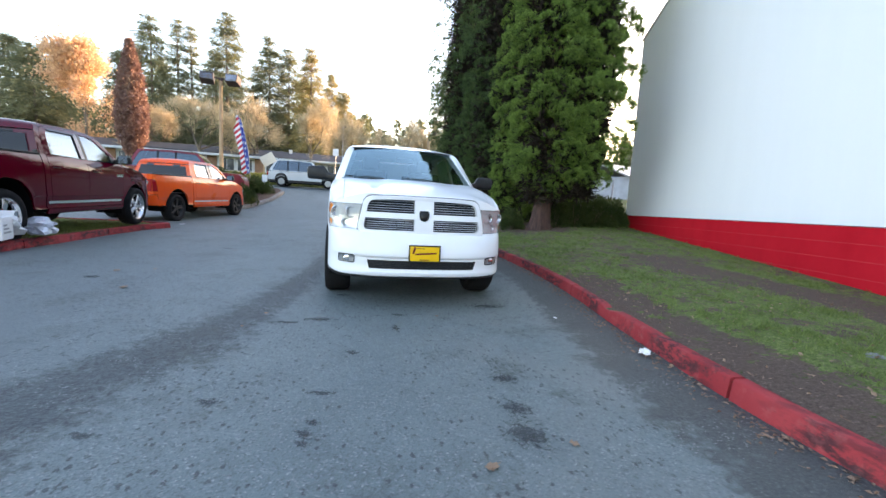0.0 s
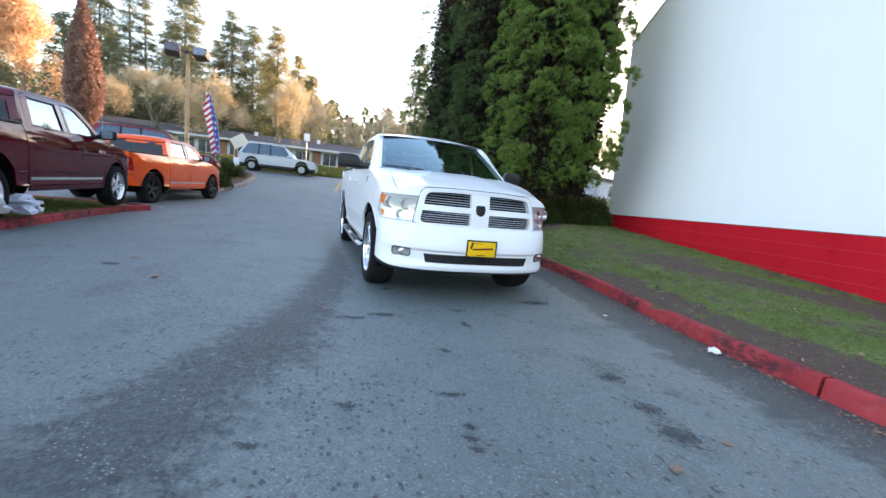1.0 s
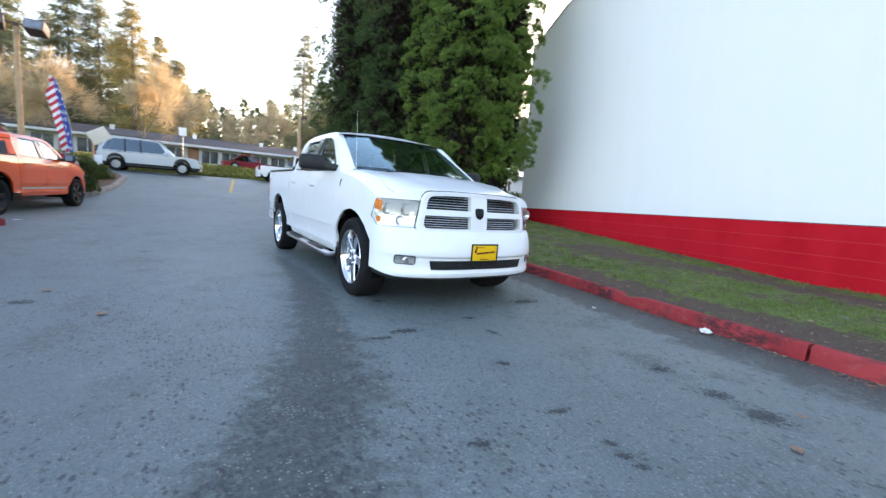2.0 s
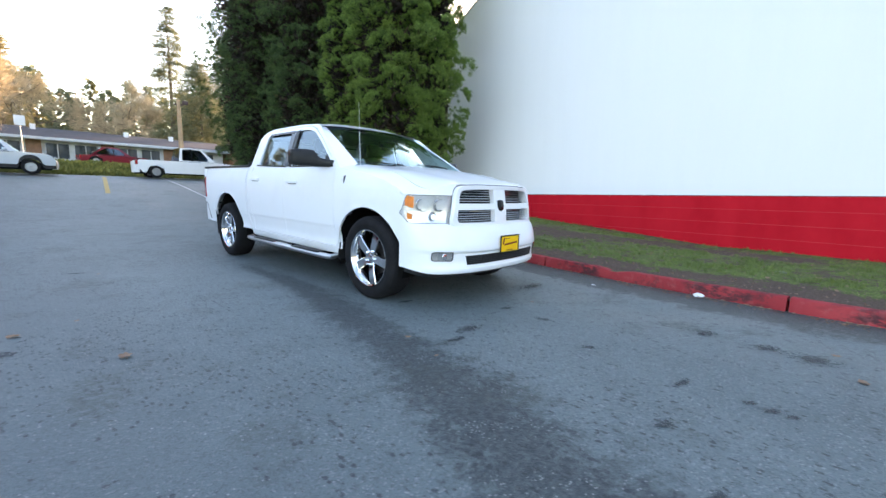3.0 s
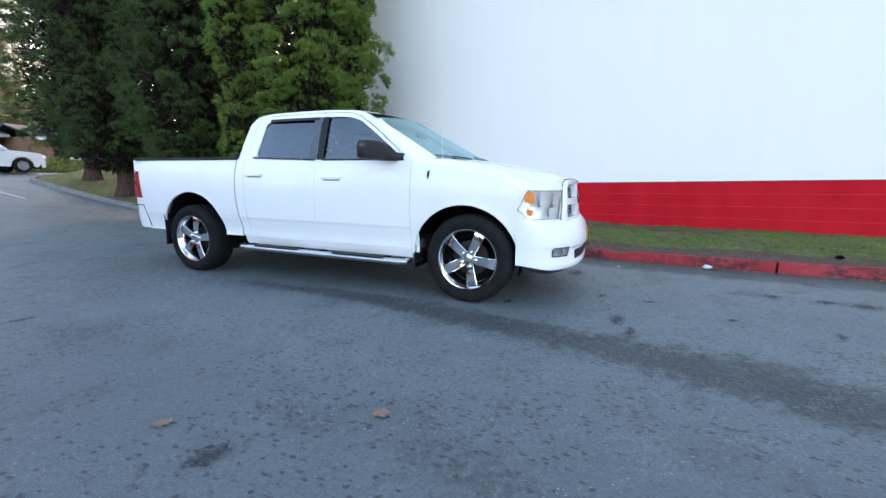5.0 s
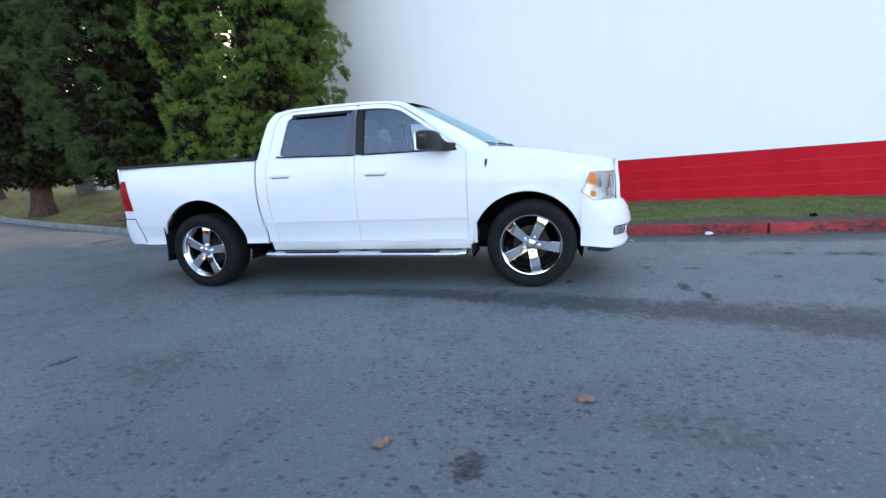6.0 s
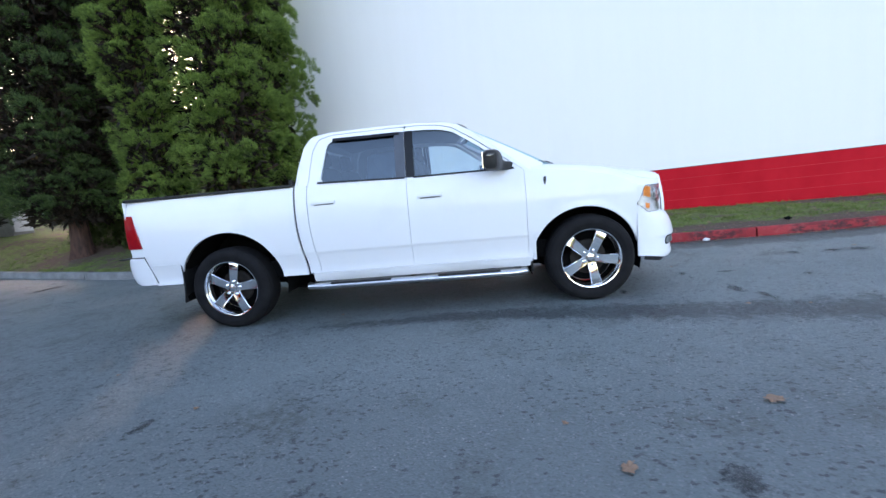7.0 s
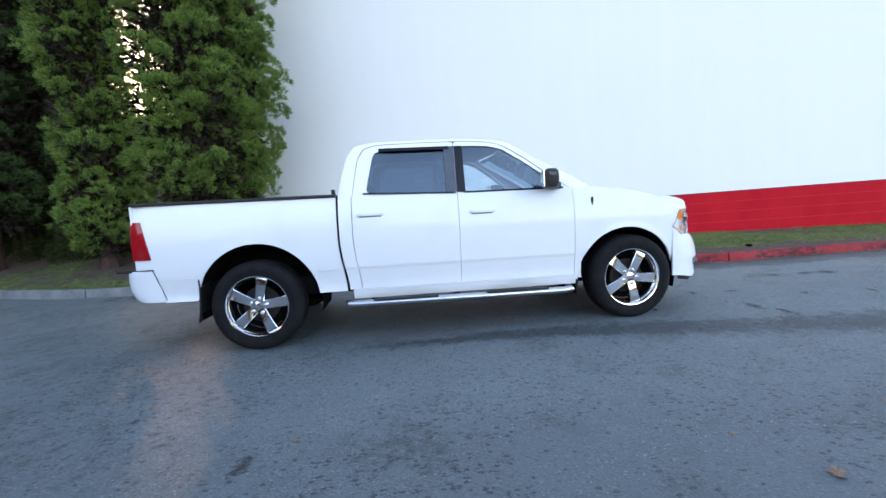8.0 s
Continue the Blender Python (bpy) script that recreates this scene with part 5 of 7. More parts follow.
        m = pose(0, 0, 0.592, 0, -4, 0)
        add_box(wb, (-0.095, py - 0.006, -0.010), (0.122, py - 0.002, 0.008), 0.003, m)
        add_box(wb, (-0.122, py - 0.006, -0.030), (-0.100, py - 0.002, 0.036), 0.003, pose(0, 0, 0.592, 0, 14, 0))
        add_box(wb, (-0.050, py - 0.006, 0.525), (0.050, py - 0.002, 0.533), 0.002)
        add_box(wb, (-0.105, py - 0.006, 0.640), (0.0, py - 0.002, 0.646), 0.002)
        part("plate_print", wb, "print", plate, "dark unreadable print")

    # --- mirrors
    mb = bmesh.new()
    sects = ((-1.306, 0.845, 0.035, 1.335, 1.440), (-1.298, 0.845, 0.055, 1.312, 1.462), (-1.27, 0.845, 0.066, 1.302, 1.474), (-1.15, 0.840, 0.070, 1.298, 1.478), (-1.075, 0.835, 0.068, 1.297, 1.470), (-1.050, 0.826, 0.062, 1.297, 1.440), (-1.030, 0.812, 0.056, 1.297, 1.400), (-0.98, 0.780, 0.052, 1.298, 1.382), (-0.92, 0.735, 0.048, 1.302, 1.376), (-0.875, 0.705, 0.046, 1.306, 1.372))
    loops = []
    for x_, yc_, hy_, z0_, z1_ in sects:
        loop_ = []
        for k_ in range(20):
            a_ = k_ * math.tau / 20
            ca, sa = math.cos(a_), math.sin(a_)
            loop_.append(mb.verts.new((x_, yc_ + hy_ * math.copysign(abs(ca) ** 0.55, ca) + (x_ + 1.01) * -0.18, (z0_ + z1_) / 2 + (z1_ - z0_) / 2 * math.copysign(abs(sa) ** 0.55, sa))))
        loops.append(loop_)
    for l0, l1 in zip(loops, loops[1:]):
        for k_ in range(20):
            mb.faces.new((l0[k_], l0[(k_ + 1) % 20], l1[(k_ + 1) % 20], l1[k_]))
    mb.faces.new(loops[0])
    mb.faces.new(loops[-1][::-1])
    bmesh.ops.recalc_face_normals(mb, faces=mb.faces)
    for sx in (1, -1):
        mir = part("wing_mirror", mb.copy() if sx > 0 else mirrored(mb), mirror_mat, t, "large black wing mirror")
        gl = box((-1.275, 0.930, 1.318), (-1.085, 0.935, 1.460), 0.0)
        for v in gl.verts:
            v.co.y += (v.co.x + 1.01) * -0.18 - 0.018
        part("mirror_glass", gl if sx > 0 else mirrored(gl), "chrome", mir)
        sg = box((-1.312, 0.86, 1.40), (-1.290, 0.93, 1.44), 0.008)
        part("mirror_lamp", sg if sx > 0 else mirrored(sg), "lens", mir)

    # --- fender vent badge, antenna, wipers
    for sx in (1, -1):
        x = side_x(0.395, 1.168)
        vb_ = disc_fill(resample([(0.380, 1.212), (0.404, 1.205), (0.408, 1.165), (0.396, 1.128), (0.384, 1.165)], 24), lambda y, z: Vector((-side_x(y, z) - 0.004, y, z)))
        orient(vb_, C)
        solid(vb_, 0.006)
        part("fender_badge", vb_ if sx > 0 else mirrored(vb_), "dark_metal", t)
    part("antenna", tube([(-0.845, 0.30, 1.28), (-0.845, 0.305, 1.32), (-0.845, 0.33, 1.95)], [0.012, 0.0026, 0.0010], 8), "litter", t, "thin pale whip antenna")
    for x0 in (-0.40, 0.30):
        wp = bmesh.new()
        u0 = x0 / 0.83
        add_tube(wp, [ws(u0 + 0.10, 0.0) + Vector((0, -0.03, -0.012)), ws(u0 + 0.05, 0.01) + Vector((0, -0.012, 0.008)), ws(u0 - 0.22, 0.045) + Vector((0, -0.010, 0.010))], [0.009, 0.008, 0.005], 6)
        add_tube(wp, [ws(u0 + 0.02 - 0.52 * f, 0.020 + 0.045 * f) + Vector((0, -0.006, 0.006)) for f in steps(0, 1, 8)], 0.005, 6)
        part("wiper", wp, "black", t)

    # --- rear end
    def rear_line(s, depth):
        a_ = s * math.pi / 2
        return 0.972 * math.sin(a_) ** 0.42, 4.41 + depth * math.cos(a_) ** 0.8
    rz = [0.47, 0.49, 0.56, 0.66, 0.72, 0.745, 0.752]
    rd = [0.30, 0.35, 0.395, 0.41, 0.405, 0.39, 0.36]
    bm = sheet(lambda s, z: Vector((math.copysign(rear_line(abs(s), lerp_table(z, rz, rd))[0], s) if s else 0, rear_line(abs(s), lerp_table(z, rz, rd))[1] - (0.06 * (0.745 - z) / 0.27 if abs(s) > 0.999 else 0), z)), ss, rz, C)
    solid(bm, 0.02)
    part("rear_bumper", bm, paint, t)
    for sx in (1, -1):
        seam = tube([(-side_x(4.43, 0.75) - 0.004, 4.425, 0.760), (-side_x(4.40, 0.66) - 0.004, 4.395, 0.66), (-side_x(4.35, 0.5) - 0.003, 4.345, 0.475)], 0.0038, 6)
        part("bumper_seam", seam if sx > 0 else mirrored(seam), "well", t)
    part("bumper_step", box((-0.90, 4.50, 0.738), (0.90, 4.78, 0.752), 0.004), "black", t)
    tg = box((-0.80, 4.535, 0.76), (0.80, 4.585, 1.325), 0.018)
    tail = part("tailgate", tg, paint, t)
    part("tailgate_handle", box((-0.12, 4.576, 1.16), (0.12, 4.598, 1.23), 0.01), "black", tail)
    for sx in (1, -1):
        def tl(f, h):
            y0 = 4.425 + 0.050 * h + 0.02 * h * h
            y = y0 + (4.585 - y0) * f
            z = 0.852 + 0.335 * h
            return Vector((-side_x(min(y, 4.6), z) - 0.010 + 0.006 * f ** 3, y, z))
        lt = sheet(tl, steps(0, 1, 8), steps(0, 1, 10), C)
        solid(lt, 0.03)
        part("tail_lamp", lt if sx > 0 else mirrored(lt), "red_lens", t, "tall red tail lamp")
        lb = sheet(lambda x, z: Vector((-x, 4.588, z)), steps(0.81, 0.925, 4), steps(0.852, 1.187, 6), C)
        solid(lb, 0.02)
        part("tail_lamp_face", lb if sx > 0 else mirrored(lb), "red_lens", t)
        post = sheet(lambda x, z: Vector((-x, 4.572, z)), steps(0.80, side_x(4.6, 1.0) - 0.004, 4), steps(0.765, 1.325, 8), C)
        solid(post, 0.01)
        part("bed_post", post if sx > 0 else mirrored(post), paint, t)

    for sx in (1, -1):
        for y0_, y1_ in ((2.84, 3.02), (4.08, 4.36)):
            ln_ = tube([(-side_x(y_, 0.668) - 0.001, y_, 0.668) for y_ in steps(y0_, y1_, 8)], 0.0045, 6)
            part("body_line", ln_ if sx > 0 else mirrored(ln_), paint, t)

    # --- bed cover, rails
    for sx in (1, -1):
        rl = box((-0.955, 2.805, 1.322), (-0.868, 4.575, 1.352), 0.012)
        part("bed_rail", rl if sx > 0 else mirrored(rl), "black", t, "black plastic bed rail cap")
    if cover:
        cv = sheet(lambda u, v: Vector((u * 0.90, 2.80 + 1.77 * v, 1.345 + 0.018 * (1 - u * u) - 0.004 * abs(math.sin(v * 9.42)))), steps(-1, 1, 12), steps(0, 1, 24), (0, 3.7, 0))
        solid(cv, 0.01)
        part("bed_cover", cv, "vinyl", t, "black vinyl bed cover")
        part("cover_clamp", box((-0.93, 2.815, 1.345), (-0.87, 2.845, 1.395), 0.006), "black", t)
    else:
        part("bed_floor", box((-0.9, 2.82, 0.80), (0.9, 4.53, 0.83)), "black", t)
        part("bed_front", box((-0.9, 2.802, 0.80), (0.9, 2.835, 1.325), 0.01), paint, t)

    # --- below: wells, frame, exhaust, steps, flaps
    for cy, cz, r in (ARCH_F, ARCH_R):
        for sx in (1, -1):
            w = sheet(lambda a_, x: Vector((-x, cy + (r + 0.012) * math.cos(a_), cz + (r + 0.012) * math.sin(a_))), steps(-0.25, math.pi + 0.25, 26), [0.45, 0.7, 0.93], (0, cy, cz + 3))
            part("wheel_liner", w if sx > 0 else mirrored(w), "well", t)
            inner_w = disc_fill([(cy + (r + 0.01) * math.cos(a_), cz + (r + 0.01) * math.sin(a_)) for a_ in steps(-0.2, math.pi + 0.2, 24)], lambda y, z: Vector((-0.46, y, z)))
            part("wheel_liner", inner_w if sx > 0 else mirrored(inner_w), "well", t)
    part("underbody", box((-0.80, -0.35, 0.42), (0.80, 4.45, 0.60), 0.02), "well", t, "black underbody")
    ch = bmesh.new()
    for sx in (-1, 1):
        add_box(ch, (sx * 0.42 - 0.05, -0.6, 0.36), (sx * 0.42 + 0.05, 4.5, 0.48), 0.01)
    add_tube(ch, [(-0.75, 3.57, HUB_Z), (0.75, 3.57, HUB_Z)], 0.05, 12)
    add_tube(ch, [(-0.75, 0.0, HUB_Z - 0.05), (0.75, 0.0, HUB_Z - 0.05)], 0.04, 12)
    add_tube(ch, [(0.45, 1.5, 0.36), (0.45, 2.9, 0.38), (0.62, 3.9, 0.5), (0.66, 4.6, 0.42)], 0.04, 10)
    part("chassis", ch, "well", t)
    part("floor_pan", box((-0.86, 0.5, 0.465), (0.86, 2.70, 0.55), 0.01), "cabin", t)
    part("radiator_block", box((-0.60, -0.70, 0.45), (0.60, -0.45, 1.02), 0.02), "well", t)
    if steps_on:
        for sx in (1, -1):
            sb = tube([(-0.900, 0.62, 0.36), (-0.985, 0.63, 0.335), (-0.995, 0.70, 0.330), (-0.995, 2.62, 0.338), (-0.985, 2.74, 0.342), (-0.930, 2.76, 0.36)], [0.030, 0.040, 0.044, 0.044, 0.040, 0.030], 14)
            for v in sb.verts:
                v.co.z = 0.335 + (v.co.z - 0.335) * 0.72
            step_bar = part("side_step", sb if sx > 0 else mirrored(sb), "brushed", t, "bright tubular side step with black treads")
            for y0 in (0.86, 1.92):
                pad = box((-1.035, y0, 0.358), (-0.950, y0 + 0.60, 0.372), 0.006)
                part("step_pad", pad if sx > 0 else mirrored(pad), "black", step_bar, "black rubber tread")
            for y0 in (0.9, 1.7, 2.5):
                br = box((-0.94, y0, 0.318), (-0.78, y0 + 0.05, 0.352), 0.008)
                part("step_bracket", br if sx > 0 else mirrored(br), "well", step_bar)
    if flaps:
        for sx in (1, -1):
            fl = sheet(lambda u, v: Vector((-0.985 + 0.24 * u + 0.03 * v, 4.055 + 0.045 * v * v + 0.01 * math.sin(u * 3), 0.66 - 0.40 * v)), steps(0, 1, 6), steps(0, 1, 8), (0, 3.5, 0.5))
            solid(fl, 0.012)
            part("mud_flap", fl if sx > 0 else mirrored(fl), "black", t, "black rubber mud flap")
            ff_ = sheet(lambda u, v: Vector((-0.955 + 0.20 * u, 0.545 + 0.01 * v, 0.50 - 0.18 * v)), steps(0, 1, 4), steps(0, 1, 4), (0, 0, 0.5))
            solid(ff_, 0.012)
            part("mud_flap", ff_ if sx > 0 else mirrored(ff_), "black", t)

    # --- inside
    dash = sheet(lambda u, v: Vector((u * 0.80, 0.42 + 0.34 * v - 0.10 * (1 - u * u) * (1 - v), 1.30 - 0.04 * v - 0.26 * max(0, v - 0.8) * 5)), steps(-1, 1, 12), [0, 0.3, 0.6, 0.8, 0.9, 1.0], (0, 0.5, 0.5))
    part("dashboard", dash, "cabin", t)
    wheel = bmesh.new()
    mtx = pose(0.42, 0.96, 1.16, -62, 0, 0)
    add_tube(wheel, [mtx @ Vector((0.19 * math.cos(a_), 0.19 * math.sin(a_), 0)) for a_ in steps(0, math.tau, 28)], 0.015, 8, False)
    add_box(wheel, (-0.17, -0.025, -0.015), (0.17, 0.025, 0.015), 0.008, mtx)
    add_box(wheel, (-0.06, -0.07, -0.03), (0.06, 0.06, 0.02), 0.015, mtx)
    part("steering_wheel", wheel, "black", t)
    for y0 in (1.25, 2.20):
        for x0 in (-0.42, 0.42):
            sb = bmesh.new()
            add_box(sb, (x0 - 0.25, y0 - 0.20, 0.78), (x0 + 0.25, y0 + 0.32, 0.95), 0.05, seg=3)
            add_box(sb, (x0 - 0.25, -0.07, 0.0), (x0 + 0.25, 0.07, 0.62), 0.06, pose(0, y0 + 0.30, 0.90, -12, 0, 0), 3)
            add_box(sb, (x0 - 0.13, -0.05, 0.64), (x0 + 0.13, 0.05, 0.82), 0.045, pose(0, y0 + 0.30, 0.90, -12, 0, 0), 3)
            part("seat", sb, "seat", t)
    hl = sheet(lambda u, v: roof(u * 0.93, 0.06 + 0.9 * v) + Vector((0, 0, -0.05)), steps(-1, 1, 8), steps(0, 1, 6), (0, 1.9, 3))
    part("headliner", hl, "headliner", t)
    part("inner_mirror", box((-0.12, 0.90, 1.60), (0.12, 0.93, 1.67), 0.012), "black", t)
    if stripe:
        for sx in (1, -1):
            st = sheet(lambda y, z: Vector((-side_x(y, z) - 0.006, y, z)), steps(0.62, 2.70, 20), steps(0.545, 0.585, 2), C)
            solid(st, 0.004)
            part("side_moulding", st if sx > 0 else mirrored(st), stripe, t, "bright side moulding")
    wheel_set(t, rims, spokes)
    return t


hero = pickup("pickup_truck", "white crew-cab pickup truck parked on the asphalt beside the kerb", (0, 0, 0.0), 0, "white", rims="chrome", spokes="chrome")
# ---------------------------------------------------------------- plants
rng = np.random.default_rng(7)


def fast_mesh(name, tri, material, parent=None, label="", tip_light=False):
    """A mesh from an array of triangles (n, 3, 3)."""
    me = bpy.data.meshes.new(name)
    n = len(tri)
    me.vertices.add(n * 3)
    me.vertices.foreach_set("co", np.ascontiguousarray(tri, dtype=np.float32).ravel())
    me.loops.add(n * 3)
    me.loops.foreach_set("vertex_index", np.arange(n * 3, dtype=np.int32))
    me.polygons.add(n)
    me.polygons.foreach_set("loop_start", np.arange(0, n * 3, 3, dtype=np.int32))
    me.update()
    me.validate()
    if tip_light:
        me.attributes.new("tip_light", "FLOAT", "POINT").data.foreach_set("value", np.tile(np.array((0.5, 0.0, 1.0), np.float32), n))
    return attach(finish(new(name, me), material, 0), parent, label)


def unit(v):
    return v / np.maximum(np.linalg.norm(v, axis=-1, keepdims=True), 1e-9)


def blades(centres, ways, length, width, spread):
    """Slender triangles that start at centres and run along ways, with scatter; all arrays of n rows."""
    n = len(centres)
    w = unit(ways + rng.normal(0, spread, (n, 3)))
    side = unit(np.cross(w, rng.normal(0, 1, (n, 3))))
    ln = (length * rng.uniform(0.6, 1.25, (n, 1)))
    wd = (width * rng.uniform(0.7, 1.3, (n, 1)))
    tip = centres + w * ln
    mid = centres + w * ln * 0.45
    return np.stack([mid + side * wd, centres - w * ln * 0.1, tip], 1), np.stack([mid - side * wd, tip, centres - w * ln * 0.1], 1)


def tufts(centres, outs, size, per, length, width):
    """Round, feathery clumps: per blades each, fanned round the outward way of the clump."""
    n = len(centres)
    c = np.repeat(centres, per, 0)
    o = np.repeat(outs, per, 0)
    s = np.repeat(size, per)[:, None]
    ball = unit(rng.normal(0, 1, (n * per, 3)) + o * 0.7)
    start = c + ball * s * rng.uniform(0.3, 1.0, (n * per, 1)) ** 0.5
    way = unit(ball * 0.8 + o * 0.6 + np.array((0, 0, 0.25)))
    a, b = blades(start, way, length, width, 0.35)
    return np.concatenate([a, b])


def puffs(centres, outs, radius, subs, per, length, width):
    """Boughs like cushions: small fans of scale leaves set over the upper and outer side of each, none beneath."""
    n = len(centres)
    c, o, r = np.repeat(centres, subs, 0), np.repeat(outs, subs, 0), np.repeat(radius, subs)[:, None]
    up = np.array((0, 0, 1.0))
    ball = unit(rng.normal(0, 1, (n * subs, 3)) + o * 0.75 + up * 0.55)
    fan = c + ball * r * rng.uniform(0.72, 1.06, (n * subs, 1)) * np.array((1, 1, 0.8))
    way = unit(ball * 0.8 + o * 0.35 + up * 0.45)
    m = n * subs * per
    f, w, q = np.repeat(fan, per, 0), np.repeat(way, per, 0), np.repeat(r, per, 0)
    spin = unit(rng.normal(0, 1, (m, 3)))
    start = f + spin * 0.16 * q * rng.uniform(0.2, 1.0, (m, 1)) - w * 0.12 * q
    a, _ = blades(start, unit(w + spin * 0.55), length, width, 0.20)
    return a


SUN_V = np.array(sun_way)


def near_beam(p, foot, wide, high):
    """Which points lie within a flat slot, wide by high, round the beam that ends at foot."""
    d = p - np.array(foot)
    d = d - (d @ SUN_V)[:, None] * SUN_V
    across = unit(np.cross(SUN_V, np.array((0, 0, 1.0))))
    up = np.cross(across, SUN_V)
    return (np.abs(d @ across) < wide) & (np.abs(d @ up) < high)


def trunk_mesh(h, r0, r1, lean=(0.0, 0.0), flare=1.45, fork=None):
    bm = bmesh.new()
    zs = [-0.3, 0.0, 0.15, 0.4, 0.9, 1.8, 3.5, 6, h * 0.7, h]
    pts = [(lean[0] * (max(0, z) / h) + 0.03 * math.sin(z * 1.3), lean[1] * (max(0, z) / h) + 0.03 * math.cos(z * 1.7), z) for z in zs]
    rad = [r0 * flare * 1.1, r0 * flare, r0 * (1 + (flare - 1) * 0.6), r0 * (1 + (flare - 1) * 0.25), r0, r0 * 0.95] + [r0 + (r1 - r0) * ((z - 1.8) / (h - 1.8)) for z in zs[6:]]
    add_tube(bm, pts, rad, 18)
    for v in bm.verts:
        a = math.atan2(v.co.y, v.co.x)
        k = 1 + (0.10 * math.sin(a * 5) + 0.06 * math.sin(a * 9 + 1)) * max(0.25, 1 - v.co.z)
        v.co.x *= k
        v.co.y *= k
    return bm


def limbs(bm, h, z0, reach, n, r, rise=0.25):
    for k in range(n):
        z = z0 + (h - z0) * (k + 0.5) / n * 0.92
        a = k * 2.399 + rng.uniform(-0.4, 0.4)
        ln = reach(z) * rng.uniform(0.7, 0.98)
        d = np.array((math.cos(a), math.sin(a), 0))
        pts = [np.array((0, 0, z)) + d * ln * f + np.array((0, 0, ln * (rise * f * f - 0.18 * f))) for f in (0, 0.35, 0.7, 1.0)]
        add_tube(bm, pts, [r, r * 0.7, r * 0.4, r * 0.12], 6, False)


def sequoia(x, y, h, radius, low, clumps, label, per=26, seed=0, trunk_r=0.30, leaf="cypress", second=None):
    """A tall columnar evergreen: trunk with flared roots, limbs, and feathery clumps with gaps between them."""
    global rng
    rng = np.random.default_rng(100 + seed)
    base = lawn_z(x, y) - 0.02
    t = thing("evergreen_tree", label, "tree", (x, y, base), group="row of tall evergreens")

    def reach(z):
        f = np.clip((z - low) / (h - low), 0, 1)
        return radius * np.interp(f, (0, 0.06, 0.2, 0.5, 0.8, 1.0), (0.62, 0.88, 1.0, 0.98, 0.74, 0.12))
    tm = trunk_mesh(h * 0.96, trunk_r, 0.04)
    limbs(tm, h, low, reach, 46, 0.05)
    if second:
        dx, dy, girth = second
        add_tube(tm, [(0, 0, 0.5), (dx * 0.35, dy * 0.35, 1.5), (dx * 0.8, dy * 0.8, 3.0), (dx, dy, 5.5), (dx, dy, h * 0.92)], [trunk_r * 0.7, trunk_r * 0.6, trunk_r * 0.5, trunk_r * 0.4, 0.04], 12)
    bmesh.ops.recalc_face_normals(tm, faces=tm.faces)
    part("trunk", tm, "bark", t, "thick fibrous red-brown trunk")
    # foliage is cut away in these slots so that two sun patches land
    beams = (((-2.12, 3.60, 0.0), 0.13, 0.045), ((5.6, 13.8, 0.42), 0.9, 0.12))

    def clear(tri, grow=0.0):
        w = tri.mean(1) + np.array((x, y, base))
        hit = np.zeros(len(w), bool)
        for foot, wide, high in beams:
            hit |= near_beam(w, foot, wide + grow, high + grow)
        return tri[~hit]
    sets = []
    fine_top = 7.5
    for z0, z1, share, k in ((low, fine_top, 1.0, 1.0), (fine_top, h, 0.60, 2.0)):
        n = int(clumps * share)
        z = z0 + (z1 - z0) * (np.arange(n) + rng.uniform(0, 1, n)) / n
        a = np.arange(n) * 2.399963 + rng.uniform(-0.35, 0.35, n)
        lump = 1 + 0.10 * np.sin(a * 3 + z * 1.1 + seed)
        tip = reach(z) * rng.uniform(0.50, 1.08, n) * lump
        rad = rng.uniform(0.20, 0.46, n) * (1.0 if k < 2 else 1.35)
        tip = np.maximum(tip - rad * 0.6, 0.1)
        ctr = np.stack([np.cos(a) * tip, np.sin(a) * tip, z], 1)
        if second:
            side_crown = rng.uniform(0, 1, n) < 0.46
            ctr[side_crown] = ctr[side_crown] * np.array((girth / k ** 0.4, girth / k ** 0.4, 1.0)) + np.array((dx, dy, 0.35))
        out = unit(np.stack([np.cos(a), np.sin(a), np.full(n, 0.15)], 1))
        sets.append(clear(puffs(ctr, out, rad, int(34 / k), max(6, int(per / k)), 0.074 * k ** 0.8, 0.0115 * k ** 1.25)))
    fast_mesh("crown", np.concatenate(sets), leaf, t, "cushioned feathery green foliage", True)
    # the dead twigs inside, their brown darkened to carry the crown's inner shade
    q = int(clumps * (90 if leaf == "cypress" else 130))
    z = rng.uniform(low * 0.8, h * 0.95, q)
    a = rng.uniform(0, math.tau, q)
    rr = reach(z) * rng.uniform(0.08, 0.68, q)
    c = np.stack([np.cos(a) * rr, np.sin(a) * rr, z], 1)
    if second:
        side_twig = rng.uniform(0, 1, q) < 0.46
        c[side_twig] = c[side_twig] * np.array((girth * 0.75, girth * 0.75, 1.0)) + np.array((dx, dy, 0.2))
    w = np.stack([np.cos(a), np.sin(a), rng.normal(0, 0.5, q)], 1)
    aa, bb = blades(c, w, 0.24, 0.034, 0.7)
    fast_mesh("inner_crown", clear(np.concatenate([aa, bb]), 0.06), "dead_twig", t, "dead brown twigs inside the crown, near black for its shade")
    return t


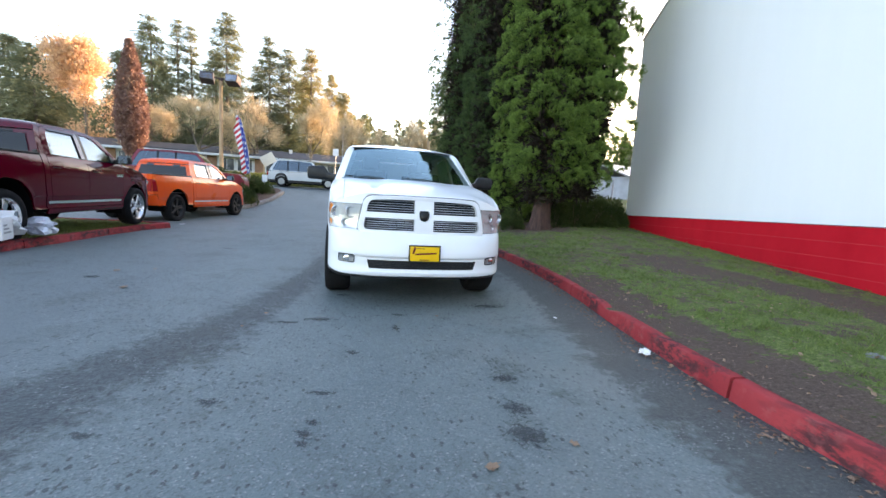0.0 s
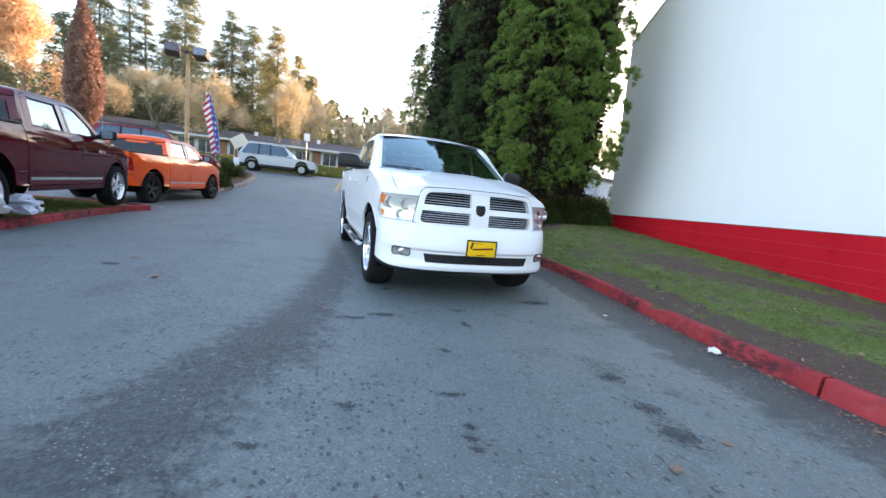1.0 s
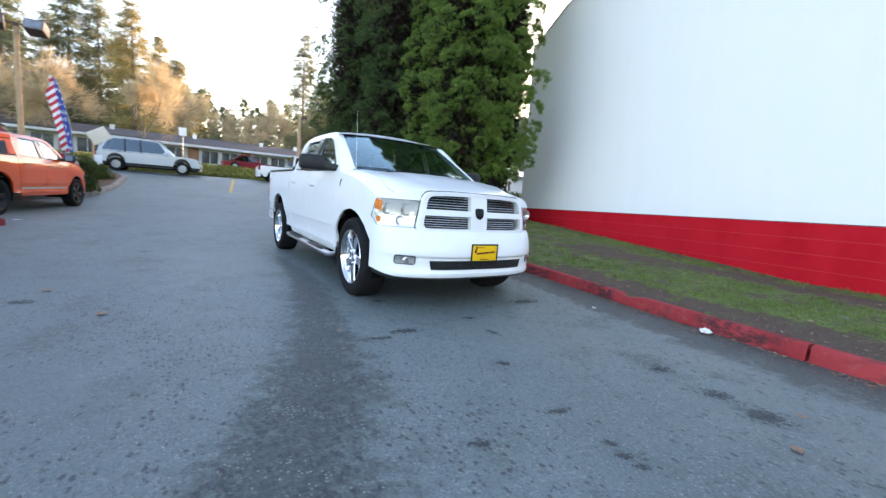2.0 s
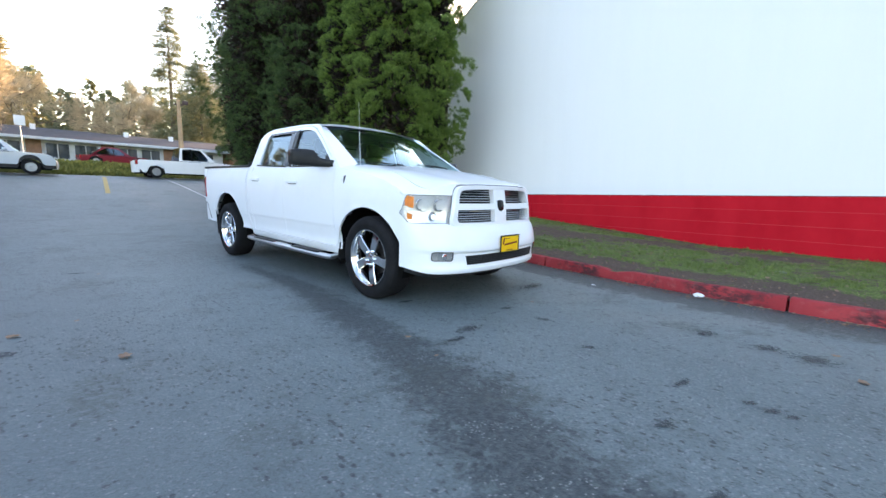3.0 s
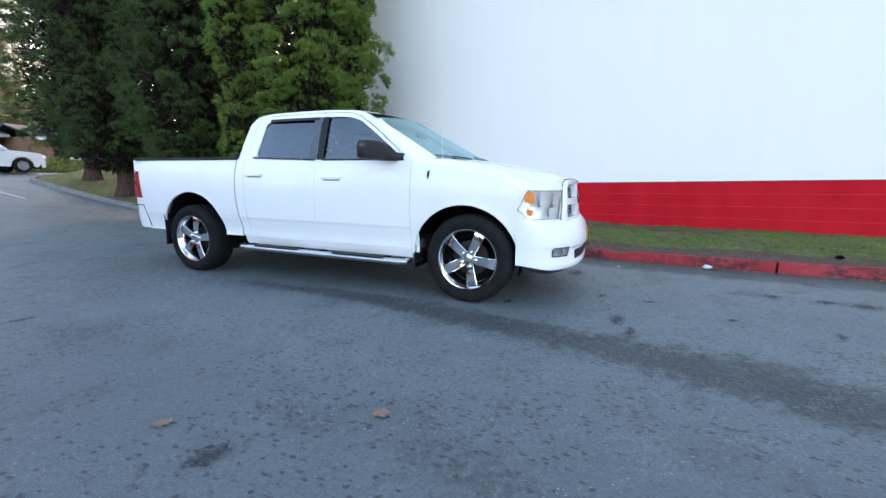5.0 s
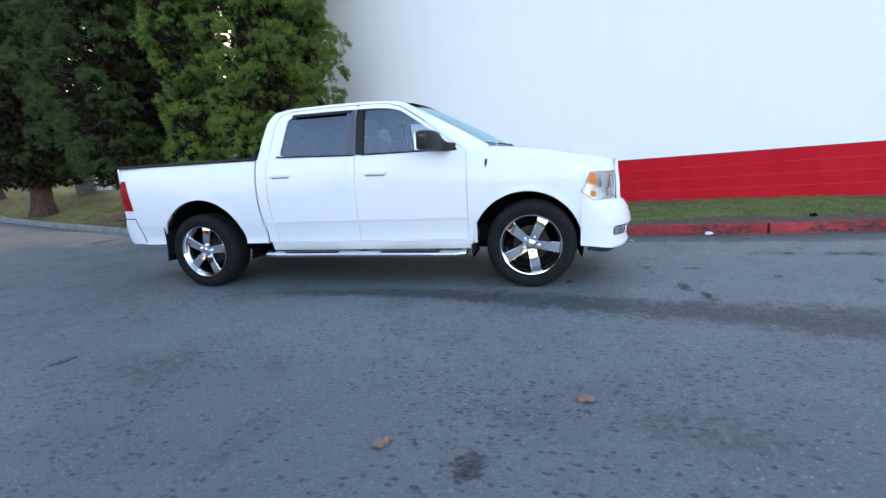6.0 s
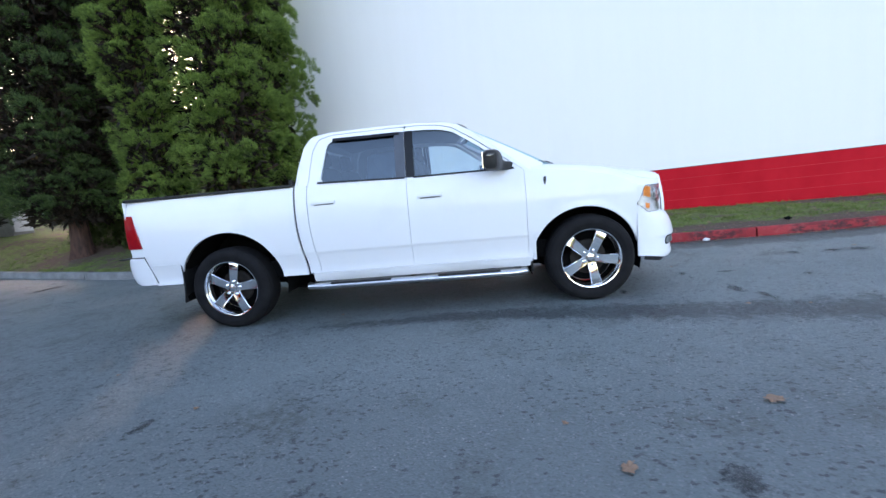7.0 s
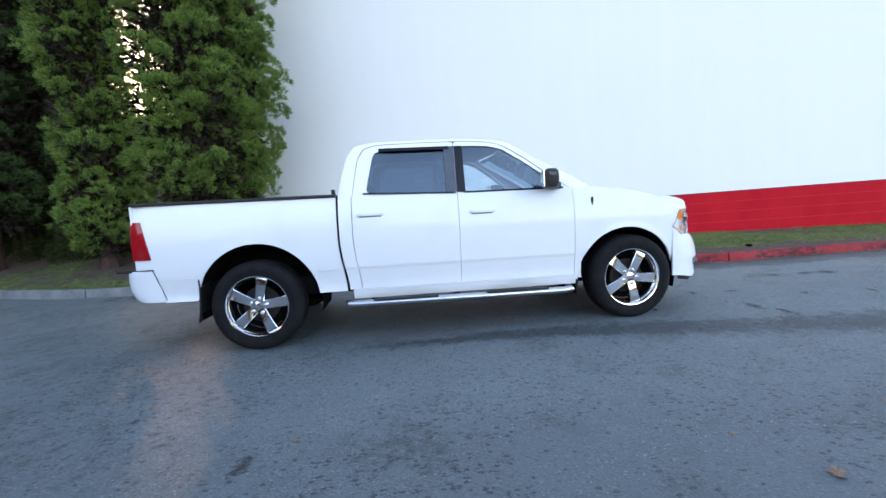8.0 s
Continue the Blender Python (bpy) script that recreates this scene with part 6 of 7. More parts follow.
TREE_LABEL = "tall dense evergreen beside the kerb lawn, darkened as if in shade"
sequoia(5.06, 6.75, 14.0, 1.44, 1.10, 420, "tall bright green evergreen with a thick flared trunk", 34, 1, 0.26, second=(0.90, -0.54, 0.80))
sequoia(4.78, 8.62, 13.5, 0.86, 0.45, 160, "slender bright green evergreen behind the first of the row", 32, 7, 0.15)
sequoia(5.6, 11.8, 15.5, 2.1, 1.2, 290, TREE_LABEL, 22, 3, 0.21, "cypress_shaded")
sequoia(7.1, 11.3, 13.5, 1.8, 1.3, 230, TREE_LABEL, 18, 4, 0.20, "cypress_shaded")
sequoia(5.5, 15.6, 17.5, 2.5, 1.2, 360, TREE_LABEL, 16, 5, 0.26, "cypress_shaded")
sequoia(6.6, 19.6, 18.0, 2.6, 1.2, 330, TREE_LABEL, 15, 6, 0.26, "cypress_shaded")


def fir(x, y, top, radius, mat_name, label, bare=0.25, seed=0, layers=40, name="conifer"):
    """A far conifer: drooping whorls of branches with ragged needle sprays."""
    global rng
    rng = np.random.default_rng(300 + seed)
    base = far_land(x, y)
    h = top - base
    t = thing(name, label, "tree", (x, y, base), group="conifers behind the low building")
    bm = tube([(0, 0, -0.3), (0.1, 0, h * 0.4), (0, 0.05, h)], [h * 0.016, h * 0.011, 0.03], 8)
    part("trunk", bm, "bark_grey", t)
    out = []
    for k in range(layers):
        f = (k + rng.uniform(0, 1)) / layers
        z = h * (bare + (1 - bare) * f)
        r = radius * (1 - f) ** 0.75 * rng.uniform(0.6, 1.1) + 0.15
        for j in range(int(rng.integers(5, 9))):
            a = rng.uniform(0, math.tau)
            d = np.array((math.cos(a), math.sin(a), 0.0))
            q = int(56 * (0.4 + r / radius))
            s = rng.uniform(0.10, 1.0, (q, 1)) ** 0.8
            c = np.array((0, 0, z)) + d * r * s + np.array((0, 0, 1)) * (0.10 * s - 0.28 * r * s * s) + rng.normal(0, 1, (q, 3)) * np.array((0.16, 0.16, 0.07)) * radius ** 0.5
            w = np.tile(d * 0.8 + np.array((0, 0, -0.25)), (q, 1)) + rng.normal(0, 0.5, (q, 3)) * np.array((1, 1, 0.3))
            aa, _ = blades(c, w, 0.34 * radius ** 0.5, 0.040 * radius ** 0.5, 0.15)
            out.append(aa)
    fast_mesh("crown", np.concatenate(out), mat_name, t)
    return t


DARK, LIT = "tall dark green fir behind the low building", "tall fir lit warm by the low sun"
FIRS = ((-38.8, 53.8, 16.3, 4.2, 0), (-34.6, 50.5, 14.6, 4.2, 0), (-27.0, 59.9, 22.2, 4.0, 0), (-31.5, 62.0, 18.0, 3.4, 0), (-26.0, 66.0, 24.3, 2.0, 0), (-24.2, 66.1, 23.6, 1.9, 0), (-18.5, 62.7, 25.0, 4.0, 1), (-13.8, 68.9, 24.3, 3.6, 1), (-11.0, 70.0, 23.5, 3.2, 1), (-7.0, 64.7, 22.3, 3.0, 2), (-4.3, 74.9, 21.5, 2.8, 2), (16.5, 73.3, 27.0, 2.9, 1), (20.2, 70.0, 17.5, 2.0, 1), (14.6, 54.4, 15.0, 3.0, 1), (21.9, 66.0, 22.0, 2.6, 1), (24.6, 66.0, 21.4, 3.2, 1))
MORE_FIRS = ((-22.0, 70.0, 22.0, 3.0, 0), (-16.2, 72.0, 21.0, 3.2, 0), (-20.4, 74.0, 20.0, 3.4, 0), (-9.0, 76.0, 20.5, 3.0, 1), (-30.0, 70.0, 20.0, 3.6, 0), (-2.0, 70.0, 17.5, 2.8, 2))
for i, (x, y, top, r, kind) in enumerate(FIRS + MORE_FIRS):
    fir(x, y, top, r * 1.4, ("fir", "fir", "fir_sunlit")[kind], (DARK, LIT, LIT)[kind], 0.22 if kind else 0.08, i, 34)


def broadleaf(x, y, top, radius, leaf, label, name, count, seed=0, columnar=False, leaf_size=0.22, bark="bark_grey"):
    """A far broad-leaved tree: trunk, forked limbs and twigs, with or without leaves."""
    global rng
    rng = np.random.default_rng(500 + seed)
    base = far_land(x, y)
    h = top - base
    t = thing(name, label, "tree", (x, y, base))
    bm = bmesh.new()
    tips = []

    def grow(p, d, ln, r, depth):
        q = p + d * ln
        add_tube(bm, [p, p + d * ln * 0.5 + rng.normal(0, 0.03 * ln, 3), q], [r, r * 0.8, r * 0.6], 5, False)
        tips.append((q, d))
        if depth == 0:
            return
        for _ in range(3 if depth > 1 else 4):
            w = unit(d + rng.normal(0, 0.30 if columnar else 0.52, 3) + np.array((0, 0, 0.10)))
            grow(q, w, ln * rng.uniform(0.55, 0.85), r * 0.55, depth - 1)
    k = 0.30 if columnar else 0.26
    grow(np.array((0, 0, -0.2)), np.array((0, 0, 1.0)), h * k + 0.2, h * 0.018, 5)
    bmesh.ops.recalc_face_normals(bm, faces=bm.faces)
    pts = np.array([p for p, _ in tips])
    ways = np.array([d for _, d in tips])
    # fit the crown to its height and reach
    sz = (h - 0.0) / max(pts[:, 2].max(), 0.1)
    sr = radius / max(np.percentile(np.hypot(pts[:, 0], pts[:, 1]), 96), 0.1)
    for v in bm.verts:
        v.co = Vector((v.co.x * (sr if v.co.z > h * k * 0.8 else min(sr, 1)), v.co.y * (sr if v.co.z > h * k * 0.8 else min(sr, 1)), v.co.z * sz))
    pts = pts * np.array((sr, sr, sz))
    part("trunk", bm, bark, t)
    sel = rng.integers(0, len(pts), count)
    if columnar:
        zz = rng.uniform(0.20, 1.0, count)
        wide_ = radius * np.interp(zz, (0.20, 0.30, 0.45, 0.75, 1.0), (0.22, 0.48, 0.60, 0.42, 0.05)) * rng.uniform(0.15, 1.05, count) ** 0.5
        an = rng.uniform(0, math.tau, count)
        col_pts = np.stack([np.cos(an) * wide_, np.sin(an) * wide_, zz * h], 1)
    c = pts[sel] + rng.normal(0, 0.22, (count, 3)) * radius * (0.22 if leaf == "twig" else 0.35)
    if columnar:
        c = col_pts
    a, b = blades(c, ways[sel] + np.array((0, 0, 0.1)), leaf_size * (2.4 if leaf == "twig" else 1.0), leaf_size * (0.045 if leaf == "twig" else 0.30), 0.32 if leaf == "twig" else 0.8)
    fast_mesh("crown", np.concatenate([a, b]), leaf, t)
    return t


broadleaf(-26.2, 43.6, 14.4, 4.8, "autumn", "pale orange and yellow autumn tree in low sun", "autumn_tree", 15000, 1, False, 0.26)
broadleaf(-14.5, 26.1, 9.7, 1.6, "russet", "narrow russet-leaved tree beside the car park", "russet_tree", 13000, 3, True, 0.20)
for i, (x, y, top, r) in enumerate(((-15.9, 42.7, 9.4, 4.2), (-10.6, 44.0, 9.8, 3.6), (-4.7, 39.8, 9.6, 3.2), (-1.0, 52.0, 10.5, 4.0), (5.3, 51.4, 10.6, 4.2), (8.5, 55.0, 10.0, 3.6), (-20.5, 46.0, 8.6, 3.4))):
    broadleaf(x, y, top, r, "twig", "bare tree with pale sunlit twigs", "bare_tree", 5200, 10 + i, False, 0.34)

# the far woods: too many and too far to tell apart
rng = np.random.default_rng(9)
woods = []
for k in range(150):
    x = -90 + 200 * (k + rng.uniform(0, 1)) / 150
    y = rng.uniform(92, 118)
    h = rng.uniform(9.5, 15.0) * (1.0 if x < -8 else 1.2)
    r = rng.uniform(1.8, 3.4)
    base = far_land(x, y)
    q = 300
    f = rng.uniform(0, 1, (q, 1)) ** 0.9
    a = rng.uniform(0, math.tau, (q, 1))
    rr = r * (1 - f) ** 0.8 * rng.uniform(0.3, 1.0, (q, 1))
    c = np.concatenate([x + np.cos(a) * rr, y + np.sin(a) * rr, base + h * f], 1)
    a_, b_ = blades(c, np.concatenate([np.cos(a), np.sin(a), -0.5 + 0 * a], 1), 1.3, 0.34, 0.5)
    woods += [a_, b_]
# added belt towards the sun, to block it; notches let two beams by
for k in range(120):
    a0 = radians(46 + 31 * (k + rng.uniform(0, 1)) / 120)
    d = rng.uniform(70, 92)
    x, y = d * math.sin(a0), d * math.cos(a0) + 6
    base = far_land(x, y)
    h = d * math.tan(radians(10.6)) * rng.uniform(0.96, 1.15)
    r = rng.uniform(3.0, 4.6)
    q = 420
    f = rng.uniform(0, 1, (q, 1)) ** 0.9
    a = rng.uniform(0, math.tau, (q, 1))
    rr = r * (1 - f * 0.85) ** 0.8 * rng.uniform(0.2, 1.0, (q, 1))
    c = np.concatenate([x + np.cos(a) * rr, y + np.sin(a) * rr, base + h * f], 1)
    c = c[~(near_beam(c, (-2.08, 3.62, 0.0), 1.28, 0.88) | near_beam(c, (5.6, 13.8, 0.42), 1.7, 1.0))]
    a_, b_ = blades(c, np.tile((0.2, 0.2, -0.5), (len(c), 1)), 1.5, 0.45, 0.7)
    woods += [a_, b_]
tagged(fast_mesh("far_woods", np.concatenate(woods), "fir"), "distant belt of mixed evergreen woods, part added to block the sun", "woods", "", "stuff")


def shrub(name, x, y, base, rx, ry, h, clumps, mat_name, label, per=40, seed=0, length=0.075, width=0.014, group="", kind=""):
    global rng
    rng = np.random.default_rng(700 + seed)
    u = unit(rng.normal(0, 1, (clumps, 3)))
    u[:, 2] = np.abs(u[:, 2])
    k = rng.uniform(0.55, 1.0, (clumps, 1))
    c = u * np.array((rx, ry, h)) * k
    t = thing(name, label, "shrub", (x, y, base), group=group, kind=kind)
    bm = bmesh.new()
    for j in range(9):
        a = j * 2.4
        add_tube(bm, [(0, 0, -0.1), (0.3 * rx * math.cos(a), 0.3 * ry * math.sin(a), h * 0.4), (0.7 * rx * math.cos(a), 0.7 * ry * math.sin(a), h * 0.75)], [0.02, 0.014, 0.005], 5, False)
    part("stems", bm, "bark_grey", t)
    fast_mesh("leaves", tufts(c, u, np.full(clumps, 0.13) * rng.uniform(0.7, 1.4, clumps), per, length, width), mat_name, t)
    return t


# dark undergrowth behind the trees
for i, (x, y, rx, ry, h) in enumerate(((6.3, 9.4, 0.9, 0.7, 1.05), (7.4, 9.1, 0.9, 0.7, 0.95), (8.45, 9.0, 0.7, 0.6, 1.05), (8.4, 10.7, 1.0, 0.8, 1.25), (9.2, 12.4, 1.1, 1.0, 2.1), (9.8, 13.7, 1.0, 0.8, 1.5), (9.0, 7.9, 0.35, 0.25, 0.45), (5.75, 7.15, 0.45, 0.40, 0.75), (6.5, 7.3, 0.7, 0.5, 0.95), (7.35, 7.5, 0.75, 0.55, 1.0), (8.2, 7.75, 0.6, 0.45, 0.95), (4.35, 7.35, 0.30, 0.30, 0.62), (7.7, 11.9, 0.9, 0.8, 1.4), (7.9, 10.4, 0.9, 0.6, 1.1), (6.6, 12.0, 0.8, 0.7, 1.2), (6.3, 10.3, 0.7, 0.6, 1.0))):
    shrub("hedge_shrub", x, y, lawn_z(x, y) - 0.03, rx, ry, h, int(170 * rx * h) + 40, "hedge", "dark dense evergreen shrub under the trees", 44, i, group="undergrowth by the wall corner")
# the planted island and the far bank
for i, (x, y, rx, ry, h) in enumerate(((-5.6, 15.4, 0.7, 0.7, 0.75), (-6.2, 18.9, 1.0, 1.0, 0.95), (-5.6, 18.9, 0.8, 0.9, 0.60), (-7.8, 20.3, 1.2, 1.1, 1.15), (-6.0, 20.9, 0.8, 0.7, 0.55), (-9.6, 21.2, 1.2, 0.9, 1.0))):
    shrub("island_shrub", x, y, gz(-5, y) + 0.16, rx, ry, h, int(150 * rx) + 40, "hedge", "rounded dark green shrub in a planting bed", 30, 20 + i, 0.09, 0.02, group="island planting")
rng = np.random.default_rng(15)
q = 42000
bx, by = rng.uniform(-34, 12.5, q), rng.uniform(27.5, 31.5, q)
c = np.stack([bx, by, np.array([bank_z(a, b) for a, b in zip(bx, by)]) + rng.uniform(-0.02, 0.22, q)], 1)
a_, b_ = blades(c, np.tile((0, -0.35, 0.8), (q, 1)), 0.22, 0.045, 0.7)
tagged(fast_mesh("bank_planting", np.concatenate([a_, b_]), "bank"), "low green and yellowish ground cover on the bank", "ground cover", "", "stuff")

# grass blades on the lawn, thin where the soil shows
rng = np.random.default_rng(22)
q = 2800
ly = rng.uniform(-7.5, 7.0, q)
lx = np.array([kerb_x(v) for v in ly]) + 0.17 + rng.uniform(0, 1, q) ** 1.3 * 5.0
ok = np.array([a < wall_x(b) - 0.05 for a, b in zip(lx, ly)])
lx, ly = lx[ok], ly[ok]
c = np.stack([lx, ly, np.array([lawn_z(a, b) for a, b in zip(lx, ly)]) + 0.012], 1)
w = rng.normal(0, 1, (len(c), 3)) * np.array((1, 1, 0.2))
a_, b_ = blades(c, w, 0.012 + 0.045 * rng.uniform(0, 1, (len(c), 1)) ** 3, 0.004 + 0.010 * rng.uniform(0, 1, (len(c), 1)) ** 2, 0.2)
tagged(fast_mesh("lawn_litter", np.concatenate([a_, b_]), "dead_leaf"), "dry leaf crumbs strewn over the lawn", "leaf litter", "", "stuff")
rng = np.random.default_rng(21)
q = 190000
gy = rng.uniform(-9.5, 14.0, q)
gf = rng.uniform(0, 1, q) ** 1.15
gx = np.array([kerb_x(v) for v in gy]) + 0.17 + gf * 6.5
keep = []
for a, b in zip(gx, gy):
    w = wall_x(b) - 0.05 if b < 8.0 else 99
    keep.append(a < w and soil(a, b) + 0.45 * noise.noise((a * 2.5, b * 2.5, 7.0)) + 0.45 * noise.noise((a * 8, b * 8, 4.0)) + 0.25 * noise.noise((a * 22, b * 22, 1.0)) < rng.uniform(0.02, 0.44))
gx, gy = gx[np.array(keep)], gy[np.array(keep)]
c = np.stack([gx, gy, np.array([lawn_z(a, b) for a, b in zip(gx, gy)])], 1)
a_, b_ = blades(c, np.tile((0, 0, 1.0), (len(c), 1)), 0.034, 0.0032, 0.6)
sel = rng.choice(len(c), 3600, replace=False)
tuft_c = np.repeat(c[sel] , 15, 0) + rng.normal(0, 0.018, (3600 * 15, 3)) * np.array((1, 1, 0.1))
b_, _ = blades(tuft_c, np.tile((0, 0, 1.0), (len(tuft_c), 1)), 0.062, 0.0048, 0.7)
a_ = np.concatenate([a_, b_])
tagged(fast_mesh("grass_blades", a_, "grass"), "short green grass blades", "grass", "", "stuff")
q = 30000
gx, gy = rng.uniform(-10.5, -5.6, q), rng.uniform(-3, 6.6, q)
c = np.stack([gx, gy, np.array([left_z(a, b) for a, b in zip(gx, gy)])], 1)
a_, b_ = blades(c, np.tile((0, 0, 1.0), (q, 1)), 0.05, 0.006, 0.5)
tagged(fast_mesh("verge_grass", a_, "grass"), "short green grass on the verge", "grass", "", "stuff")
# ---------------------------------------------------------------- other vehicles
maroon_truck = pickup("pickup_truck", "dark maroon crew-cab pickup truck parked on the grass verge", (-6.40, 5.72, 0.12), 178.5, "maroon", flaps=False, front_plate=False, stripe="chrome", cover=True, steps_on=False)
for sx in (1, -1):
    bar_ = bmesh.new()
    for k_ in range(4):
        y_ = 0.60 + 0.055 * k_
        add_box(bar_, (-side_x(y_, 1.07) - 0.008, y_, 1.045), (-side_x(y_, 1.07) + 0.004, y_ + 0.040, 1.095), 0.003)
    part("door_badge", bar_ if sx > 0 else mirrored(bar_), "chrome", maroon_truck, "bright unreadable badge")
pickup("pickup_truck", "bright orange pickup truck with black wheels parked on the asphalt", (-5.90, 12.55, -0.03), 167.0, "orange", rims="dark_metal", spokes="dark_metal", flaps=False, front_plate=False, steps_on=False, stripe="line_white", cover=False)


def car(name, label, at, turn, paint, length=4.7, width=1.82, height=1.72, wagon=True, low_trim=None, bed=False):
    """A plainer car for the middle distance: body, glasshouse with panes, wheels, lamps. The nose points to -y."""
    t = thing(name, label, "car", at, turn)
    C = (0, 0, 0.8)
    L, W, H = length / 2, width / 2, height
    belt = 0.56 * H

    def half(y, z):
        e = 1 - 0.10 * abs(y / L) ** 6 - 0.05 * max(0, (z - belt * 0.8) / H)
        return W * e * (0.94 + 0.06 * math.sin(min(1, (z - 0.25) / (belt - 0.25)) * math.pi / 2))
    fa, ra = (-L + 0.86, 0.34, 0.40), (L - 0.88, 0.34, 0.40)

    def low(y):
        z = 0.28
        for cy, cz, r in (fa, ra):
            d = r * r - (y - cy) ** 2
            if d > 0:
                z = max(z, cz + math.sqrt(d))
        return z

    def top(y):
        hood_end = -L + 1.35
        if y < hood_end:
            return belt - 0.10 + 0.10 * ((y + L) / 1.35) ** 0.6 - 0.22 * (1 - min(1, (y + L) / 0.22)) ** 2
        return belt - (0.03 if y < L - 0.15 else 0.03 + 0.10 * ((y - L + 0.15) / 0.15) ** 2)
    ys = sorted(set(steps(-L, L, 40) + [c + r * math.cos(math.pi * i / 16) * 0.999 for c, _, r in (fa, ra) for i in range(17)]))
    side = sheet(lambda y, f: Vector((-half(y, low(y) + (top(y) - low(y)) * f), y, low(y) + (top(y) - low(y)) * f)), ys, steps(0, 1, 8), C)
    both("body_side", side, paint, t)
    part("bonnet", sheet(lambda u, v: Vector((u * half(-L + 1.5 * v, top(-L + 1.5 * v)), -L + 1.5 * v, top(-L + 1.5 * v) + 0.05 * (1 - u * u) * min(1, v * 4))), steps(-1, 1, 10), steps(0, 1, 12), C), paint, t)
    part("front", sheet(lambda u, v: Vector((u * half(-L, 0.3 + (top(-L) - 0.3) * v), -L - 0.10 * (1 - u * u) - 0.03 * math.sin(v * 3.1), 0.28 + (top(-L) - 0.28) * v)), steps(-1, 1, 10), steps(0, 1, 8), C), paint, t)
    part("rear", sheet(lambda u, v: Vector((u * half(L, 0.3 + (top(L) - 0.3) * v), L + 0.08 * (1 - u * u), 0.28 + (top(L) - 0.28) * v)), steps(-1, 1, 10), steps(0, 1, 6), C), paint, t)
    c0, c1, c2, c3 = (-L + 1.25, -L + 1.95, L - 0.50, L - 0.10)
    if bed:
        c2, c3 = L - 2.15, L - 2.0
    if not wagon and not bed:
        c2, c3 = L - 1.35, L - 0.6

    def gh(y, z):
        return (W - 0.06) - 0.32 * (z - belt)
    outer = [(c0, belt), (c1, H - 0.06), ((c1 + c2) / 2, H), (c2, H - 0.04), (c3, belt)]
    inner = rounded([(c0 + 0.30, belt + 0.04), (c1 + 0.06, H - 0.12), ((c1 + c2) / 2, H - 0.085), (c2 - 0.10, H - 0.11), (c3 - 0.16, belt + 0.04)], 0.05)
    rg = ring(outer, inner, lambda y, z: Vector((-gh(y, z), y, z)), 0.02)
    orient(rg, C)
    both("window_frame", rg, paint, t)
    pn = disc_fill(resample(inner, 50), lambda y, z: Vector((-gh(y, z) + 0.012, y, z)))
    orient(pn, C)
    both("window_pane", pn, "tint", t)
    for f in (0.36, 0.66) if not bed else (0.5,):
        y = c1 + (c2 - c1) * f
        pil = sheet(lambda a, z: Vector((-gh(y, z) - 0.002, y + a + 0.05 * (z - belt), z)), [-0.035, 0.035], steps(belt, H - 0.06, 4), C)
        both("door_pillar", pil, "trim", t)
    roof_line = [(c1 - 0.02, H - 0.065), (c1 + 0.25, H - 0.02), ((c1 + c2) / 2, H), (c2, H - 0.04)]
    part("roof", sheet(lambda u, v: Vector((u * gh(0, H - 0.04), lerp_table(v, (0, 0.2, 0.55, 1), [p[0] for p in roof_line]), lerp_table(v, (0, 0.2, 0.55, 1), [p[1] for p in roof_line]) + 0.03 * (1 - u * u))), steps(-1, 1, 10), steps(0, 1, 12), C), paint, t)
    part("windscreen", sheet(lambda u, v: Vector((u * gh(0, belt + (H - 0.06 - belt) * v), c0 + (c1 - c0) * v - 0.10 * (1 - u * u) * (1 - v), belt + (H - 0.06 - belt) * v)), steps(-1, 1, 10), steps(0, 1, 6), C), "tint", t)
    part("rear_window", sheet(lambda u, v: Vector((u * gh(0, belt + (H - 0.04 - belt) * v), c3 + (c2 - c3) * v + 0.02, belt + (H - 0.04 - belt) * v)), steps(-1, 1, 8), steps(0, 1, 5), C), "tint", t)
    if wagon:
        for sx in (-1, 1):
            part("roof_rail", tube([(sx * (W - 0.24), c1 + 0.2, H - 0.0), (sx * (W - 0.24), c1 + 0.3, H + 0.05), (sx * (W - 0.24), c2 - 0.2, H + 0.05), (sx * (W - 0.24), c2 - 0.1, H - 0.02)], 0.018, 6), "dark_metal", t)
    if low_trim:
        tr = sheet(lambda y, f: Vector((-half(y, low(y) + 0.16 * f) - 0.008, y, low(y) + 0.16 * f)), ys, [0, 0.5, 1], C)
        both("lower_cladding", tr, low_trim, t, "grey lower body cladding")
    for sx in (-1, 1):
        part("headlamp", box((sx * W * 0.52, -L - 0.07, belt - 0.30), (sx * W * 0.90, -L + 0.12, belt - 0.15), 0.03), "lens", t)
        part("tail_lamp", box((sx * W * 0.72, L - 0.06, belt - 0.30), (sx * W * 0.93, L + 0.05, belt - 0.05), 0.02), "red_lens", t)
        part("wing_mirror", box((sx * (W - 0.02), c0 + 0.35, belt + 0.02), (sx * (W + 0.17), c0 + 0.48, belt + 0.15), 0.03), paint, t)
        for cy in (fa[0], ra[0]):
            w = attach(new("wheel"), t)
            w.matrix_basis = pose(sx * (W - 0.12), cy, 0.34, 0, 0, 0 if sx < 0 else 180)
            part("tyre", lathe([(0.21, -0.10), (0.26, -0.115), (0.32, -0.10), (0.34, -0.05), (0.34, 0.05), (0.32, 0.10), (0.21, 0.10)], "x", 28), "rubber", w)
            rim = lathe([(0.0, -0.075), (0.05, -0.08), (0.07, -0.06), (0.19, -0.055), (0.205, -0.10), (0.215, -0.10)], "x", 28)
            part("rim", rim, "zinc", w)
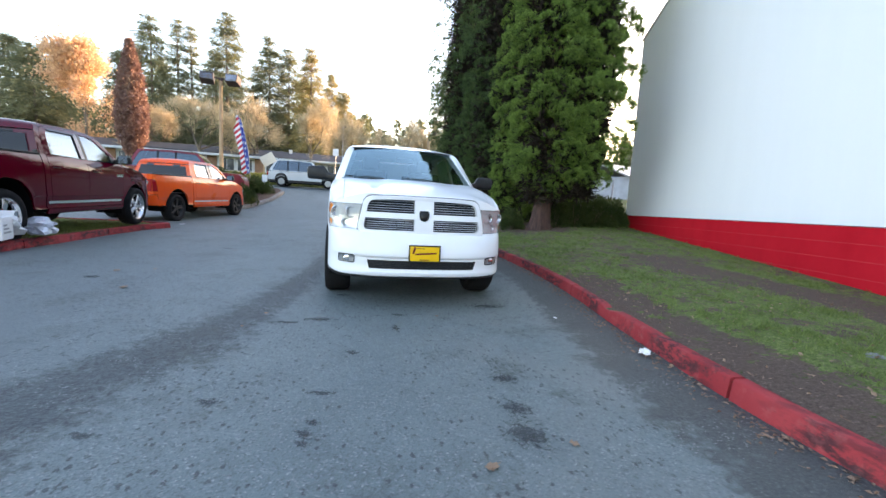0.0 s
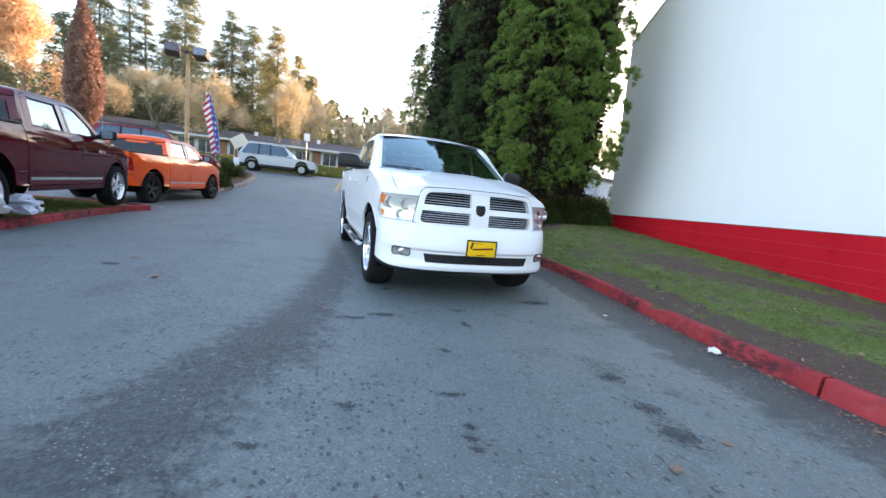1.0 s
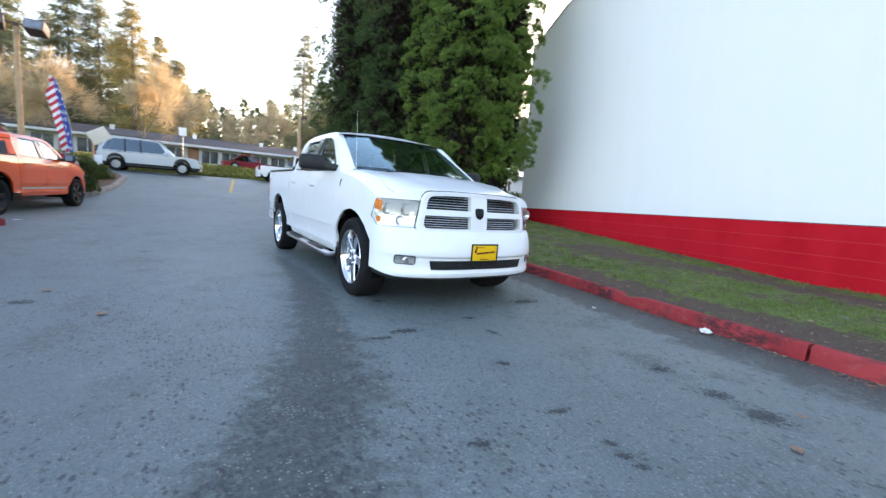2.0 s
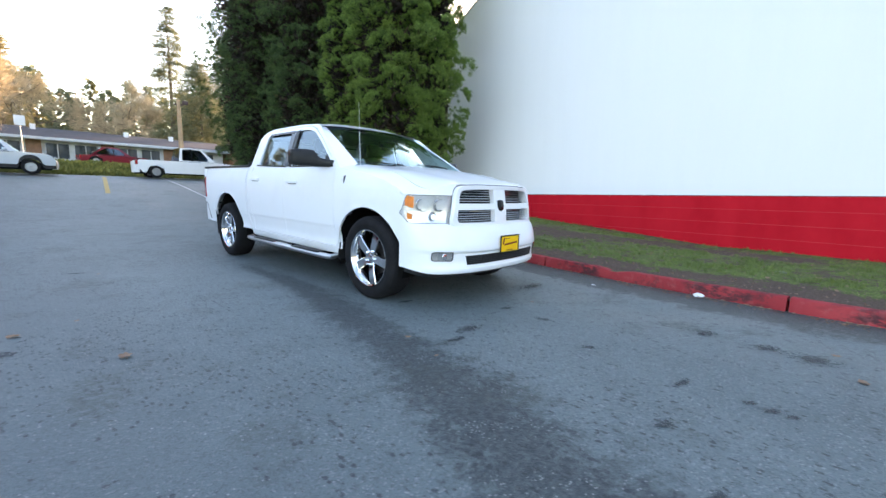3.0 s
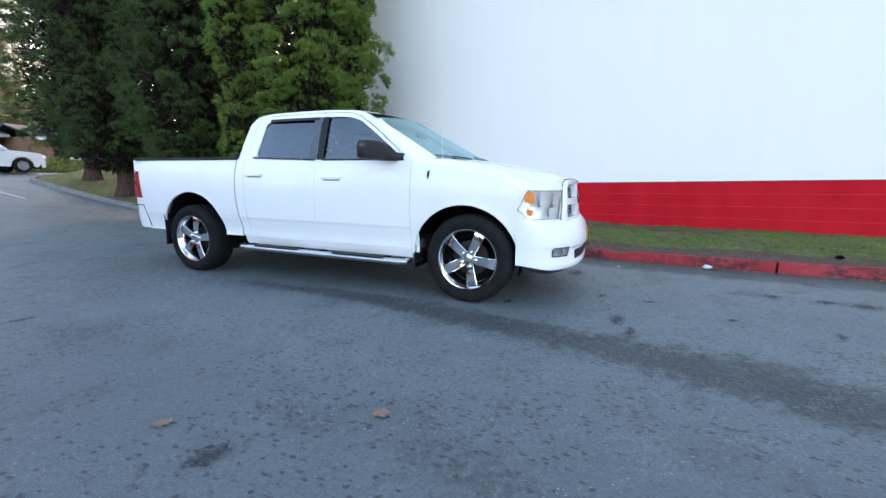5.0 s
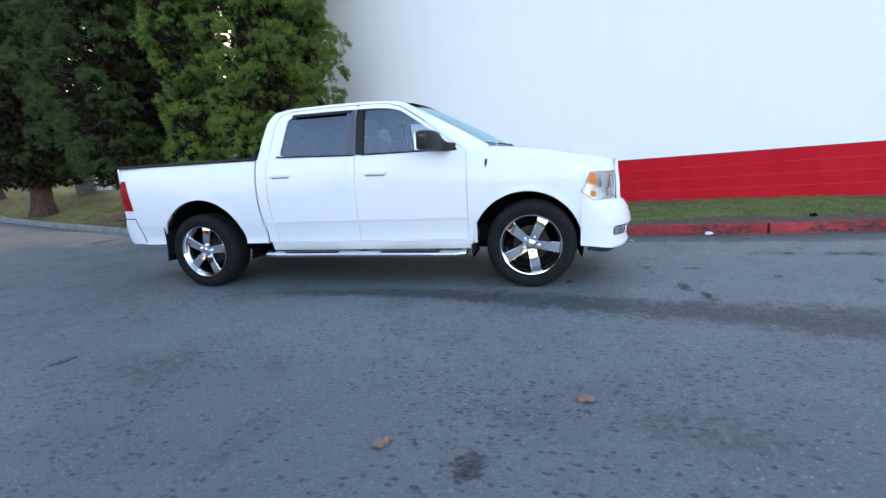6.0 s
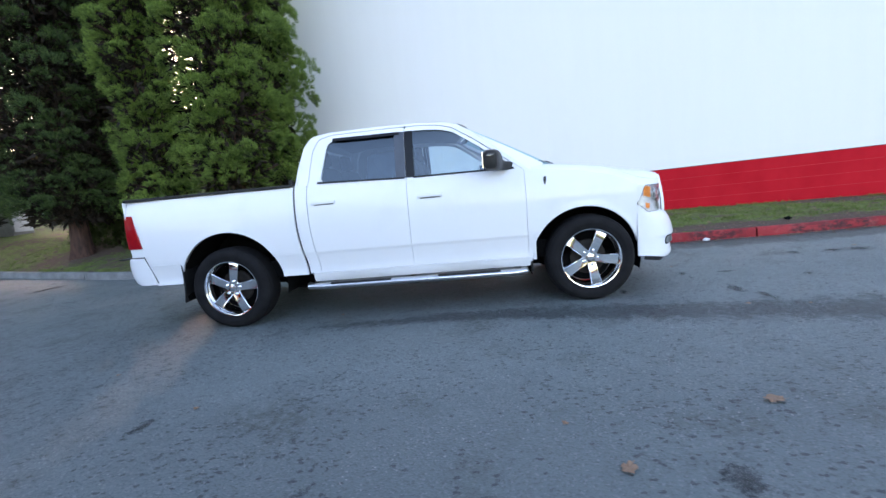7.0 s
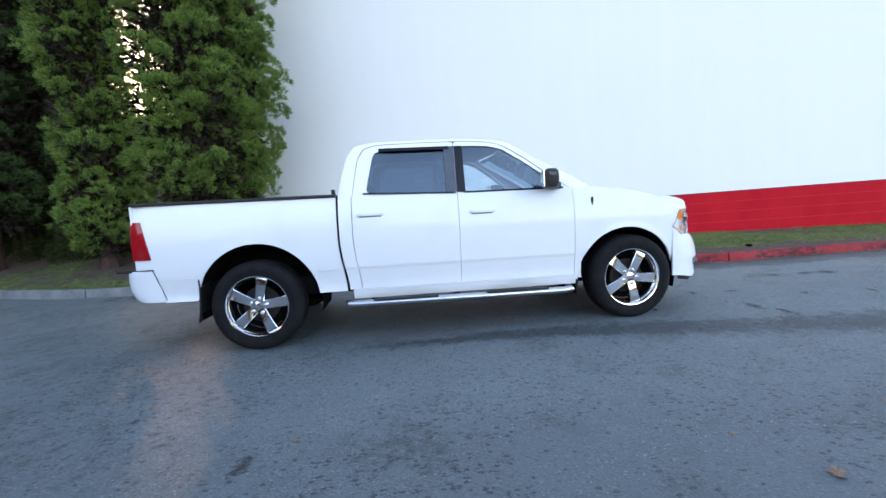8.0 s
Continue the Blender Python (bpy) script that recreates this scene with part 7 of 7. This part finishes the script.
    part("underbody", box((-W + 0.10, -L + 0.15, 0.22), (W - 0.10, L - 0.12, 0.55), 0.02), "well", t)
    return t


car("estate_car", "dark red estate car with black roof rails", (-8.1, 17.0, 0.60), 95, "red_paint", 4.8, 1.85, 1.90)
car("suv", "pale silver sport utility car on the crossing road", (-3.6, 25.1, 1.18), 86, "silver", 4.75, 1.85, 1.80, True, "dark_metal")
car("far_pickup", "white pickup truck on the crossing road", (4.6, 25.3, 1.20), 88, "white", 5.2, 1.95, 1.80, False, None, True)
car("parked_car", "small red car parked before the low building", (3.2, 38.0, 2.02), 92, "red_paint", 4.3, 1.75, 1.42, False)


# ---------------------------------------------------------------- the low building beyond the road
def low_building():
    t = thing("low_building", "long single-storey building with a dark felt roof", "building", (0, 0, 0))
    x0, x1, y0, y1, zb, ze, zr = -36.0, 13.0, 43.2, 51.0, 1.75, 4.25, 5.15
    part("wall", box((x0, y0, zb - 0.4), (x1, y1, ze - 0.05)), "board", t, "pale boarded wall")
    vs_ = [(x0 - 0.4, y0 - 0.9, ze - 0.12), (x1 + 0.4, y0 - 0.9, ze - 0.12), (x1 + 0.4, (y0 + y1) / 2 - 1, zr), (x0 - 0.4, (y0 + y1) / 2 - 1, zr), (x1 + 0.4, y1 + 0.9, ze - 0.12), (x0 - 0.4, y1 + 0.9, ze - 0.12)]
    bm = bmesh.new()
    v = [bm.verts.new(p) for p in vs_]
    bm.faces.new((v[0], v[1], v[2], v[3]))
    bm.faces.new((v[3], v[2], v[4], v[5]))
    solid(bm, 0.12)
    part("roof", bm, "roof_felt", t, "shallow dark felt roof")
    part("fascia", box((x0 - 0.4, y0 - 0.96, ze - 0.30), (x1 + 0.4, y0 - 0.905, ze - 0.08), 0.01), "board", t, "pale fascia board")
    part("soffit", box((x0 - 0.3, y0 - 0.90, ze - 0.26), (x1 + 0.3, y0 - 0.005, ze - 0.20), 0.005), "board", t)
    r = random.Random(4)
    x = x0 + 0.6
    k = 0
    while x < x1 - 2.0:
        kind = k % 6
        if kind in (1, 4):
            part("brick_pier", box((x, y0 - 0.14, zb - 0.4), (x + 0.9, y0 - 0.004, ze - 0.30), 0.01), "brick", t, "brown brick pier")
            x += 1.1
        else:
            w = part("window", box((x, y0 - 0.05, zb + 0.75), (x + 1.5, y0 - 0.004, ze - 0.42), 0.008), "board", t)
            for c in (0, 1):
                part("pane", box((x + 0.06 + 0.72 * c, y0 - 0.058, zb + 0.82), (x + 0.72 + 0.72 * c, y0 - 0.046, ze - 0.50), 0.004), "pane_dark", w)
            if kind == 2:
                part("panel", box((x, y0 - 0.06, zb - 0.3), (x + 1.5, y0 - 0.004, zb + 0.72), 0.008), "pink" if -4 < x < 1.5 else "brick", t)
            x += 1.75
        k += 1
    for xs in (-7.5, -1.0, 5.2, 8.8):
        part("roof_vent", box((xs, 45.2, 4.75), (xs + 0.35, 45.5, 5.35), 0.02), "litter", t, "pale roof vent")
    return t


low_building()


def garage():
    t = thing("garage_wing", "low garage wing with a wide pale door", "building", (0, 0, 0))
    part("wall", box((13.6, 39.0, 1.4), (20.5, 46.0, 4.0), 0.01), "brick", t, "brown brick wall")
    bm = bmesh.new()
    v = [bm.verts.new(p) for p in ((13.2, 38.4, 3.95), (20.9, 38.4, 3.95), (20.9, 42.5, 5.0), (13.2, 42.5, 5.0), (20.9, 46.6, 3.95), (13.2, 46.6, 3.95))]
    bm.faces.new((v[0], v[1], v[2], v[3]))
    bm.faces.new((v[3], v[2], v[4], v[5]))
    solid(bm, 0.12)
    part("roof", bm, "roof_felt", t)
    d = part("garage_door", box((15.4, 38.93, 1.5), (19.4, 38.998, 3.55), 0.01), "litter", t, "wide pale sectional garage door")
    for k in range(4):
        part("door_panel", box((15.5, 38.905, 1.62 + 0.48 * k), (19.3, 38.929, 2.04 + 0.48 * k), 0.01), "litter", d)
    part("fascia", box((13.2, 38.33, 3.70), (20.9, 38.40, 3.95), 0.01), "litter", t)


garage()


def far_house():
    t = thing("far_house", "small grey-roofed house beyond the trees", "house", (24.5, 29.0, 1.2), 20)
    part("wall", box((-4, -3, -0.5), (4, 3, 2.5), 0.01), "board", t)
    bm = bmesh.new()
    v = [bm.verts.new(p) for p in ((-4.4, -3.5, 2.35), (4.4, -3.5, 2.35), (4.4, 0, 3.7), (-4.4, 0, 3.7), (4.4, 3.5, 2.35), (-4.4, 3.5, 2.35))]
    bm.faces.new((v[0], v[1], v[2], v[3]))
    bm.faces.new((v[3], v[2], v[4], v[5]))
    solid(bm, 0.12)
    part("roof", bm, "zinc", t, "weathered grey roof")
    for x in (-2.6, 1.4):
        w = part("window", box((x, -3.05, 0.8), (x + 1.2, -3.004, 1.9), 0.01), "litter", t)
        part("pane", box((x + 0.07, -3.065, 0.87), (x + 1.13, -3.052, 1.83), 0.004), "pane_dark", w)


far_house()
cab = thing("utility_cabinet", "pale grey utility cabinet on the grass", "cabinet", (8.6, 17.4, lawn_z(8.6, 17.4)), 20)
part("body", box((-0.55, -0.35, -0.05), (0.55, 0.35, 1.05), 0.02), "concrete", cab)
part("lid", box((-0.60, -0.40, 1.052), (0.60, 0.40, 1.11), 0.02), "concrete", cab)
part("door", box((-0.48, -0.375, 0.08), (0.48, -0.352, 0.98), 0.01), "board", cab)


# ---------------------------------------------------------------- posts, flag, signs
def lamp_post():
    x, y = -8.6, 23.7
    b = gz(-5, y) + 0.15
    t = thing("lamp_post", "tall timber-coloured lamp post with two box lamps", "street lamp", (x, y, b))
    top = 7.4 - b
    part("pole", tube([(0, 0, -0.2), (0, 0, 1.0), (0, 0, top)], [0.13, 0.12, 0.095], 14), "timber", t)
    part("collar", tube([(0, 0, top - 0.05), (0, 0, top + 0.12)], [0.12, 0.12], 12), "lamp_box", t)
    for sx in (-1, 1):
        arm = part("arm", tube([(0, 0, top + 0.06), (sx * 0.35, -0.05, top + 0.10)], 0.035, 8), "lamp_box", t)
        m = pose(sx * 0.72, -0.12, top + 0.02, -18, 0, sx * -8)
        head = part("lamp_head", box((-0.36, -0.32, -0.24), (0.36, 0.32, 0.24), 0.02, m), "lamp_box", t, "dark brown box lamp")
        part("lamp_glass", box((-0.31, -0.33, -0.20), (0.31, -0.322, 0.20), 0.0, m), "lens", head)
    return t


lamp_post()


def utility_pole(x, y, b, top, label):
    t = thing("utility_pole", label, "pole", (x, y, b))
    part("pole", tube([(0, 0, -0.2), (0.02, 0, 2.0), (0, 0, top - b)], [0.17, 0.15, 0.11], 12), "timber", t)
    part("bracket", box((-0.3, -0.05, top - b - 0.35), (0.3, 0.05, top - b - 0.27), 0.01), "lamp_box", t)
    part("marker_lamp", box((0.25, -0.10, top - b - 0.27), (0.60, 0.10, top - b - 0.02), 0.03), "lamp_box", t)


utility_pole(5.75, 30.4, 1.75, 6.6, "pale timber utility pole on the bank")
for x, y, z, h in ((-2.0, 33.5, 2.0, 2.6),):
    sg = thing("street_sign", "small pale sign on a thin steel post", "sign", (x, y, z))
    part("post", tube([(0, 0, -0.2), (0, 0, h)], 0.03, 8), "zinc", sg)
    part("panel", box((-0.25, -0.03, h - 0.45), (0.25, -0.005, h + 0.15), 0.02), "litter", sg)


def feather_flag():
    x, y = -6.6, 20.6
    b = gz(-5, y) + 0.2
    t = thing("feather_flag", "tall feather flag, starred blue above red and white stripes", "flag", (x, y, b), 12)
    h = 5.0 - b
    # the mast bends over at the top
    mast = [(0.36, 0, -0.2), (0.34, 0, 0.6), (0.26, 0, 1.8), (0.10, 0, 2.8), (-0.14, 0, h - 0.25), (-0.36, 0, h), (-0.46, 0, h - 0.05)]
    part("mast", tube(mast, [0.018, 0.018, 0.015, 0.012, 0.009, 0.007, 0.005], 8), "zinc", t)
    zs = [p[2] for p in mast[1:6]]
    xs = [p[0] for p in mast[1:6]]

    def cloth(u, v):
        z = 0.85 + (h - 0.88) * v
        w = 0.52 * min(1, (1 - v) * 4.0 + 0.12) * (0.75 + 0.25 * v)
        xm = lerp_table(z, zs, xs)
        return Vector((xm - w * u - 0.01, 0.05 * math.sin(u * 4 + v * 6) * u, z - 0.18 * u * (1 - v * 0.4)))
    bm = sheet(cloth, steps(0, 1, 10), steps(0, 1, 30), (0, 5, 2))
    solid(bm, 0.003)
    part("cloth", bm, "flag", t, "red, white and blue flag cloth")


feather_flag()
bd = thing("sign_board", "pale sunlit board tilted on a post", "sign", (-5.75, 21.8, 1.05), 0)
part("post", box((-0.04, -0.04, -0.2), (0.04, 0.04, 1.5), 0.005), "timber", bd)
part("panel", box((-0.40, -0.05, -0.31), (0.40, -0.02, 0.31), 0.01, pose(0.22, 0, 1.68, 0, -32, 18)), "sign", bd, "pale cream board")
lb = thing("small_sign", "small white sign on a short post", "sign", (-5.35, 19.9, gz(-5, 19.9) + 0.22), 0)
part("post", box((-0.03, -0.03, -0.1), (0.03, 0.03, 0.75), 0.004), "litter", lb)
part("panel", box((-0.14, -0.045, 0.45), (0.14, -0.031, 0.85), 0.005), "litter", lb)


# chain-link gate by the wall corner
gate = thing("chain_link_fence", "grey chain-link fence between wall corner and trees", "fence", (8.85, 8.75, lawn_z(8.8, 8.75)), 12)
for x in (-3.0, -1.5, 0.0):
    part("post", tube([(x, 0, -0.2), (x, 0, 1.62), (x, 0, 1.66)], [0.032, 0.032, 0.012], 10), "zinc", gate)
part("top_rail", tube([(-3.0, 0, 1.60), (0, 0, 1.60)], 0.02, 8), "zinc", gate)
wire = bmesh.new()
for k in range(64):
    x = -3.0 + k * 0.05
    for s in (-1, 1):
        xe = x + s * 0.8
        if -3.02 < xe < 0.02:
            add_tube(wire, [(x, 0.004 * s, 0.02), (xe, 0.004 * s, 1.58)], 0.0022, 3, False)
part("mesh", wire, "zinc", gate, "thin wire mesh")

# ---------------------------------------------------------------- litter and small things
def crumpled(name, label, at, size, mat_name, seed, squash=0.5, category="litter"):
    r = random.Random(seed)
    bm = bmesh.new()
    bmesh.ops.create_icosphere(bm, subdivisions=3, radius=1.0)
    for v in bm.verts:
        k = 0.75 + 0.55 * noise.noise(v.co * 1.9 + Vector((seed, 0, 0))) + 0.25 * noise.noise(v.co * 5.0 + Vector((0, seed, 0)))
        v.co = Vector((v.co.x * size[0] * k, v.co.y * size[1] * k, max(0.0, (v.co.z * k * squash + squash * 0.7)) * size[2]))
    t = thing(name, label, category, at, r.uniform(0, 180))
    part("body", bm, mat_name, t, smooth=25)
    return t


crumpled("plastic_bundle", "crumpled pale plastic sheeting lying on the kerb", (-5.46, 2.62, 0.215), (0.26, 0.50, 0.30), "plastic", 3, 0.55, "bundle")
crumpled("plastic_bundle", "crumpled white plastic sack on the kerb", (-5.62, 2.02, 0.215), (0.30, 0.34, 0.42), "litter", 5, 0.6, "bundle")
bx_ = thing("white_box", "white cardboard box with grey print beside the sheeting", "box", (-5.46, 1.80, 0.215), 14)
part("carton", box((-0.15, -0.17, 0.0), (0.15, 0.17, 0.31), 0.012), "litter", bx_)
for sx in (-1, 1):
    part("flap", box((-0.148, -0.085, 0.0), (0.148, 0.085, 0.006), 0.002, pose(0, sx * 0.20, 0.335, sx * 32, 0, 0)), "litter", bx_)
for k in range(3):
    part("print_bar", box((0.149, -0.11, 0.09 + 0.05 * k), (0.153, 0.09 - 0.05 * k, 0.115 + 0.05 * k)), "zinc", bx_)
    part("print_bar", box((-0.10, -0.174, 0.09 + 0.05 * k), (0.09 - 0.05 * k, -0.169, 0.115 + 0.05 * k)), "zinc", bx_)
crumpled("paper_cup", "crushed white paper cup in the gutter", (1.50, -2.39, 0.062), (0.055, 0.045, 0.055), "litter", 11, 0.5)
crumpled("paper_scrap", "small white paper scrap on the road", (1.30, -1.35, 0.03), (0.03, 0.02, 0.012), "litter", 12, 0.3)
crumpled("paper_scrap", "small white paper scrap on the road", (-5.2, 7.6, -0.02), (0.09, 0.05, 0.015), "litter", 13, 0.3)
crumpled("stone", "flat pale stone lying on the lawn", (2.90, -2.97, lawn_z(2.90, -2.97) - 0.01), (0.11, 0.07, 0.04), "concrete", 14, 0.4, "stone")
crumpled("stone", "dark clod of soil on the lawn", (1.95, -3.85, lawn_z(1.95, -3.85) - 0.01), (0.07, 0.05, 0.07), "well", 15, 0.5, "stone")


def leaf_mesh(seed, size):
    """A lobed, curled dead leaf."""
    r = random.Random(seed)
    pts = []
    for k in range(18):
        a = k * math.tau / 18
        lobe = 0.55 + 0.45 * abs(math.cos(a * 2.5)) ** 0.7
        pts.append((lobe * size * math.cos(a) * 0.8, lobe * size * math.sin(a)))
    vs_ = [(0, 0, 0.012)] + [(x, y, 0.004 + r.uniform(0, 0.25) * size + 0.18 * y * y / size) for x, y in pts]
    fs_ = [(0, 1 + k, 1 + (k + 1) % 18) for k in range(18)]
    vs_ += [(0.0, -size * 1.5, 0.01), (0.004, -size * 0.7, 0.01), (-0.004, -size * 0.7, 0.01)]
    fs_ += [(len(vs_) - 3, len(vs_) - 2, len(vs_) - 1)]
    return vs_, fs_


r = random.Random(31)
spots = [(-2.97, -0.26, 0.048), (-3.42, 0.57, 0.040), (0.29, -3.42, 0.026), (-0.15, -3.53, 0.034), (-1.45, -1.11, 0.025), (-2.06, 3.9, 0.02), (2.6, -3.3, 0.04), (2.2, -4.2, 0.05)]
for k in range(46):
    y = r.uniform(-6.5, 2.5)
    if r.random() < 0.75:
        spots.append((kerb_x(y) - abs(r.gauss(0.03, 0.09)) - 0.03, y, r.uniform(0.014, 0.030)))
    else:
        spots.append((kerb_x(y) + r.uniform(0.3, 3.8), y, r.uniform(0.018, 0.034)))
for k in range(10):
    spots.append((r.uniform(-5.0, 1.2), r.uniform(-4.5, 9.0), r.uniform(0.010, 0.022)))
for k, (x, y, s) in enumerate(spots):
    on_lawn = x > kerb_x(y) + 0.16
    z = lawn_z(x, y) + 0.012 if on_lawn else gz(x, y)
    vs_, fs_ = leaf_mesh(k, s)
    lf = raw("fallen_leaf", vs_, fs_, "dead_leaf", None, "", 0)
    lf.matrix_basis = pose(x, y, z, 0, 0, r.uniform(0, 360))
    tagged(lf, "curled brown fallen leaf on the grass" if on_lawn else "curled brown fallen leaf on the asphalt", "leaf", "fallen leaves")

# the small leaf litter swept against the kerb
rng = np.random.default_rng(77)
q = 900
ly = rng.uniform(-6.5, 3.0, q)
lx = np.array([kerb_x(v) for v in ly]) - np.abs(rng.normal(0.02, 0.10, q)) - 0.012
lc = np.stack([lx, ly, np.array([gz(a, b) for a, b in zip(lx, ly)]) + 0.006], 1)
a_, b_ = blades(lc, rng.normal(0, 1, (q, 3)) * np.array((1, 1, 0.12)), 0.030, 0.009, 0.1)
a_[:, :, 2], b_[:, :, 2] = np.maximum(a_[:, :, 2], lc[:, None, 2]), np.maximum(b_[:, :, 2], lc[:, None, 2])
tagged(fast_mesh("leaf_litter", np.concatenate([a_, b_]), "dead_leaf"), "brown leaf crumbs swept against the kerb", "leaf litter", "", "stuff")

# oil spots: thin, ragged stains with a shape of their own
stain = Nodes("oil_stain")
sc = stain.coords()
stain.set(Base_Color=stain.ramp(stain.noise(sc, 14, 5), [(0.3, (0.018, 0.018, 0.019)), (0.7, (0.045, 0.045, 0.047))]), Roughness=0.6)
rim_ = stain.node("ShaderNodeAttribute", attribute_name="rim").outputs["Fac"]
edge = stain.math("SUBTRACT", stain.math("MULTIPLY_ADD", stain.noise(sc, 20, 8, 0.8), 2.2, -0.68), stain.math("MULTIPLY", rim_, 0.575))
stain.set(Alpha=stain.math("MULTIPLY", stain.ramp(edge, [(0.05, (0.0,)), (0.24, (1.0,))]), 0.56))
for k, (x, y, rx, ry) in enumerate(((-0.79, -0.35, 0.11, 0.06), (-0.98, -1.30, 0.22, 0.10), (-1.24, -1.39, 0.16, 0.06), (-0.26, -1.17, 0.09, 0.07), (-0.33, -1.59, 0.06, 0.16), (-0.87, -2.77, 0.11, 0.05), (-0.89, -3.08, 0.05, 0.05), (-0.92, -3.17, 0.06, 0.06), (-0.92, -3.25, 0.05, 0.05), (-0.70, -2.15, 0.06, 0.08), (-1.42, -2.82, 0.09, 0.06), (-1.82, -3.09, 0.09, 0.05), (0.23, -2.69, 0.12, 0.10), (0.15, -3.07, 0.12, 0.15), (0.10, -3.32, 0.16, 0.20), (2.38, 9.43, 0.55, 0.22), (-3.5, 0.2, 0.14, 0.12), (-2.87, 3.03, 0.14, 0.07), (0.75, -0.86, 0.30, 0.14))):
    g9 = steps(-1, 1, 8)
    vs_ = [(rx * a, ry * b, gz(x + rx * a, y + ry * b) - gz(x, y)) for a in g9 for b in g9]
    fs_ = [(9 * i + j, 9 * i + 9 + j, 9 * i + 10 + j, 9 * i + 1 + j) for i in range(8) for j in range(8)]
    ob = raw("oil_spot", vs_, fs_, stain.m, None, "", 0)
    ob.data.attributes.new("rim", "FLOAT", "POINT").data.foreach_set("value", [math.hypot(a, b) for a in g9 for b in g9])
    ob.matrix_basis = pose(x, y, gz(x, y) + 0.005)
    tagged(ob, "dark oil stain soaked into the asphalt", "stain", "oil stains", "structure")
